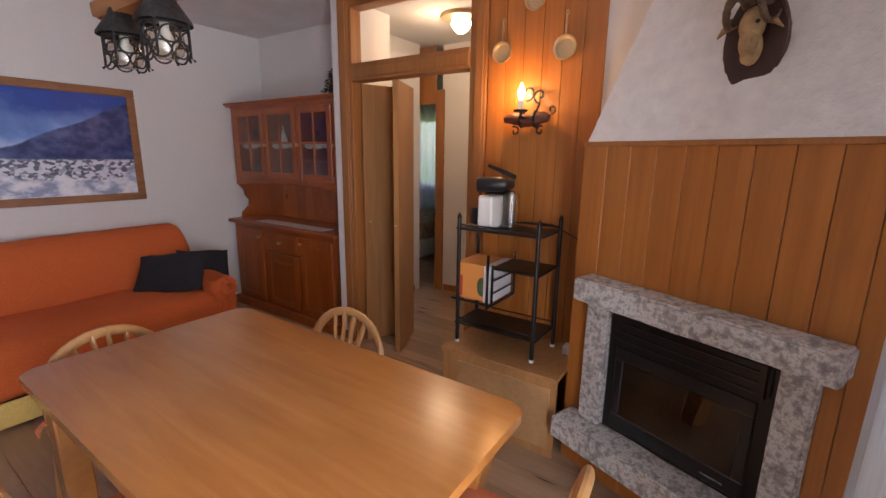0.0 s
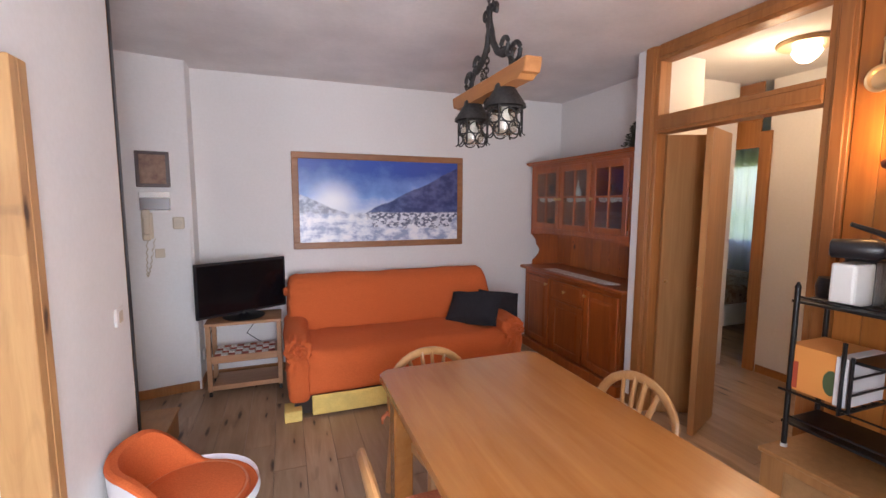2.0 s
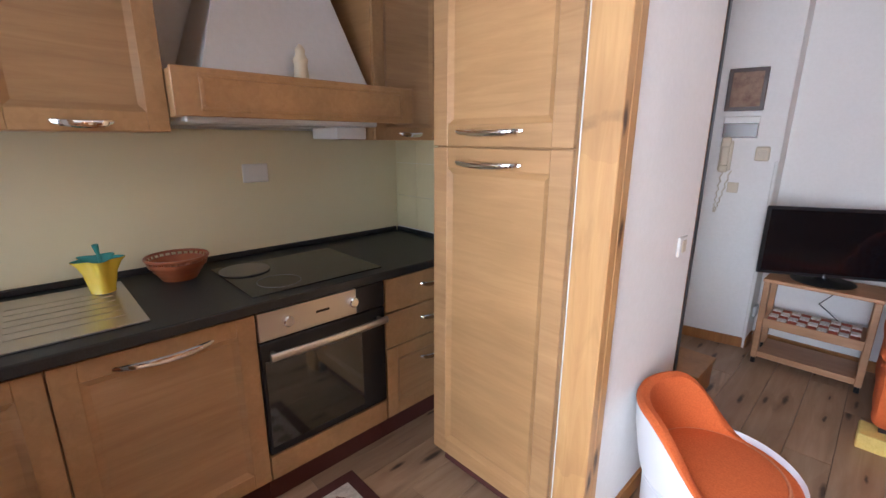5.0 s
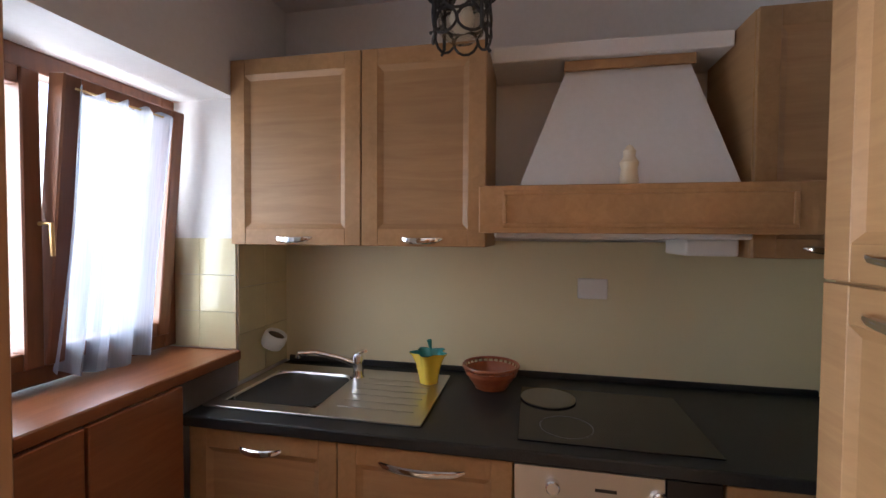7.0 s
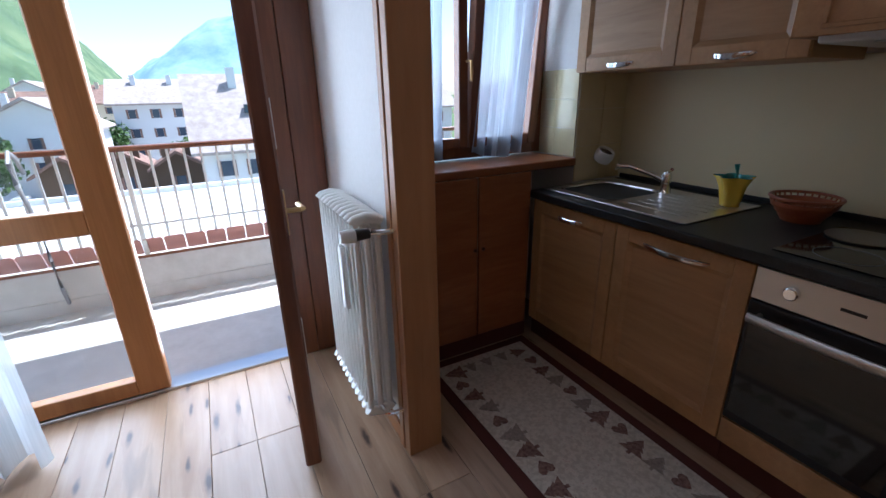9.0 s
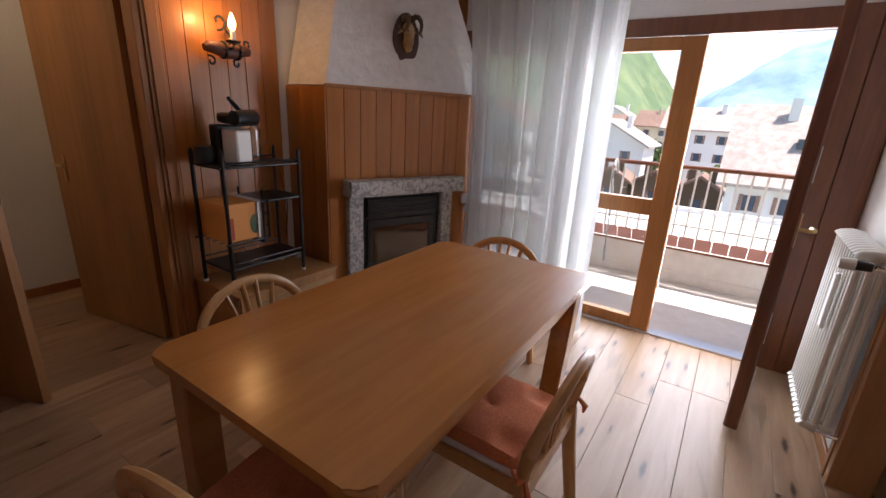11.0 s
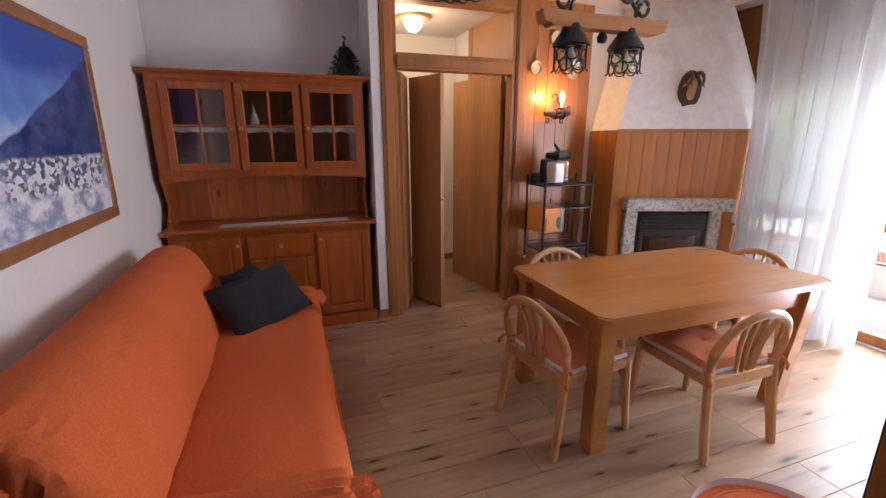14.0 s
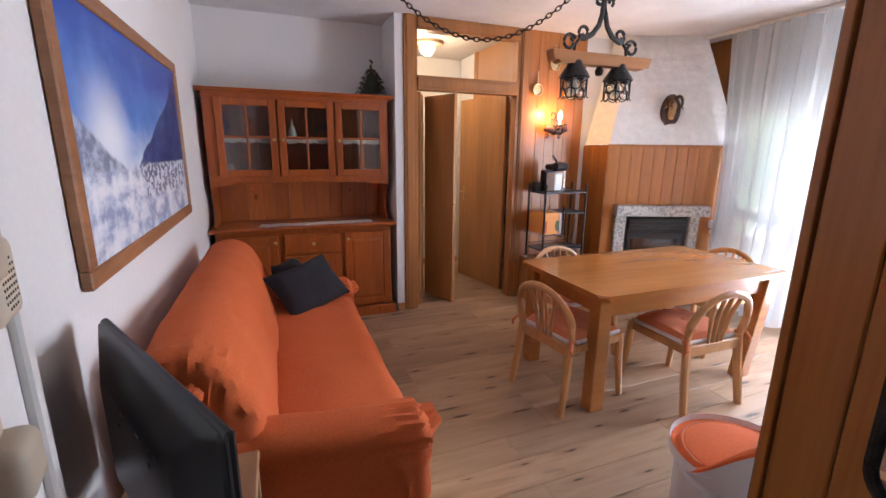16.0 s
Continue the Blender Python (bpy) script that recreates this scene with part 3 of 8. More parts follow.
for x0, x1 in [(-2.235, -1.44), (-1.43, -0.63)]:
    sash = tagged(new("sash"))
    sash.parent = bw
    ROOTS[sash] = Matrix.Identity(4)
    wd = FRAMEW
    one("stile", wd, (x0, x0 + 0.135, YS - 0.05, YS + 0.02, 0.02, 1.97), parent=sash, bev=0.006)
    one("stile", wd, (x1 - 0.09, x1, YS - 0.05, YS + 0.02, 0.02, 1.97), parent=sash, bev=0.006)
    one("rail", wd, (x0 + 0.135, x1 - 0.09, YS - 0.045, YS + 0.015, 0.02, 0.10), parent=sash, bev=0.004)
    one("rail", wd, (x0 + 0.135, x1 - 0.09, YS - 0.045, YS + 0.015, 0.855, 0.965), parent=sash, bev=0.004)
    one("rail", wd, (x0 + 0.135, x1 - 0.09, YS - 0.045, YS + 0.015, 1.89, 1.97), parent=sash, bev=0.004)
    for z0, z1 in [(0.10, 0.855), (0.965, 1.89)]:
        g = one("pane", GLASS, (x0 + 0.135, x1 - 0.09, YS - 0.02, YS - 0.015, z0, z1), parent=sash)
        g.visible_shadow = False
    if x0 < -2:
        for z in (0.35, 0.8, 1.3, 1.75):
            one("strike_plate", CHROME, (x0 - 0.003, x0 - 0.001, YS - 0.02, YS, z, z + 0.05), parent=sash)
od = thing("balcony_door", -2.87, YS, 0, "open dark varnished glazed balcony door leaf with brass handle", "door")
xa, xb = -2.875, -2.815
one("stile", WINW, (xa, xb, -4.12, -4.01, 0.03, 1.96), parent=od, bev=0.008)
one("stile", WINW, (xa, xb, -4.88, -4.78, 0.03, 1.96), parent=od, bev=0.008)
for z0, z1 in [(0.03, 0.13), (0.855, 0.965), (1.87, 1.96)]:
    one("rail", WINW, (xa + 0.004, xb - 0.004, -4.78, -4.12, z0, z1), parent=od, bev=0.004)
for z0, z1 in [(0.13, 0.855), (0.965, 1.87)]:
    g = one("pane", GLASS, (xa + 0.028, xa + 0.032, -4.78, -4.12, z0, z1), parent=od)
    g.visible_shadow = False
bm = bmesh.new()
tube(bm, [(xa, -4.06, 1.05), (xa - 0.05, -4.06, 1.05), (xa - 0.06, -4.07, 1.05), (xa - 0.05, -4.17, 1.045)], 0.009)
box(bm, xa - 0.006, xa, -4.075, -4.045, 0.97, 1.12, 0.002)
part("door_handle", bm, BRASS, od, "brass lever handle", True)
one("hook_plate", STEEL, (xa - 0.004, xa, -4.075, -4.05, 1.25, 1.40), (xa - 0.004, xa, -4.075, -4.05, 0.5, 0.65), parent=od, bev=0.001)
HINGE = Matrix.Translation((-2.85, -4.9, 0)) @ Matrix.Rotation(radians(-5.2), 4, "Z") @ Matrix.Translation((2.85, 4.9, 0))
od.matrix_basis = HINGE @ od.matrix_basis

# kitchen window
kwn = tagged(new("window_2"), kind="structure")
ROOTS[kwn] = Matrix.Identity(4)
one("window_frame", WINW, (-4.45, -4.385, -4.84, -4.76, 1.05, 2.1), (-3.485, -3.42, -4.84, -4.76, 1.05, 2.1), (-4.385, -3.485, -4.84, -4.76, 2.03, 2.1), (-4.385, -3.485, -4.84, -4.76, 1.05, 1.11), parent=kwn, bev=0.004)
one("window_sill", SILLW, (-4.45, -3.30, -4.83, -4.45, 1.015, 1.04), (-4.45, -3.30, -4.47, -4.44, 1.0, 1.042), parent=kwn, bev=0.005)
TILT = Matrix.Translation((0, -4.735, 1.11)) @ Matrix.Rotation(radians(-5.5), 4, "X") @ Matrix.Translation((0, 4.735, -1.11))
for x0, x1, ang in [(-4.385, -3.915, 1), (-3.91, -3.485, 0)]:
    sash = tagged(new("sash"))
    sash.parent = kwn
    ROOTS[sash] = Matrix.Identity(4)
    for b in [(x0, x0 + 0.055), (x1 - 0.055, x1)]:
        one("stile", WINW, (b[0], b[1], -4.8, -4.735, 1.11, 2.03), parent=sash, bev=0.005)
    one("rail", WINW, (x0 + 0.055, x1 - 0.055, -4.795, -4.74, 1.11, 1.165), parent=sash, bev=0.004)
    one("rail", WINW, (x0 + 0.055, x1 - 0.055, -4.795, -4.74, 1.975, 2.03), parent=sash, bev=0.004)
    g = one("pane", GLASS, (x0 + 0.055, x1 - 0.055, -4.77, -4.766, 1.165, 1.975), parent=sash)
    g.visible_shadow = False
    if ang:
        sash.matrix_basis = TILT
bm = bmesh.new()
tube(bm, [(-3.90, -4.735, 1.56), (-3.90, -4.69, 1.56), (-3.90, -4.685, 1.46)], 0.007)
part("window_handle", bm, BRASS, kwn, "brass lever handle", True)

# wood-clad posts
cn = tagged(new("post_north"), kind="structure")
ROOTS[cn] = Matrix.Identity(4)
for b in [(-3.262, -3.145, -2.645, -2.60, 0, 1.95), (-3.17, -3.145, -2.60, -2.555, 0, 1.95)]:
    one("cladding_board", BEAMW, b, parent=cn, bev=0.003)
cs = tagged(new("post_south"), kind="structure")
ROOTS[cs] = Matrix.Identity(4)
for b in [(-3.272, -3.125, -3.95, -3.90, 0, H - 0.002), (-3.145, -3.12, -3.99, -3.95, 0, H - 0.002), (-3.272, -3.25, -4.1, -3.95, 0, H - 0.002)]:
    one("cladding_board", BEAMS, b, parent=cs, bev=0.003)
one("cupboard_panel", SILLW, (-3.78, -3.32, -4.445, -4.425, 0.1, 1.0), parent=kwn, bev=0.003)
one("cupboard_panel", SILLW, (-4.12, -3.79, -4.445, -4.425, 0.1, 1.0), parent=kwn, bev=0.003)
one("cupboard_plinth", RUGB, (-4.13, -3.32, -4.46, -4.44, 0.0, 0.1), parent=kwn)
for kx in (-3.76, -3.81):
    bm = bmesh.new()
    bmesh.ops.create_icosphere(bm, subdivisions=1, radius=0.012, matrix=Matrix.Translation((kx, -4.415, 0.62)))
    part("knob", bm, PLAQUE, kwn, "small dark knob", True)

# fireplace breast, turned against the wall
A0 = Vector((-0.375, -3.61, 0))
DD = Vector((-0.37, -0.93, 0)).normalized()
NN = Vector((DD.y, -DD.x, 0))
FP = Matrix(((DD.x, NN.x, 0, A0.x), (DD.y, NN.y, 0, A0.y), (0, 0, 1, 0), (0, 0, 0, 1)))


def fbox(bm, s0, s1, n0, n1, z0, z1, bev=0.0, seg=1):
    vs = box(bm, s0, s1, n0, n1, z0, z1)
    if bev:
        es = {e for v in vs for e in v.link_edges}
        r = bmesh.ops.bevel(bm, geom=list(es), offset=bev, segments=seg, affect="EDGES")
        vs = list({v for f in r["faces"] for v in f.verts} | {v for v in vs if v.is_valid})
    bmesh.ops.transform(bm, verts=vs, matrix=FP)


br = tagged(new("chimney_breast"), kind="structure")
ROOTS[br] = Matrix.Identity(4)
bm = bmesh.new()
top_z = 1.585
foot = [FP @ Vector((0.01, -0.01, 0)), FP @ Vector((1.3, -0.01, 0)), Vector((0.012, FP.translation.y - 1.19, 0)), Vector((0.012, -3.62, 0))]
lo = [bm.verts.new(p) for p in foot]
hi = [bm.verts.new(p + Vector((0, 0, top_z - 0.004))) for p in foot]
for i in range(4):
    j = (i + 1) % 4
    bm.faces.new((lo[i], lo[j], hi[j], hi[i]))
bm.faces.new(hi)
part("breast_core", bm, PANEL, br)
bm = bmesh.new()
# plaster hood: front leans back and narrows upward
b0 = [FP @ Vector((0.0, 0.0, 0)), FP @ Vector((1.24, 0.0, 0)), Vector((-0.0, -4.88, 0)), Vector((0.0, -3.62, 0))]
t0 = [FP @ Vector((0.26, -0.3, 0)), FP @ Vector((0.98, -0.3, 0)), Vector((-0.0, -4.80, 0)), Vector((0.0, -3.88, 0))]
NZ = 14
rows = []
for k in range(NZ + 1):
    f = k / NZ
    rows.append([bm.verts.new(b0[i].lerp(t0[i], f) + Vector((0, 0, top_z + (H - top_z) * f))) for i in range(4)])
for R0, R1 in zip(rows, rows[1:]):
    for i in range(4):
        j = (i + 1) % 4
        bm.faces.new((R0[i], R0[j], R1[j], R1[i]))
bm.faces.new(rows[0])
bmesh.ops.subdivide_edges(bm, edges=bm.edges, cuts=6, use_grid_fill=True)
for v in bm.verts:
    d = noise.noise(v.co * 22) * 0.006 + noise.noise(v.co * 9) * 0.006
    v.co += Vector((-0.9, 0.3, 0)) * d
part("plaster_hood", bm, ROUGHCAST, br, "", True)
bm = bmesh.new()
for z0, z1, n0 in [(top_z - 0.012, top_z + 0.008, 0.0)]:
    fbox(bm, -0.01, 1.25, n0, 0.012, z0, z1, 0.002)
part("trim", bm, FRAMEW, br)

# ---- fireplace ----
fp = thing("fireplace", -0.5, -4.1, 0, "grey granite fireplace surround with a black closed insert", "fireplace")


def fpart(name, material, *boxes, label="", bev=0.004, parent=None, seg=1):
    bm = bmesh.new()
    for b in boxes:
        fbox(bm, *b, bev, seg)
    return part(name, bm, material, parent or fp, label)


def chip(ob, amp):
    for v in ob.data.vertices:
        v.co += noise.noise_vector(v.co * 14) * amp


def stone(name, b, amp=0.006):
    bm = bmesh.new()
    fbox(bm, *b, 0.008, 2)
    bmesh.ops.subdivide_edges(bm, edges=bm.edges, cuts=5, use_grid_fill=True)
    ob = part(name, bm, STONE, fp, "", True)
    chip(ob, amp)


stone("mantel", (0.09, 1.01, 0.001, 0.13, 0.905, 1.006))
stone("side_stone", (0.11, 0.22, 0.001, 0.05, 0.31, 0.905), 0.004)
stone("side_stone", (0.85, 0.95, 0.001, 0.05, 0.31, 0.905), 0.004)
stone("hearth_slab", (0.04, 1.04, 0.001, 0.16, 0.2, 0.31))
ins = fpart("insert", BLACKM, (0.22, 0.85, -0.25, 0.012, 0.31, 0.90))
fpart("hood_lip", BLACKM, (0.24, 0.83, 0.012, 0.045, 0.74, 0.88), parent=ins, bev=0.012, seg=3)
fpart("door_frame", BLACK, (0.26, 0.80, 0.012, 0.022, 0.33, 0.40), (0.26, 0.80, 0.012, 0.022, 0.66, 0.72), (0.26, 0.30, 0.012, 0.022, 0.40, 0.66), (0.76, 0.80, 0.012, 0.022, 0.40, 0.66), parent=ins)
fpart("glass_door", glass("smoked_glass", (0.55, 0.5, 0.45), 0.05), (0.30, 0.76, 0.014, 0.018, 0.40, 0.66), parent=ins, bev=0)
fpart("glow_plate", mat("sooty_brick", (0.09, 0.075, 0.06), 0.9), (0.3, 0.76, 0.0125, 0.0135, 0.4, 0.66), parent=ins, bev=0)
bm = bmesh.new()
for i in range(16):
    fbox(bm, 0.31 + i * 0.028, 0.32 + i * 0.028, 0.012, 0.02, 0.675, 0.715)
part("grille", bm, mat("grille_grey", (0.3, 0.29, 0.27), 0.5, 0.5), ins, "pale grey air grille")
for z in (0.765, 0.80, 0.84):
    fpart("louvre", BLACK, (0.27, 0.80, 0.044, 0.052, z, z + 0.008), parent=ins, bev=0.002)
fpart("badge", CHROME, (0.66, 0.74, 0.022, 0.024, 0.355, 0.362), parent=ins, bev=0)
dv = thing("wall_telephone", -0.75, -4.56, 0.75, "small white device fixed beside the fireplace", "device")
fpart("base", PLASTW, (1.06, 1.14, 0.001, 0.035, 0.78, 0.86), parent=dv, bev=0.01, seg=2)
fpart("handset", PLASTW, (1.07, 1.15, 0.02, 0.06, 0.715, 0.775), parent=dv, bev=0.014, seg=3)

pl = thing("plinth_box", -0.25, -3.2, 0, "low boxed wooden plinth beside the fireplace", "plinth")
one("top", DOORW, (-0.46, -0.001, -3.585, -2.888, 0.43, 0.45), parent=pl, bev=0.004)
one("front_panel", DOORW, (-0.45, -0.435, -3.58, -2.9, 0.0, 0.43), parent=pl, bev=0.002)
one("side_panel", DOORW, (-0.435, -0.001, -2.91, -2.895, 0.0, 0.43), parent=pl, bev=0.002)
one("access_panel", KITW, (-0.456, -0.45, -3.55, -3.0, 0.05, 0.39), parent=pl, bev=0.003)
tagged(one("wall_vent", PLASTW, (-0.21, -0.09, -3.632, -3.614, 0.60, 0.67), bev=0.004), "white louvred vent plate on the wood panelling", "vent")
vt = one("vent_slot", BLACK, (-0.195, -0.105, -3.6135, -3.6115, 0.615, 0.655))
tagged(vt, "dark slot in the white vent plate", "vent")

# ---- ram trophy ----
rt = thing("mounted_ram_head", -0.5, -4.2, 1.95, "carved ram head trophy on a dark oval plaque", "trophy")
TM = FP @ Matrix(((1, 0, 0, 0.585), (0, 0, 1, -0.088), (0, 1, 0, 1.915), (0, 0, 0, 1)))
bm = bmesh.new()
prism(bm, [(0.092 * math.cos(radians(a)) * 1.0, 0.165 * math.sin(radians(a)) - 0.008) for a in range(0, 360, 15)], TM, 0.03)
bmesh.ops.bevel(bm, geom=[e for e in bm.edges if e.calc_length() < 0.06], offset=0.006, segments=2, affect="EDGES")
part("plaque", bm, PLAQUE, rt, "", True)
bm = bmesh.new()
for c, s in [((0, 0.035, 0.058), (0.036, 0.05, 0.042)), ((0.0, -0.015, 0.068), (0.027, 0.05, 0.03)), ((0, 0.06, 0.045), (0.036, 0.036, 0.036)), ((0.0, -0.055, 0.07), (0.017, 0.03, 0.02)), ((0.0, -0.03, 0.038), (0.032, 0.055, 0.02))]:
    bmesh.ops.create_icosphere(bm, subdivisions=3, radius=1, matrix=TM @ Matrix.Translation(c) @ Matrix.Diagonal((*s, 1)))
part("head", bm, BONE, rt, "brown and tan carved head", True)
for sg in (-1, 1):
    bm = bmesh.new()
    pts, rr = [], []
    for i in range(20):
        a = radians(150 - i * 17)
        r = 0.055 - i * 0.001
        pts.append(TM @ Vector((sg * (0.024 + 0.046 * (i / 19) ** 0.8), 0.075 + r * math.sin(a), 0.085 + r * math.cos(a))))
        rr.append((0.019 - i * 0.0008) * (1 + 0.09 * (i % 2)))
    tube(bm, pts, rr, 10)
    part("horn", bm, HORN, rt, "dark ridged curled horn", True)
    bm = bmesh.new()
    tube(bm, [TM @ Vector((sg * 0.04, 0.04, 0.075)), TM @ Vector((sg * 0.075, 0.03, 0.08)), TM @ Vector((sg * 0.095, 0.01, 0.075))], [0.01, 0.014, 0.003], 8, flat=0.6)
    part("ear", bm, BONE, rt, "small drooping ear", True)
    bm = bmesh.new()
    bmesh.ops.create_icosphere(bm, subdivisions=2, radius=0.007, matrix=TM @ Matrix.Translation((sg * 0.034, 0.035, 0.105)))
    part("eye", bm, BLACK, rt, "", True)

# ---- hung pans, sconce ----
for y, z, r, lb in [(-2.985, 2.10, 0.058, "small brass pan with short handle hung on wood panelling"), (-3.35, 2.085, 0.062, "brass wall pan engraved, hung on wood panelling"), (-3.17, 2.345, 0.058, "brass pan hung high on wood panelling")]:
    t = thing("hanging_pan", -0.01, y, z, lb, "wall decoration", "pans on the panelling")
    m = Matrix.Translation((-0.004, y, z)) @ Matrix.Rotation(radians(-90), 4, "Y")
    bm = bmesh.new()
    lathe(bm, [(0, 0.006), (r * 0.72, 0.006), (r * 0.84, 0.022), (r, 0.026), (r * 1.02, 0.02), (r * 0.86, 0.0), (0, 0.0)], (0, 0, 0), 28, m)
    part("dish", bm, PLATEM, t, "", True)
    bm = bmesh.new()
    tube(bm, [(-0.024, y, z + r), (-0.018, y, z + r + 0.05), (-0.016, y, z + r + 0.10)], 0.006, 8)
    tube(bm, [(-0.014, y + 0.008 * math.cos(a), z + r + 0.108 + 0.01 * math.sin(a)) for a in [i * math.pi / 5 for i in range(10)]], 0.003, 6, True)
    part("handle", bm, PLATEM, t, "", True)

sc = thing("wall_sconce", -0.05, -3.17, 1.72, "wooden log wall sconce with iron scrolls, one bulb lit", "wall lamp")
bm = bmesh.new()
pts = [(-0.08, -3.05 - 0.026 * i, 1.725 + 0.008 * math.sin(i * 0.9)) for i in range(11)]
tube(bm, pts, [0.018, 0.03, 0.034, 0.036, 0.036, 0.037, 0.036, 0.035, 0.034, 0.03, 0.02], 10)
part("log", bm, wood("sconce_log_wood", (0.16, 0.05, 0.03), (0.08, 0.025, 0.015), (14, 2, 14), 0.5), sc, "", True)
bm = bmesh.new()
for y in (-3.155, -3.235):
    tube(bm, [(-0.08 + 0.04 * math.cos(a), y, 1.725 + 0.04 * math.sin(a)) for a in [i * math.pi / 8 for i in range(16)]], 0.008, 6, True)
lathe(bm, [(0.0, 0.0), (0.035, 0.004), (0.04, 0.014), (0.015, 0.01), (0.0, 0.01)], (-0.15, -3.175, 1.755), 14)
tube(bm, [(-0.11, -3.175, 1.73), (-0.15, -3.175, 1.735), (-0.15, -3.175, 1.757)], 0.007)


def scroll(bm, c, r, start, turn, w=0.006, along="y", n=16, shrink=0.75):
    pts = []
    for i in range(n + 1):
        a = radians(start + turn * i / n)
        rr = r * (1 - shrink * i / n)
        u, v = rr * math.cos(a), rr * math.sin(a)
        pts.append((c[0], c[1] + u, c[2] + v) if along == "y" else (c[0] + u, c[1], c[2] + v))
    tube(bm, pts, w, 8)


scroll(bm, (-0.04, -3.235, 1.85), 0.04, -90, 360)
scroll(bm, (-0.04, -3.165, 1.87), 0.045, -80, -300)
tube(bm, [(-0.04, -3.235, 1.81), (-0.045, -3.22, 1.77), (-0.05, -3.2, 1.74)], 0.006)
scroll(bm, (-0.05, -3.10, 1.665), 0.028, 60, 330)
scroll(bm, (-0.05, -3.25, 1.665), 0.028, 120, -330)
scroll(bm, (-0.05, -3.31, 1.775), 0.025, -90, -330)
part("ironwork", bm, IRON, sc, "", True)
bm = bmesh.new()
lathe(bm, [(0.013, 0), (0.014, 0.05), (0.0, 0.05)], (-0.15, -3.175, 1.768), 14)
part("candle_sleeve", bm, ENAMEL, sc, "white candle sleeve", True)
bm = bmesh.new()
lathe(bm, [(0.008, 0), (0.019, 0.022), (0.02, 0.04), (0.012, 0.065), (0.003, 0.088), (0, 0.09)], (-0.15, -3.175, 1.818), 16)
bl = part("bulb", bm, BULB, sc, "lit flame-shaped bulb", True)
bl.visible_shadow = False

# ---- chandelier ----
ch = thing("chandelier", -1.61, -2.385, H, "rustic beam chandelier with two black iron lanterns", "ceiling lamp")
bm = bmesh.new()
prof = [(-2.035, 2.055), (-2.045, 2.03), (-2.075, 2.035), (-2.09, 2.015), (-2.12, 2.02), (-2.66, 2.02), (-2.69, 2.015), (-2.71, 2.035), (-2.735, 2.03), (-2.745, 2.055), (-2.75, 2.085), (-2.03, 2.085)]
prism(bm, prof, Matrix(((0, 0, 1, -1.645), (1, 0, 0, 0), (0, 1, 0, 0), (0, 0, 0, 1))), 0.07)
bmesh.ops.bevel(bm, geom=list(bm.edges), offset=0.004, segments=1, affect="EDGES")
part("beam", bm, wood("lamp_beam_wood", (0.5, 0.22, 0.07), (0.4, 0.16, 0.05), (12, 1, 12), 0.5), ch, "short varnished wooden beam")
for sg in (-1, 1):
    c = -2.385
    bm = bmesh.new()
    tube(bm, [(-1.61, c + sg * 0.005, 2.40), (-1.61, c + sg * 0.012, 2.30), (-1.61, c + sg * 0.03, 2.24), (-1.61, c + sg * 0.07, 2.19), (-1.61, c + sg * 0.12, 2.165), (-1.61, c + sg * 0.16, 2.17)], 0.011, 8, flat=1.5)
    part("arm", bm, IRON, ch, "", True)
    for cc, rr_, a0, tn, sh_ in [((-1.61, c + sg * 0.13, 2.195), 0.04, -90, sg * 420, 0.6), ((-1.61, c + sg * 0.225, 2.135), 0.045, 90 + sg * 60, -sg * 400, 0.5), ((-1.61, c + sg * 0.04, 2.375), 0.026, -120, sg * 300, 0.75)]:
        bm = bmesh.new()
        scroll(bm, cc, rr_, a0, tn, 0.0095, "y", 20, sh_)
        part("scroll", bm, IRON, ch, "", True)
    bm = bmesh.new()
    tube(bm, [(-1.61, c + sg * 0.15, 2.165), (-1.61, c + sg * 0.185, 2.13), (-1.61, c + sg * 0.19, 2.09)], 0.009)
    part("hook", bm, IRON, ch, "", True)
bm = bmesh.new()
lathe(bm, [(0.0, 0), (0.02, 0.005), (0.026, 0.03), (0.014, 0.05), (0, 0.052)], (-1.61, -2.385, 1.965), 12)
part("finial", bm, IRON, ch, "", True)
bm = bmesh.new()
lathe(bm, [(0.04, 0), (0.03, -0.02), (0.008, -0.03), (0.0, -0.03)], (-1.61, -2.385, H), 16)
part("ceiling_rose", bm, IRON, ch, "", True)


def links(bm, pts, r=0.0035, ln=0.036):
    pts = [Vector(p) for p in pts]
    d, k, out = 0.0, 0, []
    for a, b in zip(pts, pts[1:]):
        seg = (b - a).length
        while d < seg:
            out.append((a.lerp(b, d / seg), (b - a).normalized()))
            d += ln * 0.76
        d -= seg
    for i, (p, t) in enumerate(out):
        side = t.cross(Vector((0, 0, 1)))
        side = side.normalized() if side.length > 0.05 else Vector((1, 0, 0))
        o = side if i % 2 else side.cross(t).normalized()
        ring = []
        for j in range(12):
            a = 2 * math.pi * j / 12
            ring.append(p + t * math.cos(a) * ln / 2 + o * math.sin(a) * ln * 0.26)
        tube(bm, ring, r, 5, True)


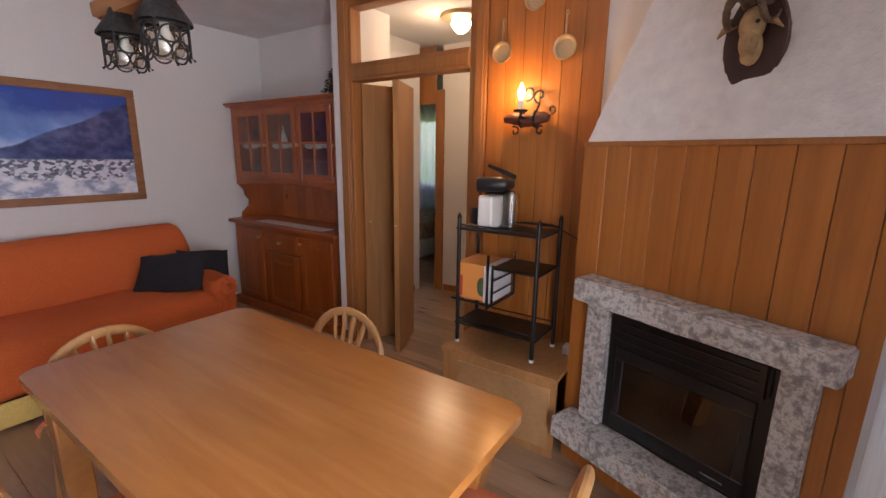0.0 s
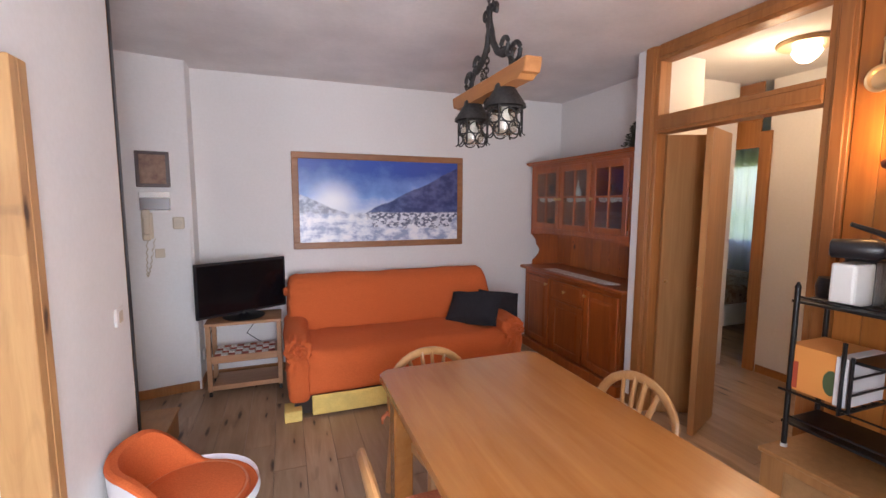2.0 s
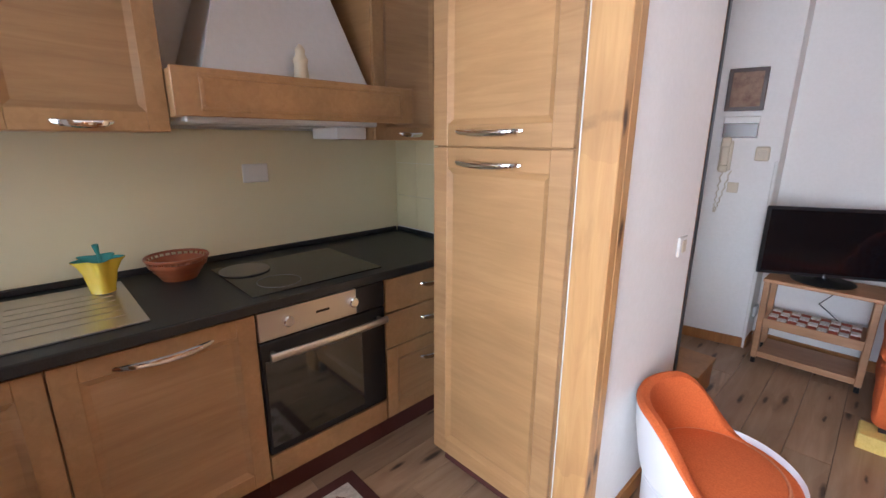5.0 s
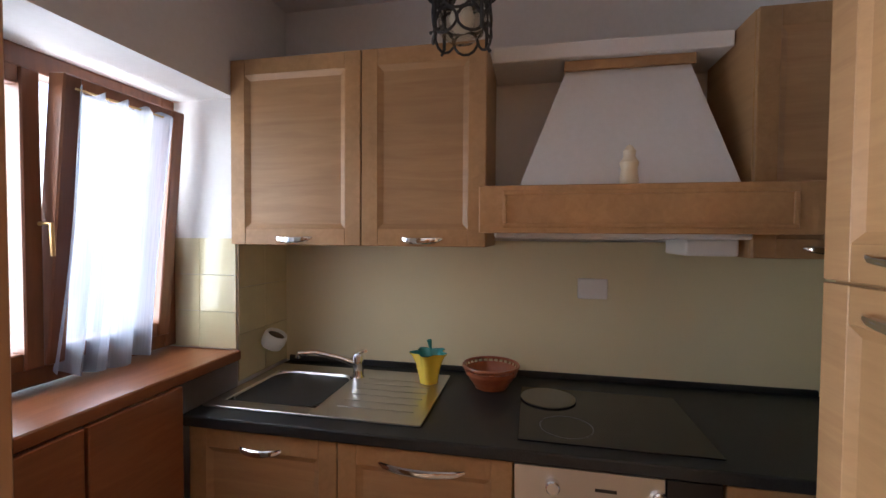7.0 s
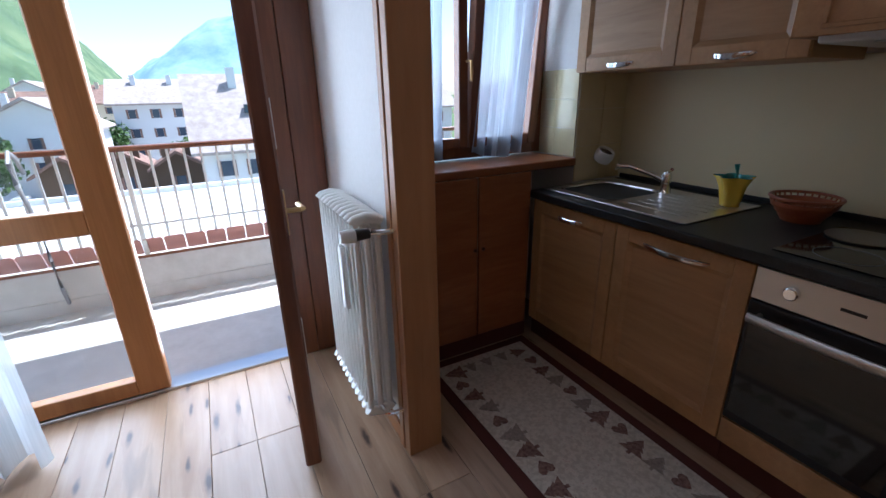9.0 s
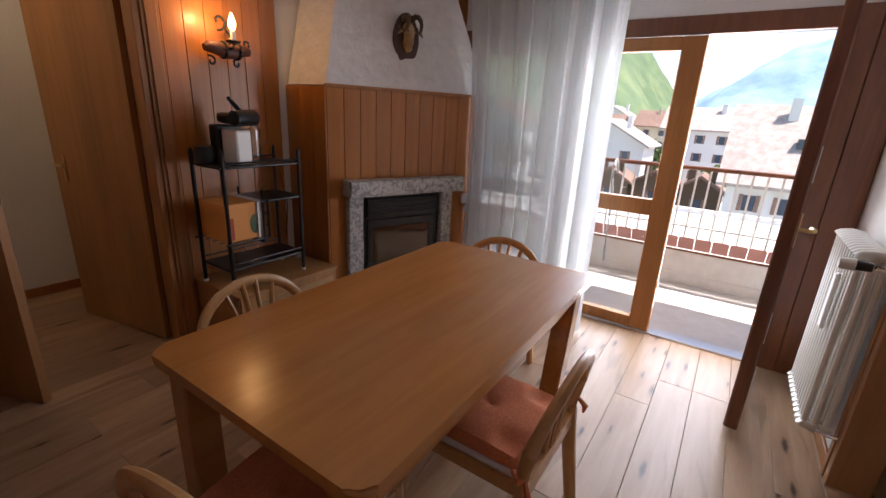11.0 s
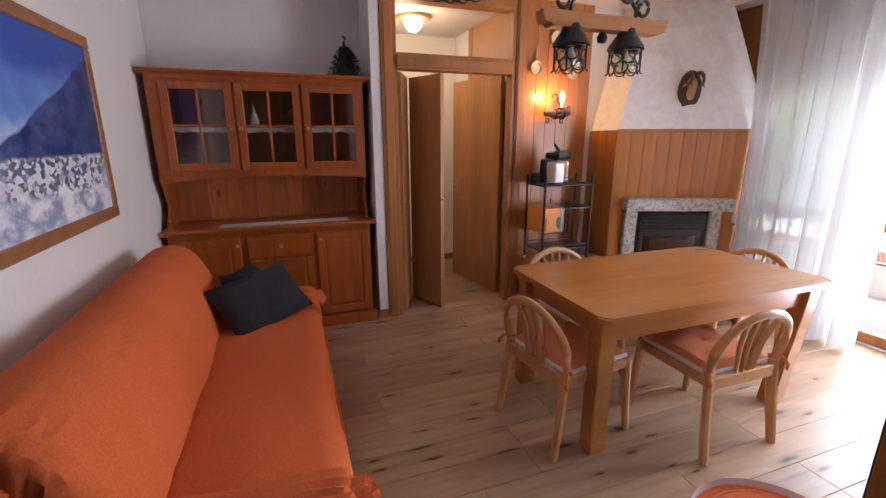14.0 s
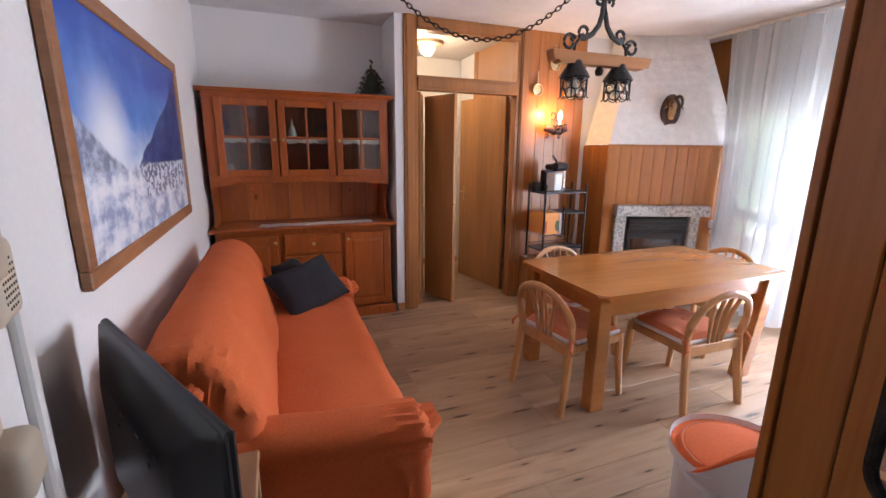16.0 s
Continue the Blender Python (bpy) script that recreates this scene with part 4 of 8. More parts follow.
bm = bmesh.new()
links(bm, [(-1.61, -2.385, H - 0.02), (-1.61, -2.385, 2.40)], 0.005, 0.05)
e1, e2 = Vector((-1.61, -2.385, H - 0.03)), Vector((-1.05, -1.10, H))
links(bm, [e1.lerp(e2, i / 16) - Vector((0, 0, 0.46 * (1 - (2 * i / 16 - 1) ** 2))) for i in range(17)], 0.004, 0.042)
part("chain", bm, IRON, ch, "iron chain slung to the ceiling", True)
for y in (-2.21, -2.53):
    lt = new("lantern")
    lt.parent = ch
    lt.empty_display_size = 0.05
    ROOTS[lt] = ROOTS[ch]
    tagged(lt, "black iron lantern with ring cage")
    bm = bmesh.new()
    lathe(bm, [(0.0, 0.115), (0.022, 0.11), (0.04, 0.09), (0.046, 0.07), (0.085, 0.012), (0.088, 0.0), (0.08, 0.004), (0.04, 0.055), (0.0, 0.06)], (-1.61, y, 1.945), 20)
    part("cap", bm, IRON, lt, "", True)
    R = 0.068
    for zc in (1.905, 1.857):
        for k in range(7):
            a0 = 2 * math.pi * (k + (0.5 if zc < 1.9 else 0)) / 7
            ring = []
            for j in range(14):
                q = 2 * math.pi * j / 14
                a = a0 + 0.030 * math.cos(q) / R
                ring.append((-1.61 + R * math.cos(a), y + R * math.sin(a), zc + 0.027 * math.sin(q)))
            bm = bmesh.new()
            tube(bm, ring, 0.0034, 5, True)
            part("ring", bm, IRON, lt, "", True)
    for k in range(4):
        bm = bmesh.new()
        a = 2 * math.pi * (k + 0.5) / 4
        x, yy = -1.61 + (R + 0.006) * math.cos(a), y + (R + 0.006) * math.sin(a)
        tube(bm, [(x, yy, 1.95), (x, yy, 1.84), (x + 0.012 * math.cos(a), yy + 0.012 * math.sin(a), 1.83)], 0.0045, 6)
        part("bar", bm, IRON, lt, "", True)
    bm = bmesh.new()
    tube(bm, [(-1.61 + R * math.cos(a), y + R * math.sin(a), 1.94) for a in [i * math.pi / 12 for i in range(24)]], 0.004, 6, True)
    part("hoop", bm, IRON, lt, "", True)
    bm = bmesh.new()
    lathe(bm, [(0.03, 0.11), (0.052, 0.09), (0.058, 0.05), (0.05, 0.015), (0.03, 0.0), (0, 0.0)], (-1.61, y, 1.835), 18)
    g = part("glass", bm, LAMPG, lt, "clear thick lamp glass", True)
    g.visible_shadow = False
    bm = bmesh.new()
    lathe(bm, [(0.0, 0), (0.022, 0.012), (0.03, 0.035), (0.022, 0.06), (0.014, 0.075), (0.014, 0.1), (0, 0.1)], (-1.61, y, 1.85), 16)
    part("bulb", bm, ENAMEL, lt, "unlit white bulb", True)

# ---- shelf and what stands on it ----
sf = thing("metal_shelf", -0.23, -3.17, 0.45, "black metal tube shelf stand with three tiers", "shelf")
LEG = [(-0.35, -2.93), (-0.35, -3.40), (-0.09, -2.91), (-0.09, -3.42)]
for i, (x, y) in enumerate(LEG):
    bm = bmesh.new()
    tube(bm, [(x, y, 0.455), (x, y, 1.19)], 0.0115, 10)
    tube(bm, [(x, y, 1.19), (x, y, 1.215)], [0.014, 0.004], 10)
    lg = part("leg", bm, BLACKM, sf, "", True)
    bm = bmesh.new()
    tube(bm, [(x, y, 0.45), (x, y, 0.465)], 0.014, 10)
    part("foot", bm, ENAMEL, lg, "white plastic foot", True)
for z, y0, y1, nm in [(1.12, -3.42, -2.91, "shelf"), (0.56, -3.42, -2.91, "shelf"), (0.92, -3.42, -3.13, "shelf")]:
    one(nm, BLACKM, (-0.355, -0.085, y0, y1, z, z + 0.014), parent=sf, bev=0.005, seg=2)
RAILS = [([(-0.35, -2.93, z), (-0.35, -3.40, z)], 0.005) for z in (1.15, 0.60)] + [([(-0.09, -2.91, z), (-0.09, -3.42, z)], 0.005) for z in (1.15, 0.60)]
RAILS += [([(-0.37, -3.13, 0.93), (-0.37, -3.13, 1.0), (-0.37, -3.13, 0.70), (-0.09, -3.13, 0.70)], 0.009),
          ([(-0.37, -2.90, 0.72), (-0.37, -3.16, 0.72), (-0.09, -3.16, 0.72), (-0.09, -2.88, 0.72)], 0.006),
          ([(-0.37, -3.16, 0.72), (-0.37, -3.16, 0.95)], 0.007), ([(-0.09, -3.16, 0.72), (-0.09, -3.16, 0.98)], 0.007),
          ([(-0.37, -3.16, 0.86), (-0.09, -3.16, 0.86)], 0.005), ([(-0.37, -3.16, 0.79), (-0.09, -3.16, 0.79)], 0.005)]
RAILS += [([(-0.37 + 0.28 * i / 4, -3.16, 0.72), (-0.37 + 0.28 * i / 4, -2.9, 0.72)], 0.003) for i in range(5)]
for pts, rad in RAILS:
    bm = bmesh.new()
    tube(bm, pts, rad, 8)
    part("rail", bm, BLACKM, sf, "", True)
cx = thing("coffee_carton", -0.22, -3.02, 0.73, "orange and white printed carton on the shelf", "box")
one("carton", BOXO, (-0.35, -0.1, -3.10, -2.915, 0.728, 0.935), parent=cx, bev=0.002)
one("end_face", BOXW, (-0.36, -0.1, -3.145, -3.10, 0.728, 0.935), parent=cx, bev=0.001)
one("front_panel", BOXR, (-0.353, -0.351, -2.96, -2.93, 0.74, 0.86), parent=cx)
bm = bmesh.new()
prism(bm, [(-3.085 + 0.03 * math.cos(radians(a)), 0.81 + 0.055 * math.sin(radians(a))) for a in range(0, 360, 30)], Matrix(((0, 0, -1, -0.3505), (1, 0, 0, 0), (0, 1, 0, 0), (0, 0, 0, 1))), 0.002)
part("printed_cup", bm, GREENP, cx, "dark green printed shape")
cf = thing("coffee_machine", -0.24, -3.09, 1.134, "white and black capsule coffee machine", "coffee machine")
one("front_body", ENAMEL, (-0.33, -0.19, -3.12, -3.03, 1.136, 1.315), parent=cf, bev=0.012, seg=2, label="glossy white front body")
one("rear_body", BLACK, (-0.19, -0.12, -3.16, -3.0, 1.136, 1.34), parent=cf, bev=0.015, seg=2)
bm = bmesh.new()
tube(bm, [(-0.33, -3.02, 1.375), (-0.325, -3.03, 1.375), (-0.30, -3.16, 1.38), (-0.29, -3.18, 1.38)], [0.028, 0.04, 0.042, 0.03], 14)
box(bm, -0.33, -0.15, -3.17, -3.03, 1.345, 1.40, 0.02, 3)
part("head", bm, BLACK, cf, "", True)
bm = bmesh.new()
tube(bm, [(-0.16, -3.17, 1.41), (-0.20, -3.12, 1.44), (-0.26, -3.05, 1.475)], [0.014, 0.012, 0.009], 8)
part("lever", bm, BLACK, cf, "raised lever handle", True)
bm = bmesh.new()
lathe(bm, [(0.0, 0), (0.045, 0.0), (0.045, 0.19), (0.035, 0.2), (0.0, 0.2)], (-0.23, -3.185, 1.136), 18)
wt = part("water_tank", bm, LAMPG, cf, "clear water tank", True)
bm = bmesh.new()
lathe(bm, [(0.0, 0), (0.05, 0.0), (0.055, 0.05), (0.045, 0.09), (0.0, 0.095)], (-0.16, -2.95, 1.136), 16)
part("side_cup", bm, BLACK, cf, "", True)
bm = bmesh.new()
tube(bm, [(-0.12, -3.2, 1.16), (-0.03, -3.35, 1.15), (-0.02, -3.5, 1.08), (-0.02, -3.55, 0.8), (-0.03, -3.52, 0.6)], 0.004, 6)
part("cable", bm, BLACK, cf, "", True)
pg = thing("power_plug", -0.1, -3.55, 0.5, "small white plug and adapter on the plinth", "plug")
one("adapter", PLASTW, (-0.16, -0.09, -3.56, -3.50, 0.451, 0.50), parent=pg, bev=0.008, seg=2)

# ---- hutch cabinet ----
hu = thing("hutch_cabinet", 0.2, -0.79, 0, "brown pine hutch with glazed upper doors and drawer", "cabinet")
XF, XU = -0.02, 0.05
one("carcass", CABW, (XF + 0.022, 0.44, -1.50, -0.05, 0.09, 0.845), parent=hu, bev=0.003)
one("plinth", CABW, (XF - 0.02, 0.44, -1.53, -0.03, 0.0, 0.09), parent=hu, bev=0.008, seg=2)
one("worktop", CABW, (XF - 0.03, 0.44, -1.55, -0.012, 0.845, 0.88), parent=hu, bev=0.012, seg=3)
for y0, y1 in [(-1.50, -1.485), (-0.065, -0.05)]:
    bm = bmesh.new()
    pr = [(0.44, 0.88), (0.08, 0.88), (0.085, 0.93), (0.12, 0.96), (0.16, 1.0), (0.17, 1.05), (0.13, 1.10), (0.12, 1.15), (0.09, 1.19), (0.06, 1.22), (0.06, 1.94), (0.44, 1.94)]
    prism(bm, pr, Matrix(((1, 0, 0, 0), (0, 0, 1, y0), (0, 1, 0, 0), (0, 0, 0, 1))), 0.018)
    part("side_panel", bm, CABW, hu)
for i in range(12):
    w = 1.42 / 12
    one("back_board", CABK, (0.40, 0.43, -1.48 + i * w + 0.001, -1.48 + (i + 1) * w - 0.001, 0.88, 1.94), parent=hu, bev=0.002)
one("upper_bottom", CABW, (XU + 0.02, 0.40, -1.482, -0.068, 1.25, 1.28), parent=hu, bev=0.002)
one("inner_shelf", CABW, (0.09, 0.40, -1.482, -0.068, 1.60, 1.615), parent=hu)
for y in (-0.57, -1.035):
    one("divider", CABW, (0.08, 0.40, y - 0.008, y + 0.008, 1.28, 1.93), parent=hu)
one("upper_top", CABW, (XU, 0.44, -1.51, -0.05, 1.93, 1.945), parent=hu)
bm = bmesh.new()
pr = [(0.44, 1.945), (0.03, 1.945), (0.02, 1.955), (0.005, 1.96), (0.0, 1.975), (0.44, 1.975)]
prism(bm, pr, Matrix(((1, 0, 0, 0), (0, 0, 1, -1.545), (0, 1, 0, 0), (0, 0, 0, 1))), 1.53)
part("cornice", bm, CABW, hu)
bm = bmesh.new()
pts = [(-0.06, 1.255), (-0.06, 1.215)] + [(-0.06 - 1.44 * i / 24, 1.222 + (0.022 * math.sin(math.pi * min(1, max(0, (i - 2) / 20))) ** 0.5 if 2 < i < 22 else 0)) for i in range(1, 24)] + [(-1.50, 1.215), (-1.50, 1.255)]
prism(bm, pts, Matrix(((0, 0, 1, XU), (1, 0, 0, 0), (0, 1, 0, 0), (0, 0, 0, 1))), 0.02)
part("apron", bm, CABW, hu)
one("upper_frame", CABW, (XU, XU + 0.02, -1.50, -0.06, 1.255, 1.295), (XU, XU + 0.02, -1.50, -0.06, 1.905, 1.93), (XU, XU + 0.02, -0.125, -0.06, 1.295, 1.905), (XU, XU + 0.02, -1.50, -1.475, 1.295, 1.905), parent=hu, bev=0.002)


def hknob(p, t):
    bm = bmesh.new()
    m = Matrix.Translation(p) @ Matrix.Rotation(radians(-90), 4, "Y")
    lathe(bm, [(0.006, 0), (0.006, 0.012), (0.014, 0.018), (0.015, 0.026), (0.008, 0.033), (0, 0.034)], (0, 0, 0), 12, m)
    part("knob", bm, BRASS, t, "small round brass knob", True)


for k, (y0, y1) in enumerate([(-0.575, -0.13), (-1.03, -0.59), (-1.475, -1.045)]):
    dd = new("glazed_door")
    dd.parent = hu
    ROOTS[dd] = ROOTS[hu]
    x0, x1 = XU - 0.018, XU - 0.001
    z0, z1 = 1.295, 1.905
    one("frame", CABW, (x0, x1, y0, y0 + 0.055, z0, z1), (x0, x1, y1 - 0.055, y1, z0, z1), (x0, x1, y0 + 0.055, y1 - 0.055, z0, z0 + 0.055), (x0, x1, y0 + 0.055, y1 - 0.055, z1 - 0.055, z1), parent=dd, bev=0.004)
    ym = (y0 + y1) / 2
    one("glazing_bar", CABW, (x0, x1, ym - 0.009, ym + 0.009, z0 + 0.055, z1 - 0.055), (x0 + 0.001, x1 - 0.001, y0 + 0.055, y1 - 0.055, 1.60, 1.618), parent=dd, bev=0.003)
    for ya, yb in [(y0 + 0.055, ym - 0.009), (ym + 0.009, y1 - 0.055)]:
        for za, zb in [(z0 + 0.055, 1.60), (1.618, z1 - 0.055)]:
            g = one("pane", CABG, (x1 - 0.008, x1 - 0.005, ya, yb, za, zb), parent=dd)
            g.visible_shadow = False
    hknob((x0, y1 - 0.025 if k else y0 + 0.025, 1.59), dd)
    bm = bmesh.new()
    sc_pts = [(y0 + 0.04, 1.60)] + [(y0 + 0.04 + (y1 - y0 - 0.08) * i / 24, 1.575 - 0.014 * abs(math.sin(i * math.pi / 8)) - 0.004 * math.sin(i * 2.1)) for i in range(25)] + [(y1 - 0.04, 1.60)]
    prism(bm, sc_pts, Matrix(((0, 0, 1, 0.085), (1, 0, 0, 0), (0, 1, 0, 0), (0, 0, 0, 1))), 0.002)
    tagged(link_mesh("shelf_lace", bm, LACE), "scalloped cream lace trim along the cabinet shelf", "lace")


def panel_door(name, parent, y0, y1, z0, z1, x0, x1, rail=0.06, raised=True, material=None, panelm=None):
    d = new(name)
    d.parent = parent
    ROOTS[d] = ROOTS[parent]
    material = material or CABW
    one("frame", material, (x0, x1, y0, y0 + rail, z0, z1), (x0, x1, y1 - rail, y1, z0, z1), (x0, x1, y0 + rail, y1 - rail, z0, z0 + rail), (x0, x1, y0 + rail, y1 - rail, z1 - rail, z1), parent=d, bev=0.004)
    bm = bmesh.new()
    q = 0.028
    dx = 0.008
    oy = [(y0 + rail, z0 + rail), (y1 - rail, z0 + rail), (y1 - rail, z1 - rail), (y0 + rail, z1 - rail)]
    iy = [(y0 + rail + q, z0 + rail + q), (y1 - rail - q, z0 + rail + q), (y1 - rail - q, z1 - rail - q), (y0 + rail + q, z1 - rail - q)]
    A = [bm.verts.new((x0 + dx, y, z)) for y, z in oy]
    B = [bm.verts.new((x0 + 0.002, y, z)) for y, z in iy]
    C = [bm.verts.new((x1 - 0.002, y, z)) for y, z in oy]
    for i in range(4):
        j = (i + 1) % 4
        bm.faces.new((A[i], A[j], B[j], B[i]))
        bm.faces.new((C[i], C[j], A[j], A[i]))
    bm.faces.new(B)
    bm.faces.new(C)
    part("panel", bm, panelm or material, d)
    return d


for y0, y1, z1, kn in [(-0.52, -0.09, 0.80, -0.50), (-1.045, -0.57, 0.61, None), (-1.485, -1.075, 0.80, -1.10)]:
    d = panel_door("door", hu, y0, y1, 0.11, z1, XF, XF + 0.02)
    if kn:
        hknob((XF, kn, 0.745), d)
dw = new("drawer")
dw.parent = hu
ROOTS[dw] = ROOTS[hu]
one("drawer_front", CABW, (XF, XF + 0.02, -1.045, -0.57, 0.635, 0.80), (XF - 0.004, XF, -1.025, -0.59, 0.655, 0.78), parent=dw, bev=0.003)
hknob((XF - 0.004, -0.805, 0.72), dw)

rn = thing("lace_runner", 0.1, -0.85, 0.88, "narrow scalloped cream lace runner on the hutch", "lace")
bm = bmesh.new()
pts = []
for i in range(13):
    y = -1.34 + 0.94 * i / 12
    pts += [(0.02, y), (0.0, y + 0.02), (-0.0, y + 0.055)]
pts = [(a, b) for a, b in pts if b < -0.37]
prism(bm, pts + [(0.14, -0.40), (0.14, -1.34)], Matrix(((1, 0, 0, 0), (0, 1, 0, 0), (0, 0, 1, 0.8815), (0, 0, 0, 1))), 0.002)
part("cloth", bm, LACE, rn)

rnd = random.Random(5)
for y in (-0.2, -0.3, -0.42, -0.5, -0.66, -0.78, -0.9, -0.97, -1.12, -1.3, -1.42):
    for z in (1.28, 1.615):
        if rnd.random() < 0.25:
            continue
        h, r = rnd.uniform(0.05, 0.13), rnd.uniform(0.022, 0.035)
        bm = bmesh.new()
        if z < 1.5 and rnd.random() < 0.5:
            r, h = 0.045, rnd.uniform(0.03, 0.06)
            lathe(bm, [(r * 0.5, 0), (r, h * 0.4), (r, h), (r * 0.92, h), (r * 0.9, h * 0.4), (0, 0.006)], (0.2, y, z + 0.001), 14)
            tagged(link_mesh("cup", bm, ENAMEL, True), "white china bowl standing in the glazed hutch", "tableware", "crockery in the hutch")
        else:
            lathe(bm, [(r, 0), (r * 0.2, 0.008), (r * 0.2, h * 0.4), (r, h * 0.55), (r * 0.9, h), (r * 0.85, h), (r * 0.9, h * 0.57), (0, h * 0.45)], (0.2, y, z + 0.001), 14)
            tagged(link_mesh("drinking_glass", bm, LAMPG, True), "clear drinking glass standing in the glazed hutch", "glass", "glasses in the hutch")
bm = bmesh.new()
lathe(bm, [(0.035, 0), (0.03, 0.05), (0.01, 0.1), (0.004, 0.15), (0, 0.155)], (0.16, -0.70, 1.616), 14)
tagged(link_mesh("figurine", bm, ENAMEL, True), "white cone-shaped figurine behind the hutch glass", "figurine")
tagged(one("small_box", BOXW, (0.12, 0.16, -1.37, -1.27, 1.281, 1.33), bev=0.002), "small white box behind the hutch glass", "box")

xt = thing("artificial_fir", 0.2, -1.40, 1.975, "small dark artificial fir decoration on the hutch", "decoration")
bm = bmesh.new()
for i in range(520):
    f = rnd.random()
    a = rnd.uniform(0, 6.28)
    r = (1 - f) ** 0.6 * 0.10 * rnd.uniform(0.4, 1.25) + 0.012
    p = Vector((0.2 + r * math.cos(a), -1.40 + r * math.sin(a), 1.995 + f * 0.21))
    d = Vector((math.cos(a), math.sin(a), rnd.uniform(-0.2, 0.5))).normalized() * rnd.uniform(0.015, 0.03)
    s = Vector((-math.sin(a), math.cos(a), 0)) * 0.006
    v = [bm.verts.new(q) for q in (p - s, p + s, p + d, p + Vector((0, 0, 0.01)))]
    bm.faces.new((v[0], v[1], v[2]))
    bm.faces.new((v[0], v[2], v[3]))
    bm.faces.new((v[1], v[3], v[2]))
lathe(bm, [(0.08, 0.02), (0.06, 0.12), (0.02, 0.2), (0, 0.22)], (0.2, -1.40, 1.98), 10)
part("foliage", bm, PINEG, xt)
bm = bmesh.new()
lathe(bm, [(0.09, 0.0), (0.085, 0.03), (0.0, 0.035)], (0.2, -1.40, 1.975), 14)
tube(bm, [(0.2, -1.40, 2.18), (0.2, -1.395, 2.24), (0.2, -1.41, 2.27), (0.2, -1.385, 2.29)], [0.014, 0.01, 0.012, 0.008], 8)
part("base", bm, PLAQUE, xt, "", True)

# ---- table ----
tb = thing("dining_table", -1.64, -2.95, 0, "light varnished wooden dining table with rounded corners", "table")
TX0, TX1, TY0, TY1 = -2.075, -1.205, -3.735, -2.16
bm = bmesh.new()
r = 0.05
ol = []
for cx0, cy0, a0 in [(TX1 - r, TY1 - r, 0), (TX0 + r, TY1 - r, 90), (TX0 + r, TY0 + r, 180), (TX1 - r, TY0 + r, 270)]:
    ol += arc(cx0, cy0, r, a0, a0 + 90, 6)
prism(bm, ol, Matrix.Translation((0, 0, 0.715)), 0.034)
bmesh.ops.bevel(bm, geom=[e for e in bm.edges if abs(e.verts[0].co.z - e.verts[1].co.z) < 1e-5], offset=0.008, segments=3, affect="EDGES")
part("tabletop", bm, TABLEW, tb, "", True)
for x, y, dx in [(TX0 + 0.05, TY1 - 0.06, 0), (TX1 - 0.14, TY1 - 0.06, 0), (TX0 + 0.03, TY0 + 0.26, 1), (TX1 - 0.14, TY0 + 0.26, 1)]:
    bm = bmesh.new()
    vs = box(bm, x, x + 0.09, y - 0.065, y + 0.03, 0, 0.715, 0.006)
    if dx:
        for v in bm.verts:
            v.co.y -= 0.14 * (v.co.z / 0.715)
    part("leg", bm, TABLEW, tb)
for b in [(TX0 + 0.06, TX0 + 0.082, TY0 + 0.16, TY1 - 0.125, 0.60, 0.712), (TX1 - 0.082, TX1 - 0.06, TY0 + 0.16, TY1 - 0.125, 0.60, 0.712), (TX0 + 0.14, TX1 - 0.14, TY1 - 0.10, TY1 - 0.08, 0.60, 0.712), (TX0 + 0.12, TX1 - 0.14, TY0 + 0.12, TY0 + 0.14, 0.60, 0.712)]:
    one("apron", TABLEW, b, parent=tb, bev=0.002)


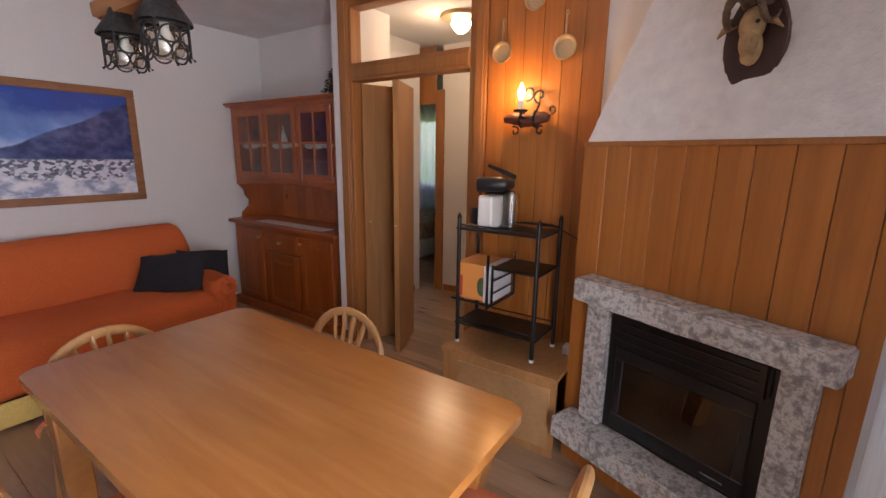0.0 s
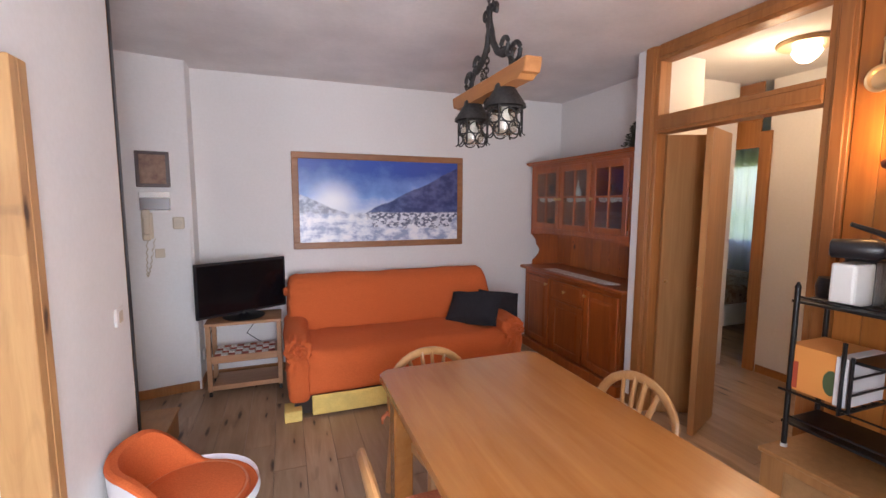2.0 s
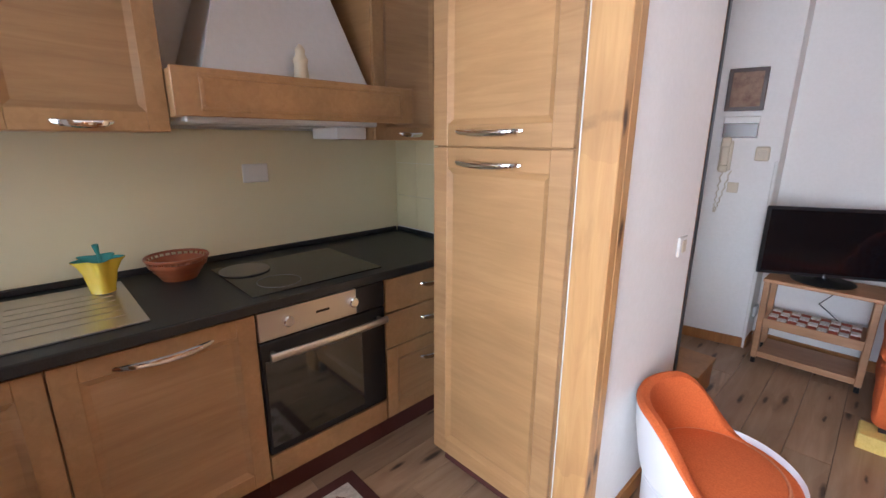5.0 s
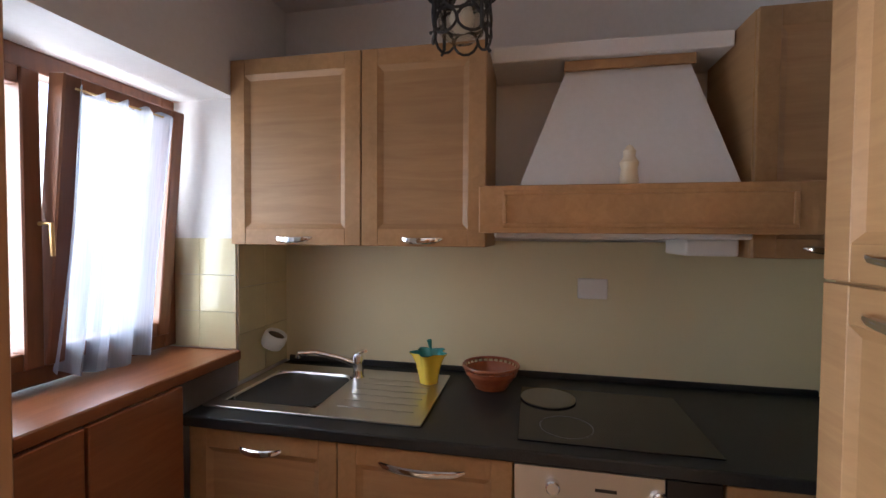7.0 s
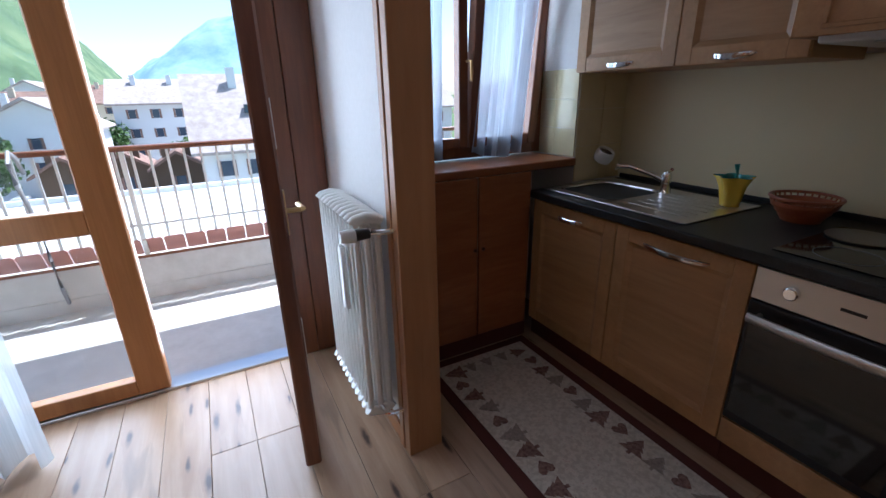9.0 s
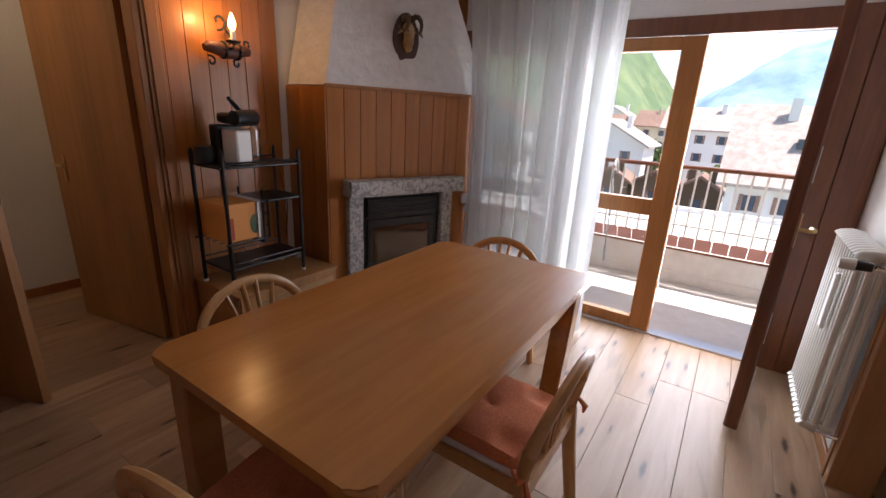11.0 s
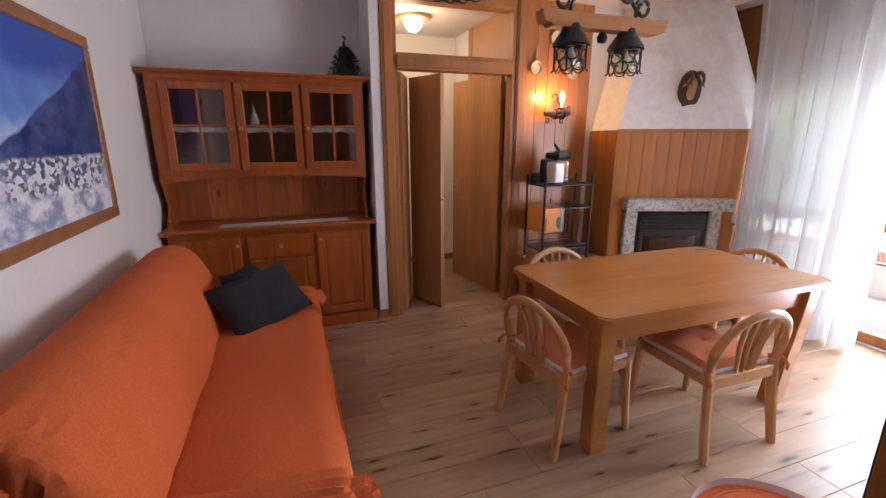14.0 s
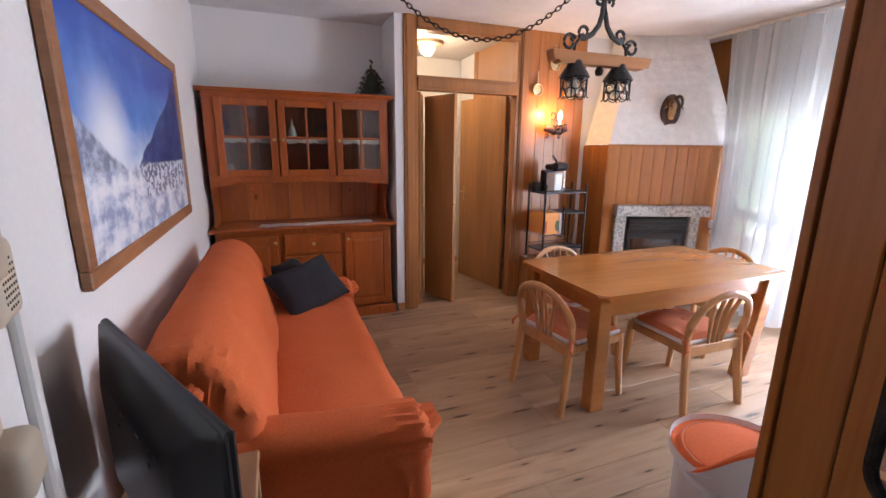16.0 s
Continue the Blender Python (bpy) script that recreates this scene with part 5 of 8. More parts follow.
# ---- chairs: seat faces +y in its own frame ----
def build_chair():
    c = thing("dining_chair", 0, 0, 0, "bentwood hoop-back chair with tufted orange cushion at the table", "chair", "chairs round the table")
    for x in (-1, 1):
        bm = bmesh.new()
        tube(bm, [(x * 0.225, -0.27, 0), (x * 0.215, -0.235, 0.25), (x * 0.205, -0.215, 0.45)], [0.018, 0.021, 0.022], 8, flat=1.2)
        part("leg", bm, CHAIRW, c, "", True, False)
        bm = bmesh.new()
        tube(bm, [(x * 0.215, 0.23, 0), (x * 0.205, 0.205, 0.25), (x * 0.2, 0.195, 0.43)], [0.017, 0.021, 0.022], 8, flat=1.2)
        part("leg", bm, CHAIRW, c, "", True, False)
    one("side_rail", CHAIRW, (-0.215, -0.19, -0.20, 0.19, 0.375, 0.425), parent=c, bev=0.004, world=False)
    one("side_rail", CHAIRW, (0.19, 0.215, -0.20, 0.19, 0.375, 0.425), parent=c, bev=0.004, world=False)
    one("front_rail", CHAIRW, (-0.19, 0.19, 0.175, 0.2, 0.375, 0.425), parent=c, bev=0.004, world=False)
    one("back_rail", CHAIRW, (-0.2, 0.2, -0.235, -0.21, 0.365, 0.43), parent=c, bev=0.004, world=False)
    one("seat", PADW, (-0.205, 0.205, -0.21, 0.205, 0.42, 0.45), parent=c, bev=0.014, seg=3, smooth=True, label="white padded seat", world=False)
    bm = bmesh.new()
    N = 18
    g = []
    for i in range(N + 1):
        row = []
        for j in range(N + 1):
            u, v = i / N * 2 - 1, j / N * 2 - 1
            e = (1 - u ** 6) * (1 - v ** 6)
            tuft = 1 - 0.55 * math.exp(-((abs(math.sin(u * 2.36 * 1.0)) - 1) ** 2 + (abs(math.sin(v * 2.36)) - 1) ** 2) / 0.012)
            tuft *= 1 - 0.5 * math.exp(-(u * u + v * v) / 0.01)
            row.append((u * 0.2, v * 0.195 - 0.005, 0.452 + 0.042 * max(0, e) ** 0.4 * tuft))
        g.append(row)
    top = [[bm.verts.new(p) for p in row] for row in g]
    bot = [[bm.verts.new((p[0], p[1], 0.451)) if 0 < i < N and 0 < j < N else top[i][j] for j, p in enumerate(row)] for i, row in enumerate(g)]
    for i in range(N):
        for j in range(N):
            bm.faces.new((top[i][j], top[i + 1][j], top[i + 1][j + 1], top[i][j + 1]))
            q = (bot[i][j], bot[i][j + 1], bot[i + 1][j + 1], bot[i + 1][j])
            if len(set(q)) == 4 and bm.faces.get(q) is None:
                bm.faces.new(q)
    cu = part("cushion", bm, CUSHC, c, "terracotta orange tufted cushion", True, False)
    for x in (-1, 1):
        bm = bmesh.new()
        tube(bm, [(x * 0.19, -0.20, 0.465), (x * 0.225, -0.235, 0.475), (x * 0.245, -0.22, 0.465), (x * 0.21, -0.19, 0.46)], 0.009, 6)
        tube(bm, [(x * 0.235, -0.235, 0.47), (x * 0.255, -0.26, 0.43), (x * 0.26, -0.255, 0.40)], [0.008, 0.011, 0.006], 6)
        part("tie", bm, CUSHC, cu, "knotted cushion tie", True, False)
    bm = bmesh.new()
    pts = [(-0.21, -0.215, 0.44), (-0.222, -0.225, 0.50), (-0.225, -0.235, 0.56)]
    for i in range(1, 16):
        a = math.pi * (1 - i / 16)
        pts.append((0.225 * math.cos(a), -0.235 - 0.045 * math.sin(a), 0.56 + 0.185 * math.sin(a)))
    pts += [(0.225, -0.235, 0.56), (0.222, -0.225, 0.50), (0.21, -0.215, 0.44)]
    tube(bm, pts, 0.0165, 10, flat=1.35)
    part("backrest_hoop", bm, CHAIRW, c, "", True, False)
    for x0, x1 in [(-0.05, -0.105), (-0.018, -0.03), (0.018, 0.03), (0.05, 0.105)]:
        bm = bmesh.new()
        zt = 0.56 + 0.185 * math.sqrt(1 - (x1 / 0.225) ** 2)
        tube(bm, [(x0, -0.222, 0.42), ((x0 * 0.6 + x1 * 0.4), -0.235, 0.58), (x1, -0.272, zt)], [0.009, 0.011, 0.009], 8, flat=1.3)
        part("slat", bm, CHAIRW, c, "", True, False)
    return c


def stretch_chair(c):
    """Bring the built chair to its measured size."""
    for ob in [o for o in scene.objects if o.parent and (o.parent == c or o.parent.parent == c)]:
        ob.data.transform(Matrix.Diagonal((1.03, 1.03, 1.0, 1.0)))


def place(ob, m):
    ob.matrix_basis = m


chair = build_chair()
stretch_chair(chair)
place(chair, pose(-1.976, -2.905, 0, 0, 0, -90))
tagged(chair, "bentwood hoop-back chair with tied orange cushion, pulled half out")
tagged(copy_thing(chair, pose(-1.725, -2.245, 0, 0, 0, 188)), "bentwood hoop-back chair with orange cushion at the table end")
tagged(copy_thing(chair, pose(-1.22, -2.66, 0, 0, 0, 90)), "bentwood hoop-back chair pushed in, fireplace side of the table")
tagged(copy_thing(chair, pose(-1.5, -3.70, 0, 0, 0, 4)), "bentwood hoop-back chair pushed in near the curtain")

# ---- sofa ----
so = thing("sofa", -1.5, -0.6, 0, "orange cloth-covered sofa with rounded back and arms", "sofa")


KNOTS = [Vector((-2.46, -0.24, 0.78)), Vector((-2.415, -1.03, 0.50)), Vector((-0.66, -1.03, 0.50))]


def soft(name, sections, material, parent, axis="x", label="", wob=0.006, seed=1):
    """A closed skin through like-numbered cross-sections."""
    bm = bmesh.new()
    R = [[bm.verts.new(p) for p in s] for s in sections]
    n = len(R[0])
    for A, B in zip(R, R[1:]):
        for j in range(n):
            bm.faces.new((A[j], A[(j + 1) % n], B[(j + 1) % n], B[j]))
    bm.faces.new(R[0])
    bm.faces.new(R[-1])
    for v in bm.verts:
        p = v.co.copy()
        v.co += noise.noise_vector(p * 4 + Vector((seed, 0, 0))) * wob + noise.noise_vector(Vector((p.x * 7, p.y * 3, p.z * 2))) * wob * 0.5
    bm.normal_update()
    shift = {}
    for v in bm.verts:
        p = v.co
        c = noise.noise(Vector((p.x * 1.9 + seed, p.y * 2.6, p.z * 2.2)))
        d = -0.009 * math.exp(-(c / 0.03) ** 2) * max(0.0, noise.noise(p * 2.3 + Vector((0, seed, 0))) * 2.2)
        for k in KNOTS:
            q = p - k
            rr_ = q.length
            if rr_ < 0.5:
                th = math.atan2(q.z, q.y) if abs(k.x + 2.45) < 0.03 else math.atan2(q.z, q.x)
                d += 0.011 * math.sin(th * 13 + 1.5 * math.sin(th * 3)) * math.exp(-(rr_ / 0.2) ** 2) * min(1.0, rr_ / 0.04)
        shift[v] = v.normal * d
    for v, d in shift.items():
        v.co += d
    ob = part(name, bm, material, parent, label, True)
    return ob


def rounded(pts, r, n=4):
    out = []
    k = len(pts)
    for i in range(k):
        p, a, b = Vector(pts[i]), Vector(pts[i - 1]), Vector(pts[(i + 1) % k])
        rr = min(r, (a - p).length * 0.49, (b - p).length * 0.49)
        s, e = p + (a - p).normalized() * rr, p + (b - p).normalized() * rr
        for j in range(n + 1):
            t = j / n
            out.append(s.lerp(p, t).lerp(p.lerp(e, t), t))
    return out


def resample(pts, n):
    pts = [Vector(p) for p in pts]
    L = [0]
    for a, b in zip(pts, pts[1:] + pts[:1]):
        L.append(L[-1] + (b - a).length)
    out = []
    for i in range(n):
        d = L[-1] * i / n
        k = max(j for j in range(len(pts)) if L[j] <= d)
        a, b = pts[k], pts[(k + 1) % len(pts)]
        out.append(a.lerp(b, (d - L[k]) / max(1e-6, L[k + 1] - L[k])))
    return out


def loft_x(prof, xs, ends=0.0):
    """The outline (y, z) run along x; the ends drawn in."""
    secs = []
    cy, cz = sum(p[0] for p in prof) / len(prof), sum(p[1] for p in prof) / len(prof)
    for x, k in xs:
        secs.append([(x, cy + (p[0] - cy) * k, cz + (p[1] - cz) * k) for p in prof])
    return secs


def spread(a, b, n, e=0.05):
    xs = [(a - 0.012, 0.12), (a - 0.012, 0.3), (a - 0.011, 0.45), (a - 0.009, 0.6), (a - 0.006, 0.74), (a, 0.86), (a + (b - a) * e * 0.25, 0.94), (a + (b - a) * e, 1.0)]
    xs += [(a + (b - a) * (e + (1 - 2 * e) * i / n), 1.0) for i in range(1, n)]
    return xs + [(b - (b - a) * e, 1.0), (b - (b - a) * e * 0.25, 0.94), (b, 0.86), (b + 0.006, 0.7), (b + 0.01, 0.4), (b + 0.01, 0.12)]


back = resample(rounded([(-0.06, 0.12), (-0.06, 0.80), (-0.10, 0.90), (-0.22, 0.935), (-0.34, 0.88), (-0.42, 0.72), (-0.50, 0.44), (-0.5, 0.12)], 0.06), 96)
soft("backrest", loft_x(back, spread(-2.46, -0.62, 80, 0.03)), CLOTH, so, wob=0.010)
seat = resample(rounded([(-0.44, 0.15), (-0.44, 0.50), (-0.7, 0.505), (-0.96, 0.475), (-1.025, 0.40), (-1.02, 0.15)], 0.06), 90)
soft("seat", loft_x(seat, spread(-2.36, -0.72, 90, 0.01)), CLOTH, so, wob=0.009, seed=3)


def arm(x0, x1, seed):
    xc = (x0 + x1) / 2
    w = (x1 - x0) / 2
    secs = []
    for i in range(52):
        t = min(1.0, i / 46)
        y = -0.30 - 0.72 * t - (0.002 * (i - 46) if i > 46 else 0)
        k = 1.0 if t < 0.93 else 1.0 - 0.25 * ((t - 0.93) / 0.07) ** 2
        k -= 0.14 * max(0, i - 46)
        top = 0.60 - 0.05 * t
        prof = rounded([(x0 + 0.02, 0.1), (xc - w * 0.8, top - 0.12), (xc - w * 1.12, top - 0.03), (xc - w * 0.5, top + 0.02), (xc + w * 0.5, top + 0.02), (xc + w * 1.12, top - 0.03), (xc + w * 0.8, top - 0.12), (x1 - 0.02, 0.1)], 0.05)
        prof = resample(prof, 72)
        secs.append([(xc + (p[0] - xc) * k, y, 0.35 + (p[1] - 0.35) * k) for p in prof])
    soft("arm", secs, CLOTH, so, wob=0.009, seed=seed)


arm(-2.51, -2.32, 5)
arm(-0.78, -0.57, 9)
def rosette(m, r):
    """The throw gathered to a knot: a puckered bud, turned to face along the local z of m."""
    bm = bmesh.new()
    rings = []
    n = 44
    for f, h in [(1.25, -0.012), (1.0, 0.012), (0.85, 0.03), (0.62, 0.036), (0.42, 0.026), (0.3, 0.03), (0.16, 0.036), (0.03, 0.03)]:
        ring = []
        for j in range(n):
            a = 2 * math.pi * j / n
            w = 0.16 * math.sin(a * 11 + 4 * f) + 0.10 * math.sin(a * 4 + 1)
            ring.append(bm.verts.new(m @ Vector((f * r * (1 + w * 0.5) * math.cos(a), f * r * (1 + w * 0.5) * math.sin(a), (h + 0.006 * math.sin(a * 11 + 2)) * r / 0.05))))
        rings.append(ring)
    for A, B in zip(rings, rings[1:]):
        for j in range(n):
            bm.faces.new((A[j], A[(j + 1) % n], B[(j + 1) % n], B[j]))
    bm.faces.new(rings[-1])
    part("gathered_knot", bm, CLOTH, so, "gathered knot of the orange throw", True)


rosette(Matrix.Translation((-2.475, -0.24, 0.785)) @ Matrix.Rotation(radians(-90), 4, "Y"), 0.034)
rosette(Matrix.Translation((-2.415, -1.03, 0.50)) @ Matrix.Rotation(radians(62), 4, "X"), 0.052)
rosette(Matrix.Translation((-0.66, -1.03, 0.50)) @ Matrix.Rotation(radians(62), 4, "X"), 0.045)
one("base_skirt", CLOTH, (-0.80, -0.60, -1.06, -0.30, 0.02, 0.2), (-1.74, -0.72, -1.05, -1.03, 0.03, 0.2), parent=so, bev=0.006)
one("under_skirt", YELLOW, (-2.33, -1.73, -1.052, -1.03, 0.025, 0.17), (-2.52, -2.40, -1.06, -0.9, 0.0, 0.08), parent=so, bev=0.006, label="yellow underskirt showing below the throw")
# near-black filler block, dark by its colour, closing the space under the sofa
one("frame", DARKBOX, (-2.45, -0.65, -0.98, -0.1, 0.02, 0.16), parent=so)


def pillow(m, label, size):
    bm = bmesh.new()
    N = 14
    top, bot = [], []
    for i in range(N + 1):
        a, b = [], []
        for j in range(N + 1):
            u, v = i / N * 2 - 1, j / N * 2 - 1
            k = 1 - 0.07 * (1 - u * u) * 0 - 0.05 * (u * u * (1 - v * v) + v * v * (1 - u * u))
            h = 0.068 * max(0.0, (1 - u ** 4) * (1 - v ** 4)) ** 0.55
            x, y = u * 0.5 * size[0] * (1 - 0.06 * (1 - v * v)), v * 0.5 * size[1] * (1 - 0.06 * (1 - u * u))
            edge = i in (0, N) or j in (0, N)
            p = bm.verts.new((x, y, h))
            a.append(p)
            b.append(p if edge else bm.verts.new((x, y, -h)))
        top.append(a)
        bot.append(b)
    for i in range(N):
        for j in range(N):
            bm.faces.new((top[i][j], top[i + 1][j], top[i + 1][j + 1], top[i][j + 1]))
            q = (bot[i][j], bot[i][j + 1], bot[i + 1][j + 1], bot[i + 1][j])
            if bm.faces.get(q) is None:
                bm.faces.new(q)
    for v in bm.verts:
        v.co += noise.noise_vector(v.co * 9) * 0.008
    ob = link_mesh("cushion", bm, NAVY, True)
    ob.matrix_basis = m
    tagged(ob, label, "cushion", "dark sofa cushions")


pillow(Matrix.Translation((-0.915, -0.70, 0.62)) @ Matrix.Rotation(radians(-56), 4, "Z") @ Matrix.Rotation(radians(48), 4, "X") @ Matrix.Rotation(radians(8), 4, "Z"), "dark plum oblong cushion leaning on the sofa back", (0.52, 0.35))
pillow(Matrix.Translation((-0.63, -0.62, 0.60)) @ Matrix.Rotation(radians(-20), 4, "Z") @ Matrix.Rotation(radians(50), 4, "X") @ Matrix.Rotation(radians(-6), 4, "Z"), "dark oblong cushion in the sofa corner against the arm", (0.38, 0.30))

# ---- big picture ----
pc = thing("framed_picture", -1.575, -0.02, 1.565, "large framed snowy alpine village photograph", "picture")
PX0, PX1, PZ0, PZ1 = -2.402, -0.749, 1.126, 2.003
fw = 0.058
PF = wood("picture_frame_wood", (0.38, 0.18, 0.08), (0.28, 0.12, 0.05), (3, 3, 14), 0.45)
one("frame", PF, (PX0, PX1, -0.034, -0.002, PZ0, PZ0 + fw), (PX0, PX1, -0.034, -0.002, PZ1 - fw, PZ1), (PX0, PX0 + fw, -0.0335, -0.002, PZ0 + fw, PZ1 - fw), (PX1 - fw, PX1, -0.0335, -0.002, PZ0 + fw, PZ1 - fw), parent=pc, bev=0.005)


def photo_material():
    m = mat("alpine_photo", (0.5, 0.6, 0.8), 0.3)
    nt = m.node_tree
    L = nt.links.new
    co = nt.nodes.new("ShaderNodeTexCoord")
    sep = nt.nodes.new("ShaderNodeSeparateXYZ")
    L(co.outputs["Generated"], sep.inputs[0])
    U, V = sep.outputs["X"], sep.outputs["Z"]

    def math_(op, a, b=None, c=None):
        n = nt.nodes.new("ShaderNodeMath")
        n.operation = op
        n.use_clamp = False
        for i, x in enumerate((a, b, c)):
            if x is None:
                continue
            if isinstance(x, (int, float)):
                n.inputs[i].default_value = x
            else:
                L(x, n.inputs[i])
        return n.outputs[0]

    def step(x, e0, e1):
        n = nt.nodes.new("ShaderNodeMapRange")
        n.interpolation_type = "SMOOTHSTEP"
        n.inputs["From Min"].default_value, n.inputs["From Max"].default_value = e0, e1
        L(x, n.inputs["Value"])
        return n.outputs[0]

    def nz(sc, st=(1, 1, 1), det=6.0, rough=0.6):
        mp = nt.nodes.new("ShaderNodeMapping")
        mp.inputs["Scale"].default_value = st
        L(co.outputs["Generated"], mp.inputs[0])
        n = nt.nodes.new("ShaderNodeTexNoise")
        n.inputs["Scale"].default_value, n.inputs["Detail"].default_value, n.inputs["Roughness"].default_value = sc, det, rough
        L(mp.outputs[0], n.inputs["Vector"])
        return n.outputs["Fac"]
    cloud = nz(2.6, (1.6, 1, 1))
    sky = ramp(nt, math_("ADD", math_("MULTIPLY", V, 0.9), math_("MULTIPLY", math_("SUBTRACT", 0.5, cloud), 0.7)), [(0.34, (0.62, 0.7, 0.86)), (0.55, (0.16, 0.32, 0.7)), (0.8, (0.022, 0.085, 0.42))])
    glow_ = math_("SUBTRACT", 1.0, step(math_("SQRT", math_("ADD", math_("POWER", math_("SUBTRACT", U, 0.20), 2.0), math_("MULTIPLY", math_("POWER", math_("SUBTRACT", V, 0.5), 2.0), 0.35))), 0.0, 0.2))
    col = mul(nt, sky, (0.86, 0.9, 0.97), glow_, "MIX")
    jag = math_("MULTIPLY", math_("SUBTRACT", nz(7, (1, 1, 0.2)), 0.5), 0.10)
    ridge = math_("ADD", math_("ADD", math_("MULTIPLY", math_("SUBTRACT", U, 0.36), 0.95), 0.33), jag)
    mtn = step(math_("SUBTRACT", ridge, V), 0.0, 0.02)
    mcol = ramp(nt, nz(9, (1.5, 1, 1)), [(0.4, (0.018, 0.04, 0.16)), (0.7, (0.1, 0.15, 0.36))])
    col = mul(nt, col, mcol, mtn, "MIX")
    r2 = math_("ADD", math_("ADD", math_("MULTIPLY", math_("SUBTRACT", 0.22, U), 0.9), 0.40), jag)
    col = mul(nt, col, ramp(nt, nz(16, (1.5, 1, 1)), [(0.42, (0.13, 0.16, 0.26)), (0.6, (0.5, 0.55, 0.68))]), math_("MULTIPLY", step(math_("SUBTRACT", r2, V), 0.0, 0.03), 0.85), "MIX")
    vor = nt.nodes.new("ShaderNodeTexVoronoi")
    mp = nt.nodes.new("ShaderNodeMapping")
    mp.inputs["Scale"].default_value = (60, 1, 42)
    L(co.outputs["Generated"], mp.inputs[0])
    vor.inputs["Scale"].default_value = 1.0
    L(mp.outputs[0], vor.inputs["Vector"])
    bw_ = nt.nodes.new("ShaderNodeRGBToBW")
    L(vor.outputs["Color"], bw_.inputs[0])
    town = ramp(nt, bw_.outputs[0], [(0.38, (0.13, 0.15, 0.23)), (0.5, (0.3, 0.34, 0.45)), (0.6, (0.72, 0.76, 0.85))])
    tmask = math_("MULTIPLY", math_("MULTIPLY", step(math_("SUBTRACT", 0.37, math_("SUBTRACT", V, math_("MULTIPLY", jag, 0.5))), 0, 0.03), step(V, 0.1, 0.2)), step(math_("ADD", U, jag), 0.3, 0.5))
    low = step(math_("SUBTRACT", 0.37, V), 0, 0.05)
    snow = ramp(nt, nz(6, (2, 1, 1.6)), [(0.4, (0.3, 0.37, 0.56)), (0.52, (0.7, 0.75, 0.85)), (0.6, (0.86, 0.88, 0.93))])
    col = mul(nt, col, snow, low, "MIX")
    col = mul(nt, col, town, tmask, "MIX")
    front = step(math_("SUBTRACT", math_("ADD", math_("MULTIPLY", math_("SUBTRACT", nz(6, (1.4, 1, 0.3), 3.0), 0.5), 0.6), 0.22), V), 0, 0.03)
    col = mul(nt, col, snow, front, "MIX")
    L(col, nt.nodes["Principled BSDF"].inputs["Base Color"])
    return m


one("photograph", photo_material(), (PX0 + fw, PX1 - fw, -0.026, -0.004, PZ0 + fw, PZ1 - fw), parent=pc, label="blue sky, mountain and snowy village photo")

# ---- television on its stand ----
ts = thing("tv_stand", -2.81, -0.24, 0, "small light wooden television stand with two shelves", "tv stand")
X0, X1, Y0, Y1 = -3.09, -2.53, -0.42, -0.08
for b in [(X0, X0 + 0.035, Y0, Y0 + 0.035), (X1 - 0.035, X1, Y0, Y0 + 0.035), (X0, X0 + 0.035, Y1 - 0.035, Y1), (X1 - 0.035, X1, Y1 - 0.035, Y1)]:
    one("post", STANDW, (*b, 0.04, 0.575), parent=ts, bev=0.004)
    bm = bmesh.new()
    tube(bm, [(b[0] + 0.017, b[2] + 0.017, 0.0), (b[0] + 0.017, b[2] + 0.017, 0.04)], 0.014, 10)
    part("castor", bm, BLACK, ts, "", True)
one("top", STANDW, (X0 - 0.005, X1 + 0.005, Y0 - 0.005, Y1, 0.575, 0.598), parent=ts, bev=0.004)
one("shelf", STANDW, (X0 + 0.035, X1 - 0.035, Y0 + 0.005, Y1 - 0.005, 0.30, 0.315), (X0 + 0.035, X1 - 0.035, Y0 + 0.002, Y0 + 0.012, 0.27, 0.33), parent=ts, bev=0.002)
one("shelf", STANDW, (X0 + 0.035, X1 - 0.035, Y0 + 0.005, Y1 - 0.005, 0.06, 0.075), (X0 + 0.035, X1 - 0.035, Y0 + 0.002, Y0 + 0.012, 0.05, 0.09), parent=ts, bev=0.002)
mtx = thing("woven_mat", -2.81, -0.25, 0.316, "red and white woven mat lying on the stand shelf", "mat")
for i in range(9):
    for j in range(4):
        one("tile", LACE if (i + j) % 2 else BOXR, (-3.04 + i * 0.051, -2.995 + i * 0.051, -0.40 + j * 0.07, -0.34 + j * 0.07, 0.316, 0.326 + 0.006 * ((i + j) % 2)), parent=mtx, bev=0.002)
tv = thing("television", -2.82, -0.245, 0.6, "black flat-screen television, switched off, on a small stand", "television", "", 29)
RT = ROOTS[tv]
one("screen_bezel", BLACK, (-0.375, 0.375, -0.02, 0.0, 0.035, 0.475), parent=tv, bev=0.006, world=False)
one("screen", SCREEN, (-0.355, 0.355, -0.0215, -0.02, 0.055, 0.455), parent=tv, world=False)
bm = bmesh.new()
prev = None
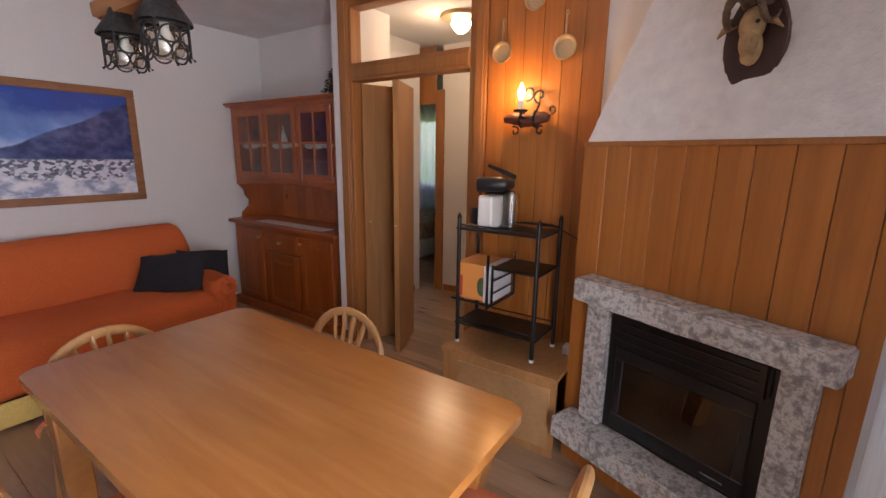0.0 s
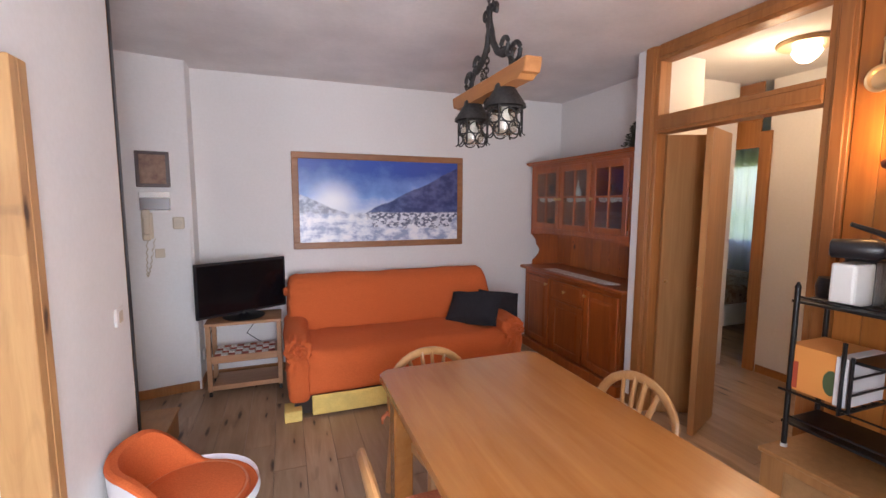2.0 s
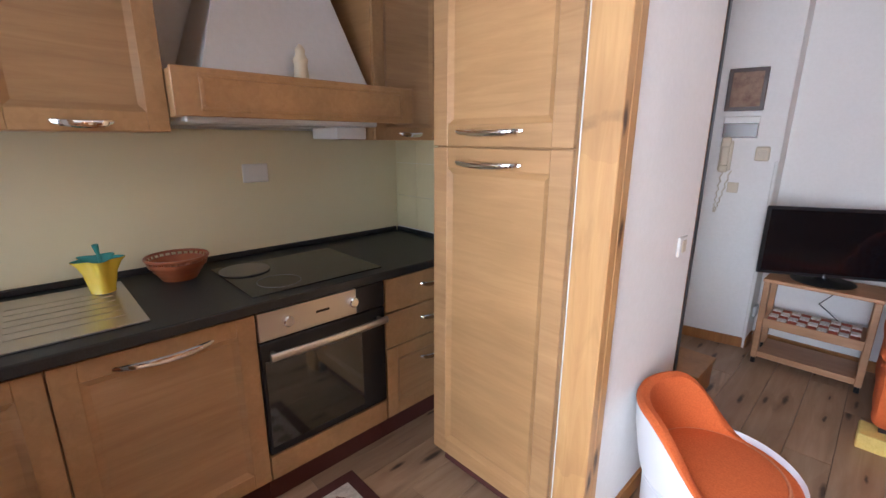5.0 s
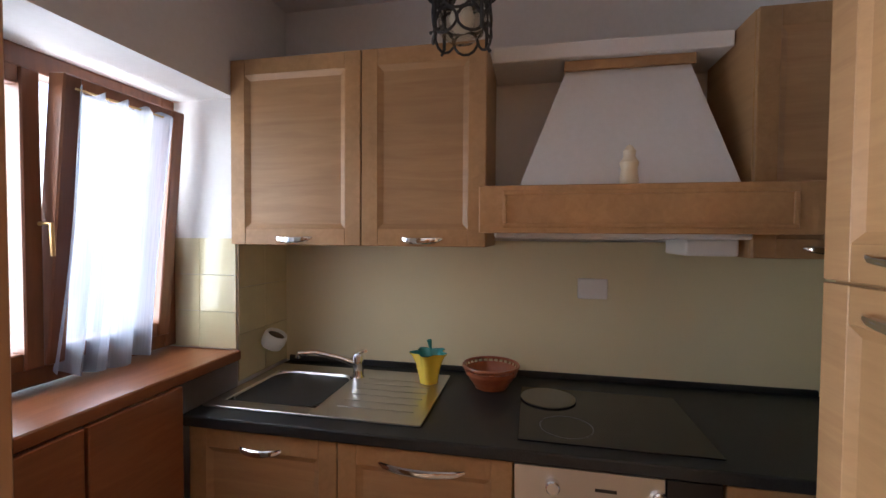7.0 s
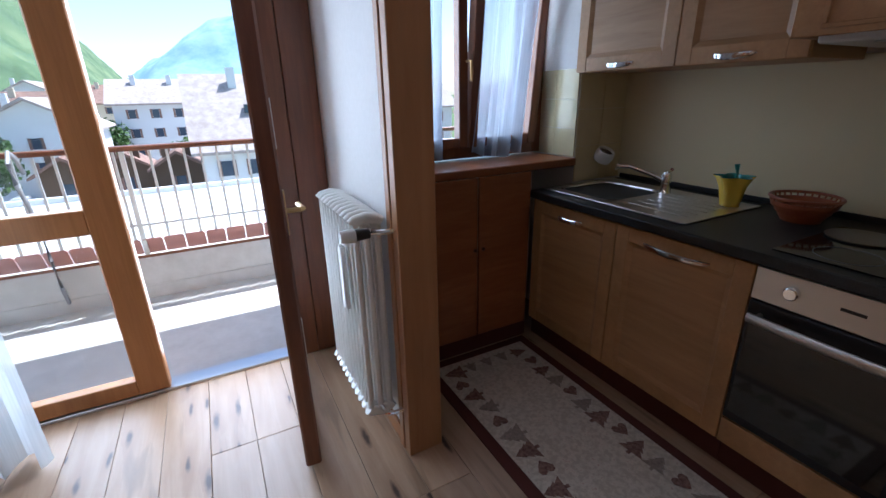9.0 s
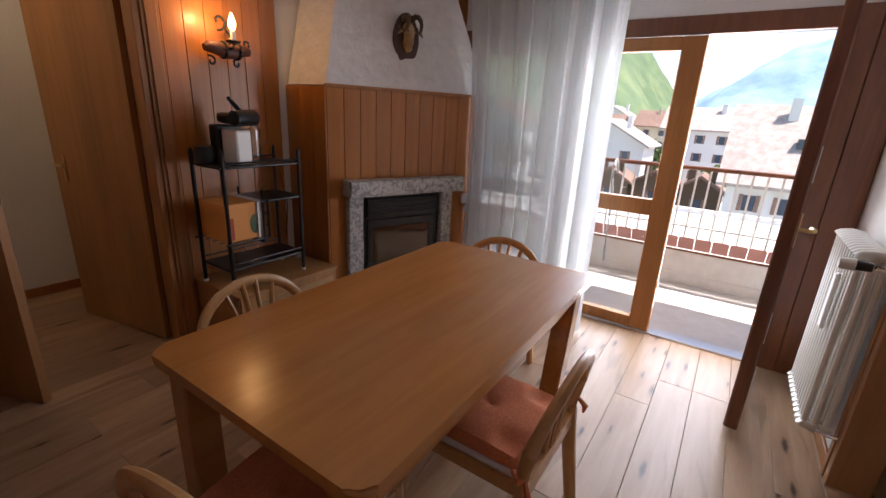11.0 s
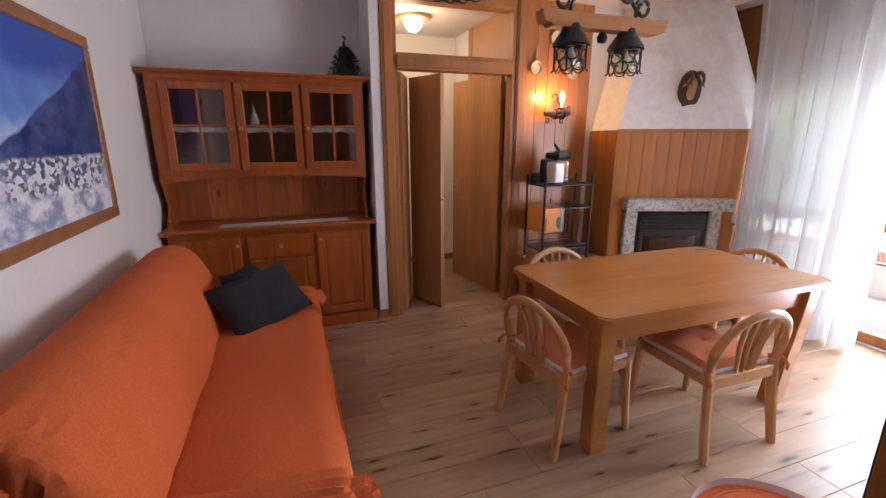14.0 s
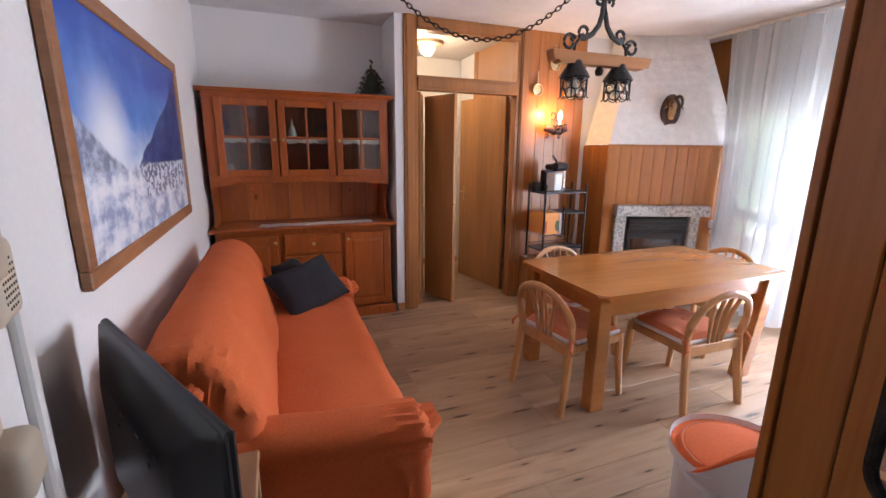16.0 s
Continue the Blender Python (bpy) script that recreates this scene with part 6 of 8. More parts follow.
for yy, hw, za, zb in [(0.0, 0.372, 0.038, 0.472), (0.008, 0.368, 0.042, 0.468), (0.02, 0.32, 0.06, 0.45), (0.038, 0.26, 0.07, 0.40), (0.046, 0.24, 0.08, 0.36)]:
    ol = []
    for cx0, cz0, a0 in [(hw - 0.02, zb - 0.02, 0), (-hw + 0.02, zb - 0.02, 90), (-hw + 0.02, za + 0.02, 180), (hw - 0.02, za + 0.02, 270)]:
        ol += arc(cx0, cz0, 0.02, a0, a0 + 90, 4)
    ring = [bm.verts.new((px, yy, pz)) for px, pz in ol]
    if prev:
        for j in range(len(ring)):
            bm.faces.new((prev[j], prev[(j + 1) % len(ring)], ring[(j + 1) % len(ring)], ring[j]))
    else:
        bm.faces.new(ring)
    prev = ring
bm.faces.new(prev)
part("rear_shell", bm, BLACK, tv, "", True, False)
bm = bmesh.new()
lathe(bm, [(0.0, 0.002), (0.16, 0.002), (0.165, 0.008), (0.05, 0.016), (0.025, 0.03), (0.022, 0.06), (0, 0.06)], (0, 0.0, 0), 28)
part("foot", bm, BLACK, tv, "glossy oval foot", True, False)
for sx, sz in [(-0.30, 0.41), (-0.30, 0.12), (0.30, 0.41), (0.30, 0.12), (-0.1, 0.3), (0.1, 0.3)]:
    bm = bmesh.new()
    lathe(bm, [(0.006, 0), (0.006, 0.004), (0, 0.004)], (0, 0, 0), 8, Matrix.Translation((sx, 0.021 if abs(sx) > 0.2 else 0.044, sz)) @ Matrix.Rotation(radians(-90), 4, "X"))
    part("screw", bm, IRON, tv, "", False, False)
for k in range(9):
    one("vent_slot", SCREEN, (-0.16 + k * 0.036, -0.14 + k * 0.036, 0.0435, 0.0465, 0.335, 0.345), parent=tv, world=False)
cb = thing("cable", -3.1, -0.1, 0.0, "thin black cables hanging behind the television stand", "cable")
bm = bmesh.new()
tube(bm, [(-3.0, -0.10, 0.8), (-3.07, -0.06, 0.6), (-3.11, -0.05, 0.4), (-3.1, -0.05, 0.25), (-3.12, -0.04, 0.2)], 0.004, 6)
tube(bm, [(-2.8, -0.15, 0.62), (-2.75, -0.07, 0.5), (-2.82, -0.06, 0.4), (-2.7, -0.05, 0.3)], 0.004, 6)
tube(bm, [(-3.12, -0.04, 0.22), (-3.08, -0.06, 0.05), (-2.95, -0.07, 0.01)], 0.004, 6)
part("cable_run", bm, BLACK, cb, "", True)
tagged(one("power_socket", PLASTW, (-3.163, -3.145, -0.13, -0.05, 0.22, 0.30), bev=0.004), "white power socket low on the wall corner", "socket")

# ---- tub chair ----
ac = thing("tub_chair", -2.875, -2.205, 0, "round white tub chair with orange padded inside", "armchair", "", 6)
bm = bmesh.new()
lathe(bm, [(0.195, 0.0), (0.205, 0.02), (0.212, 0.265), (0.20, 0.275), (0, 0.275)], (0, 0, 0), 36)
part("base", bm, SHELLW, ac, "white round leatherette base", True, False)


def rim(a):
    f = 0.5 + 0.5 * math.cos(a - math.pi)
    f = min(1.0, max(0.0, (f - 0.36) / 0.52))
    return 0.335 + 0.235 * f * f * (3 - 2 * f)


bm = bmesh.new()
NA, outer, inner = 48, [], []
for k in range(NA):
    a = 2 * math.pi * k / NA
    h = rim(a)
    f = (h - 0.345) / 0.255
    A = []
    for z, r in [(0.285, 0.205), (0.30, 0.225), (0.36, 0.237), (0.30 + (h - 0.30) * 0.6, 0.242 + 0.012 * f), (h - 0.012, 0.24 + 0.02 * f)]:
        A.append(bm.verts.new((r * math.cos(a), r * math.sin(a), z)))
    outer.append(A)
for k in range(NA):
    A, B = outer[k], outer[(k + 1) % NA]
    for j in range(4):
        bm.faces.new((A[j], B[j], B[j + 1], A[j + 1]))
part("shell", bm, SHELLW, ac, "white curved outer shell", True, False)
bm = bmesh.new()
rings = []
for k in range(NA):
    a = 2 * math.pi * k / NA
    h = rim(a)
    f = (h - 0.345) / 0.255
    A = []
    for z, r in [(h - 0.014, 0.242 + 0.02 * f), (h - 0.002, 0.238 + 0.02 * f), (h + 0.004, 0.225 + 0.02 * f), (h - 0.006, 0.205 + 0.016 * f), (0.37 + (h - 0.37) * 0.5, 0.198 + 0.01 * f), (0.35, 0.19)]:
        A.append(bm.verts.new((r * math.cos(a), r * math.sin(a), z)))
    rings.append(A)
for k in range(NA):
    A, B = rings[k], rings[(k + 1) % NA]
    for j in range(5):
        bm.faces.new((A[j], B[j], B[j + 1], A[j + 1]))
part("inner_padding", bm, CLOTH, ac, "orange cloth inner back with piped rim", True, False)
bm = bmesh.new()
lathe(bm, [(0.195, 0.30), (0.2, 0.335), (0.185, 0.355), (0.12, 0.364), (0, 0.366)], (0.0, 0, 0), 36)
sp = part("seat_cushion", bm, CLOTH, ac, "round orange seat cushion", True, False)
bm = bmesh.new()
tube(bm, [(0.193 * math.cos(a), 0.193 * math.sin(a), 0.35) for a in [2 * math.pi * i / 40 for i in range(40)]], 0.005, 6, True)
part("piping", bm, CUSHC, sp, "", True, False)
for ob in [o for o in scene.objects if o.parent in (ac, sp) and o.type == "MESH"]:
    ob.data.transform(Matrix.Diagonal((1.09, 1.09, 1.0, 1.0)))

# ---- entry wall ----
ip = thing("small_picture", -3.410, -0.22, 1.82, "small square brown relief picture", "picture")
one("frame", PLAQUE, (-3.520, -3.300, -0.222, -0.206, 1.665, 1.935), parent=ip, bev=0.004)
one("relief", speckled("brown_relief", [(0.3, (0.12, 0.05, 0.03)), (0.7, (0.4, 0.26, 0.18))], 14, 0.6, 0.8, 0.01), (-3.495, -3.325, -0.228, -0.222, 1.69, 1.91), parent=ip, bev=0.003)
fb = thing("fuse_box", -3.415, -0.24, 1.6, "white fuse box with dark smoked door on the wall", "fuse box")
one("box", PLASTW, (-3.510, -3.305, -0.235, -0.206, 1.485, 1.63), parent=fb, bev=0.006)
one("cover", mat("smoked_brown", (0.07, 0.03, 0.025), 0.25), (-3.505, -3.310, -0.245, -0.235, 1.492, 1.585), parent=fb, bev=0.003)
ph = thing("intercom", -3.475, -0.25, 1.35, "beige wall intercom handset with coiled cord", "intercom")
one("base", BEIGE, (-3.505, -3.430, -0.235, -0.206, 1.27, 1.47), parent=ph, bev=0.008, seg=2)
one("handset", BEIGE, (-3.500, -3.445, -0.285, -0.236, 1.43, 1.495), (-3.497, -3.448, -0.262, -0.236, 1.30, 1.44), (-3.500, -3.445, -0.282, -0.236, 1.26, 1.31), parent=ph, bev=0.012, seg=3, smooth=True)
bm = bmesh.new()
pts = [(-3.475, -0.25, 1.26)]
for i in range(60):
    t = i / 59
    w = math.sin(math.pi * t)
    pts.append((-3.475 - 0.035 * w + 0.05 * t + 0.006 * math.cos(i * 1.6), -0.225 + 0.006 * math.sin(i * 1.6), 1.25 - 0.28 * w + 0.02 * t))
tube(bm, pts, 0.0035, 5)
part("cord", bm, BEIGE, ph, "curly beige cord", True)
cm = thing("door_chime", -3.26, -0.22, 1.39, "small rounded beige door chime with pierced front", "chime")
one("housing", BEIGE, (-3.303, -3.222, -0.236, -0.206, 1.34, 1.435), parent=cm, bev=0.014, seg=3, smooth=True)
bm = bmesh.new()
for i in range(6):
    for j in range(8):
        if (i, j) not in ((0, 0), (5, 0), (0, 7), (5, 7)):
            box(bm, -3.287 + i * 0.0085, -3.2838 + i * 0.0085, -0.2366, -0.2358, 1.357 + j * 0.0075, 1.3600 + j * 0.0075)
tagged(part("speaker_holes", bm, BLACK, cm), kind="stuff")
sock_ = tagged(one("wall_switch", BEIGE, (-3.43, -3.365, -0.216, -0.206, 1.12, 1.19), bev=0.003), "beige wall socket plate under the intercom", "switch")
for ob in [o for o in scene.objects if o.parent is None and o.name.split(".")[0] in ("small_picture", "fuse_box", "intercom", "door_chime")] + [sock_]:
    ob.matrix_basis = ENTRY @ ob.matrix_basis
tagged(one("cable_duct", PLASTW, (-3.185, -3.163, -0.222, -0.203, 0.0, 1.34), bev=0.004), "white plastic cable duct down the wall corner", "cable duct")
ws = thing("wall_switch", -3.17, -1.9, 1.06, "white framed light switch on the white wall", "switch")
one("plate", PLASTW, (-3.169, -3.158, -1.99, -1.90, 1.02, 1.10), parent=ws, bev=0.004)
one("rocker", BEIGE, (-3.158, -3.154, -1.965, -1.925, 1.035, 1.085), parent=ws, bev=0.002)
sb = thing("step_box", -3.33, -1.12, 0, "low wooden box standing by the wall end", "box")
one("body", DOORW, (-3.48, -3.185, -1.28, -0.96, 0.0, 0.17), parent=sb, bev=0.004)
one("lid", DOORW, (-3.49, -3.175, -1.29, -0.95, 0.17, 0.19), parent=sb, bev=0.004)

mr = thing("wall_mirror", -3.55, -1.76, 1.1, "tall mirror with dark rounded metal frame on panelling", "mirror")
bm = bmesh.new()
ol = []
for cx0, cz0, a0 in [(-3.50, 1.37, 0), (-3.76, 1.37, 90), (-3.76, 0.85, 180), (-3.50, 0.85, 270)]:
    ol += arc(cx0, cz0, 0.09, a0, a0 + 90, 8)
tube(bm, [(x, -1.745, z) for x, z in ol], 0.014, 8, True)
part("frame", bm, IRON, mr, "", True)
bm = bmesh.new()
prism(bm, ol, Matrix(((1, 0, 0, 0), (0, 0, 1, -1.755), (0, 1, 0, 0), (0, 0, 0, 1))), 0.008)
part("mirror_glass", bm, MIRROR, mr)

# ---- curtain and radiator ----
cu = thing("balcony_curtain", -1.2, -4.55, 0, "white floor-length sheer curtain drawn before the window", "curtain")
bm = drape("", -1.84, -0.60, -4.60, 0.02, 2.60, 9, 0.055, SHEER, "x", 2, 0.6)
for v in bm.verts:
    w = max(0.0, (v.co.x + 1.3) / 0.7) ** 1.5
    v.co.x -= w * (0.13 + 0.10 * math.sin(max(0.0, 2.6 - v.co.z) / 2.6 * 2.6))
part("cloth", bm, SHEER, cu, "", True)
bm = bmesh.new()
box(bm, -2.95, -0.1, -4.625, -4.595, 2.605, 2.635)
part("rail", bm, PLASTW, cu, "white ceiling curtain rail")

ra = thing("radiator", -3.04, -4.25, 0.15, "white cast column radiator on the wall by the balcony door", "radiator")
for i in range(11):
    y = -4.50 + i * 0.048
    bm = bmesh.new()
    tube(bm, [(-3.108, y, 0.98), (-3.095, y, 0.992), (-3.055, y, 1.0), (-3.015, y, 0.992), (-3.002, y, 0.98)], 0.02, 10)
    sec = part("section", bm, ENAMEL, ra, "", True)
    bm = bmesh.new()
    tube(bm, [(-3.108, y, 0.2), (-3.095, y, 0.188), (-3.055, y, 0.18), (-3.015, y, 0.188), (-3.002, y, 0.2)], 0.02, 10)
    part("lower_header", bm, ENAMEL, sec, "", True)
    for x in (-3.095, -3.055, -3.015):
        bm = bmesh.new()
        tube(bm, [(x, y, 0.2), (x, y, 0.98)], 0.013, 8)
        part("column", bm, ENAMEL, sec, "", True)
bm = bmesh.new()
tube(bm, [(-3.055, -4.0, 0.965), (-3.055, -3.95, 0.965), (-3.085, -3.93, 0.965), (-3.135, -3.93, 0.965)], 0.01, 8)
part("pipe", bm, CHROME, ra, "", True)
bm = bmesh.new()
tube(bm, [(-3.055, -4.0, 0.21), (-3.055, -3.95, 0.21), (-3.085, -3.94, 0.21), (-3.135, -3.94, 0.21)], 0.01, 8)
part("pipe", bm, CHROME, ra, "", True)
bm = bmesh.new()
tube(bm, [(-3.04, -3.945, 0.965), (-2.99, -3.945, 0.965)], [0.018, 0.021], 12)
vv = part("valve", bm, BLACK, ra, "black valve collar", True)
bm = bmesh.new()
tube(bm, [(-2.99, -3.945, 0.965), (-2.95, -3.945, 0.965), (-2.94, -3.945, 0.965)], [0.024, 0.023, 0.018], 14)
part("valve_knob", bm, ENAMEL, vv, "white thermostatic valve knob", True)
one("heat_meter", ENAMEL, (-2.995, -2.975, -4.14, -4.10, 0.62, 0.88), parent=ra, bev=0.008, seg=2, label="white heat cost meter")

# ---- kitchen ----
CX = -4.12


def bow_handle(t, pts_dir, c, L, off, mtl=CHROME):
    """A bowed bar handle at c, along pts_dir, standing off along off."""
    c, d, o = Vector(c), Vector(pts_dir), Vector(off)
    bm = bmesh.new()
    pts, rr = [], []
    for i in range(13):
        s = i / 12 * 2 - 1
        pts.append(c + d * s * L / 2 + o * (0.004 + 0.024 * (1 - s * s) ** 0.6) - Vector((0, 0, 0.008 * (1 - s * s))))
        rr.append(0.003 + 0.005 * (1 - s * s) ** 0.5)
    tube(bm, pts, rr, 8, flat=1.6)
    part("handle", bm, mtl, t, "chrome bowed handle", True)


def kdoor(parent, y0, y1, z0, z1, x, handle=None, name="door", hl=0.16):
    """Framed door whose face looks toward +x."""
    d = new(name)
    d.parent = parent
    ROOTS[d] = ROOTS[parent]
    rail = 0.065 if z1 - z0 > 0.25 else 0.0
    y0, y1, z0, z1 = y0 + 0.0015, y1 - 0.0015, z0 + 0.0015, z1 - 0.0015
    if not rail:
        one("front", KITW, (x - 0.02, x, y0, y1, z0, z1), parent=d, bev=0.003)
    else:
        one("frame", KITW, (x - 0.02, x, y0, y0 + rail, z0, z1), (x - 0.02, x, y1 - rail, y1, z0, z1), (x - 0.0205, x - 0.0005, y0 + rail, y1 - rail, z0, z0 + rail), (x - 0.0205, x - 0.0005, y0 + rail, y1 - rail, z1 - rail, z1), parent=d, bev=0.002)
        bm = bmesh.new()
        q, dep = 0.02, 0.011
        O = [(y0 + rail, z0 + rail), (y1 - rail, z0 + rail), (y1 - rail, z1 - rail), (y0 + rail, z1 - rail)]
        I = [(y0 + rail + q, z0 + rail + q), (y1 - rail - q, z0 + rail + q), (y1 - rail - q, z1 - rail - q), (y0 + rail + q, z1 - rail - q)]
        A = [bm.verts.new((x - 0.001, *p)) for p in O]
        B = [bm.verts.new((x - dep, *p)) for p in I]
        C = [bm.verts.new((x - 0.018, *p)) for p in O]
        for i in range(4):
            j = (i + 1) % 4
            bm.faces.new((A[i], A[j], B[j], B[i]))
            bm.faces.new((C[i], C[j], A[j], A[i]))
        bm.faces.new(B)
        bm.faces.new(C)
        part("panel", bm, KITP, d)
    if handle is not None:
        bow_handle(d, (0, 1, 0), (x, (y0 + y1) / 2, handle), hl, (1, 0, 0))
    return d


def base_unit(label, y0, y1, name="base_cabinet"):
    t = thing(name, -4.45, (y0 + y1) / 2, 0, label, "kitchen cabinet", "kitchen base units")
    one("carcass", KITW, (-4.80, CX - 0.045, y0 + 0.001, y1 - 0.001, 0.12, 0.855), parent=t)
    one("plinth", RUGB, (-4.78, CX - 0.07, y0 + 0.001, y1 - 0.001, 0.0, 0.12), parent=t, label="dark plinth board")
    return t


DX = CX - 0.022
u = base_unit("oak sink base cabinet with one framed door", -4.445, -3.86)
kdoor(u, -4.42, -3.86, 0.13, 0.85, DX, 0.80)
u = base_unit("oak integrated dishwasher front with long handle", -3.86, -3.285, "dishwasher")
kdoor(u, -3.858, -3.287, 0.13, 0.85, DX, 0.80, "door", 0.28)
u = base_unit("oak base cabinet with three stacked drawers", -2.71, -2.12)
for z0, z1 in [(0.13, 0.50), (0.505, 0.68), (0.685, 0.85)]:
    kdoor(u, -2.705, -2.13, z0, z1, DX, (z0 + z1) / 2 + (0.08 if z1 < 0.55 else 0.02), "drawer")
ov = thing("built_in_oven", -4.4, -3.0, 0.2, "stainless steel built-in electric oven with dark glass door", "oven")
one("body", BLACK, (-4.75, DX - 0.01, -3.283, -2.713, 0.25, 0.852), parent=ov)
one("base_panel", KITW, (-4.75, DX, -3.283, -2.713, 0.13, 0.235), parent=ov, bev=0.002)
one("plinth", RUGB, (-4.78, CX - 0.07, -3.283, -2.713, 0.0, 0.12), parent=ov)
one("control_panel", STEEL, (DX - 0.01, DX + 0.004, -3.283, -2.86, 0.735, 0.85), parent=ov, bev=0.003)
one("display", BLACK, (DX - 0.01, DX + 0.0035, -2.858, -2.713, 0.735, 0.85), parent=ov, bev=0.003)
for y in (-3.17, -2.88):
    bm = bmesh.new()
    lathe(bm, [(0.022, 0), (0.021, 0.018), (0.017, 0.022), (0, 0.022)], (0, 0, 0), 18, Matrix.Translation((DX + 0.004, y, 0.795)) @ Matrix.Rotation(radians(90), 4, "Y"))
    part("knob", bm, CHROME, ov, "round metal control knob", True)
one("badge", BLACK, (DX + 0.004, DX + 0.005, -3.05, -2.99, 0.79, 0.80), parent=ov)
odr = one("door", BLACK, (DX - 0.012, DX + 0.004, -3.283, -2.713, 0.245, 0.728), parent=ov, bev=0.004, label="dark glass oven door")
one("glass", mat("oven_glass", (0.02, 0.022, 0.02), 0.06, 0.0, Specular_IOR_Level=1.0), (DX + 0.004, DX + 0.006, -3.27, -2.84, 0.28, 0.655), parent=odr, bev=0.001)
bm = bmesh.new()
tube(bm, [(DX + 0.045 + 0.012 * math.cos(i / 12 * math.pi - math.pi / 2), -3.26 + 0.53 * i / 12, 0.683) for i in range(13)], 0.011, 10, flat=1.5)
for y in (-3.24, -2.75):
    tube(bm, [(DX, y, 0.683), (DX + 0.048, y, 0.683)], 0.009, 8)
part("handle", bm, STEEL, ov, "long curved steel handle", True)

wt = thing("kitchen_worktop", -4.45, -3.2, 0.86, "black matt kitchen worktop with raised back edge", "worktop")
one("slab", WORKTOP, (-4.83, CX, -4.44, -2.095, 0.858, 0.898), parent=wt, bev=0.006, seg=2)
one("upstand", WORKTOP, (-4.828, -4.808, -4.435, -2.11, 0.898, 0.925), (-4.808, CX + 0.2, -2.108, -2.094, 0.898, 0.925), parent=wt, bev=0.004)
sk = thing("kitchen_sink", -4.45, -4.0, 0.9, "stainless steel sink with ribbed drainer", "sink")
SX0, SX1, SY0, SY1 = -4.73, -4.20, -4.42, -3.59
bm = bmesh.new()
box(bm, SX0, SX1, SY0 + 0.42, SY1, 0.899, 0.906, 0.002)
box(bm, SX0, SX0 + 0.10, SY0, SY0 + 0.42, 0.899, 0.906, 0.002)
box(bm, SX1 - 0.06, SX1, SY0, SY0 + 0.42, 0.899, 0.906, 0.002)
box(bm, SX0 + 0.10, SX1 - 0.06, SY0, SY0 + 0.05, 0.899, 0.906, 0.002)
part("rim", bm, STEEL, sk)
bm = bmesh.new()
cxs, cys = (SX0 + 0.10 + SX1 - 0.06) / 2, SY0 + 0.235
prev = None
for k, (sc, z) in enumerate([(1.0, 0.9055), (0.97, 0.895), (0.93, 0.80), (0.8, 0.76), (0.1, 0.755)]):
    hx, hy = (SX1 - SX0 - 0.16) / 2 * sc, 0.185 * sc
    ring = []
    for cx0, cy0, a0 in [(hx, hy, 0), (-hx, hy, 90), (-hx, -hy, 180), (hx, -hy, 270)]:
        rr = 0.07 * sc
        ring += [bm.verts.new((cxs + p[0], cys + p[1], z)) for p in arc(math.copysign(hx - rr, cx0), math.copysign(hy - rr, cy0), rr, a0, a0 + 90, 5)]
    if prev:
        for j in range(len(ring)):
            bm.faces.new((prev[j], prev[(j + 1) % len(ring)], ring[(j + 1) % len(ring)], ring[j]))
    prev = ring
bm.faces.new(prev)
part("basin", bm, STEEL, sk, "", True)
for i in range(6):
    one("drainer_rib", STEEL, (SX0 + 0.12 + i * 0.062, SX0 + 0.128 + i * 0.062, -3.93, -3.64, 0.906, 0.909), parent=sk, bev=0.001)
bm = bmesh.new()
lathe(bm, [(0.03, 0), (0.026, 0.01), (0.022, 0.05), (0.024, 0.09), (0.018, 0.105), (0, 0.11)], (-4.62, -3.985, 0.905), 18)
tube(bm, [(-4.62, -3.985, 0.96), (-4.60, -4.06, 0.99), (-4.56, -4.16, 1.02), (-4.53, -4.22, 1.02), (-4.53, -4.225, 1.0)], [0.014, 0.012, 0.011, 0.012, 0.012], 10)
tube(bm, [(-4.62, -3.985, 1.01), (-4.60, -3.95, 1.03), (-4.57, -3.93, 1.035)], 0.008, 8)
part("tap", bm, CHROME, sk, "chrome mixer tap", True)
hb = thing("hob", -4.4, -2.98, 0.9, "black glass hob flush with the worktop", "hob")
one("glass", mat("hob_glass", (0.012, 0.012, 0.013), 0.08), (-4.66, -4.18, -3.275, -2.69, 0.899, 0.904), parent=hb, bev=0.002)
bm = bmesh.new()
tube(bm, [(-4.30 + 0.085 * math.cos(i * math.pi / 18), -3.12 + 0.085 * math.sin(i * math.pi / 18), 0.9042) for i in range(36)], 0.0012, 4, True)
part("ring_mark", bm, GASKET, hb)
pt = thing("trivet", -4.56, -3.17, 0.905, "thin dark round tin trivet lying on the hob", "trivet")
bm = bmesh.new()
lathe(bm, [(0.0, 0.0), (0.10, 0.0), (0.104, 0.005), (0.098, 0.006), (0, 0.004)], (-4.54, -3.17, 0.905), 28)
part("plate", bm, mat("tarnished_tin", (0.22, 0.2, 0.17), 0.35, 0.7), pt, "", True)

pot = thing("ceramic_pot", -4.61, -3.66, 0.906, "yellow pleated ceramic pot with teal rim on the drainer", "pot")
bm = bmesh.new()
NA = 40
rows_ = []
for z, r, w in [(0, 0.038, 0.02), (0.03, 0.042, 0.05), (0.08, 0.05, 0.10), (0.115, 0.062, 0.16), (0.13, 0.072, 0.2), (0.128, 0.064, 0.2), (0.11, 0.054, 0.14), (0.06, 0.04, 0.05)]:
    rows_.append([bm.verts.new((-4.61 + r * (1 + w * math.cos(5 * a)) * math.cos(a), -3.66 + r * (1 + w * math.cos(5 * a)) * math.sin(a), 0.909 + z)) for a in [2 * math.pi * k / NA for k in range(NA)]])
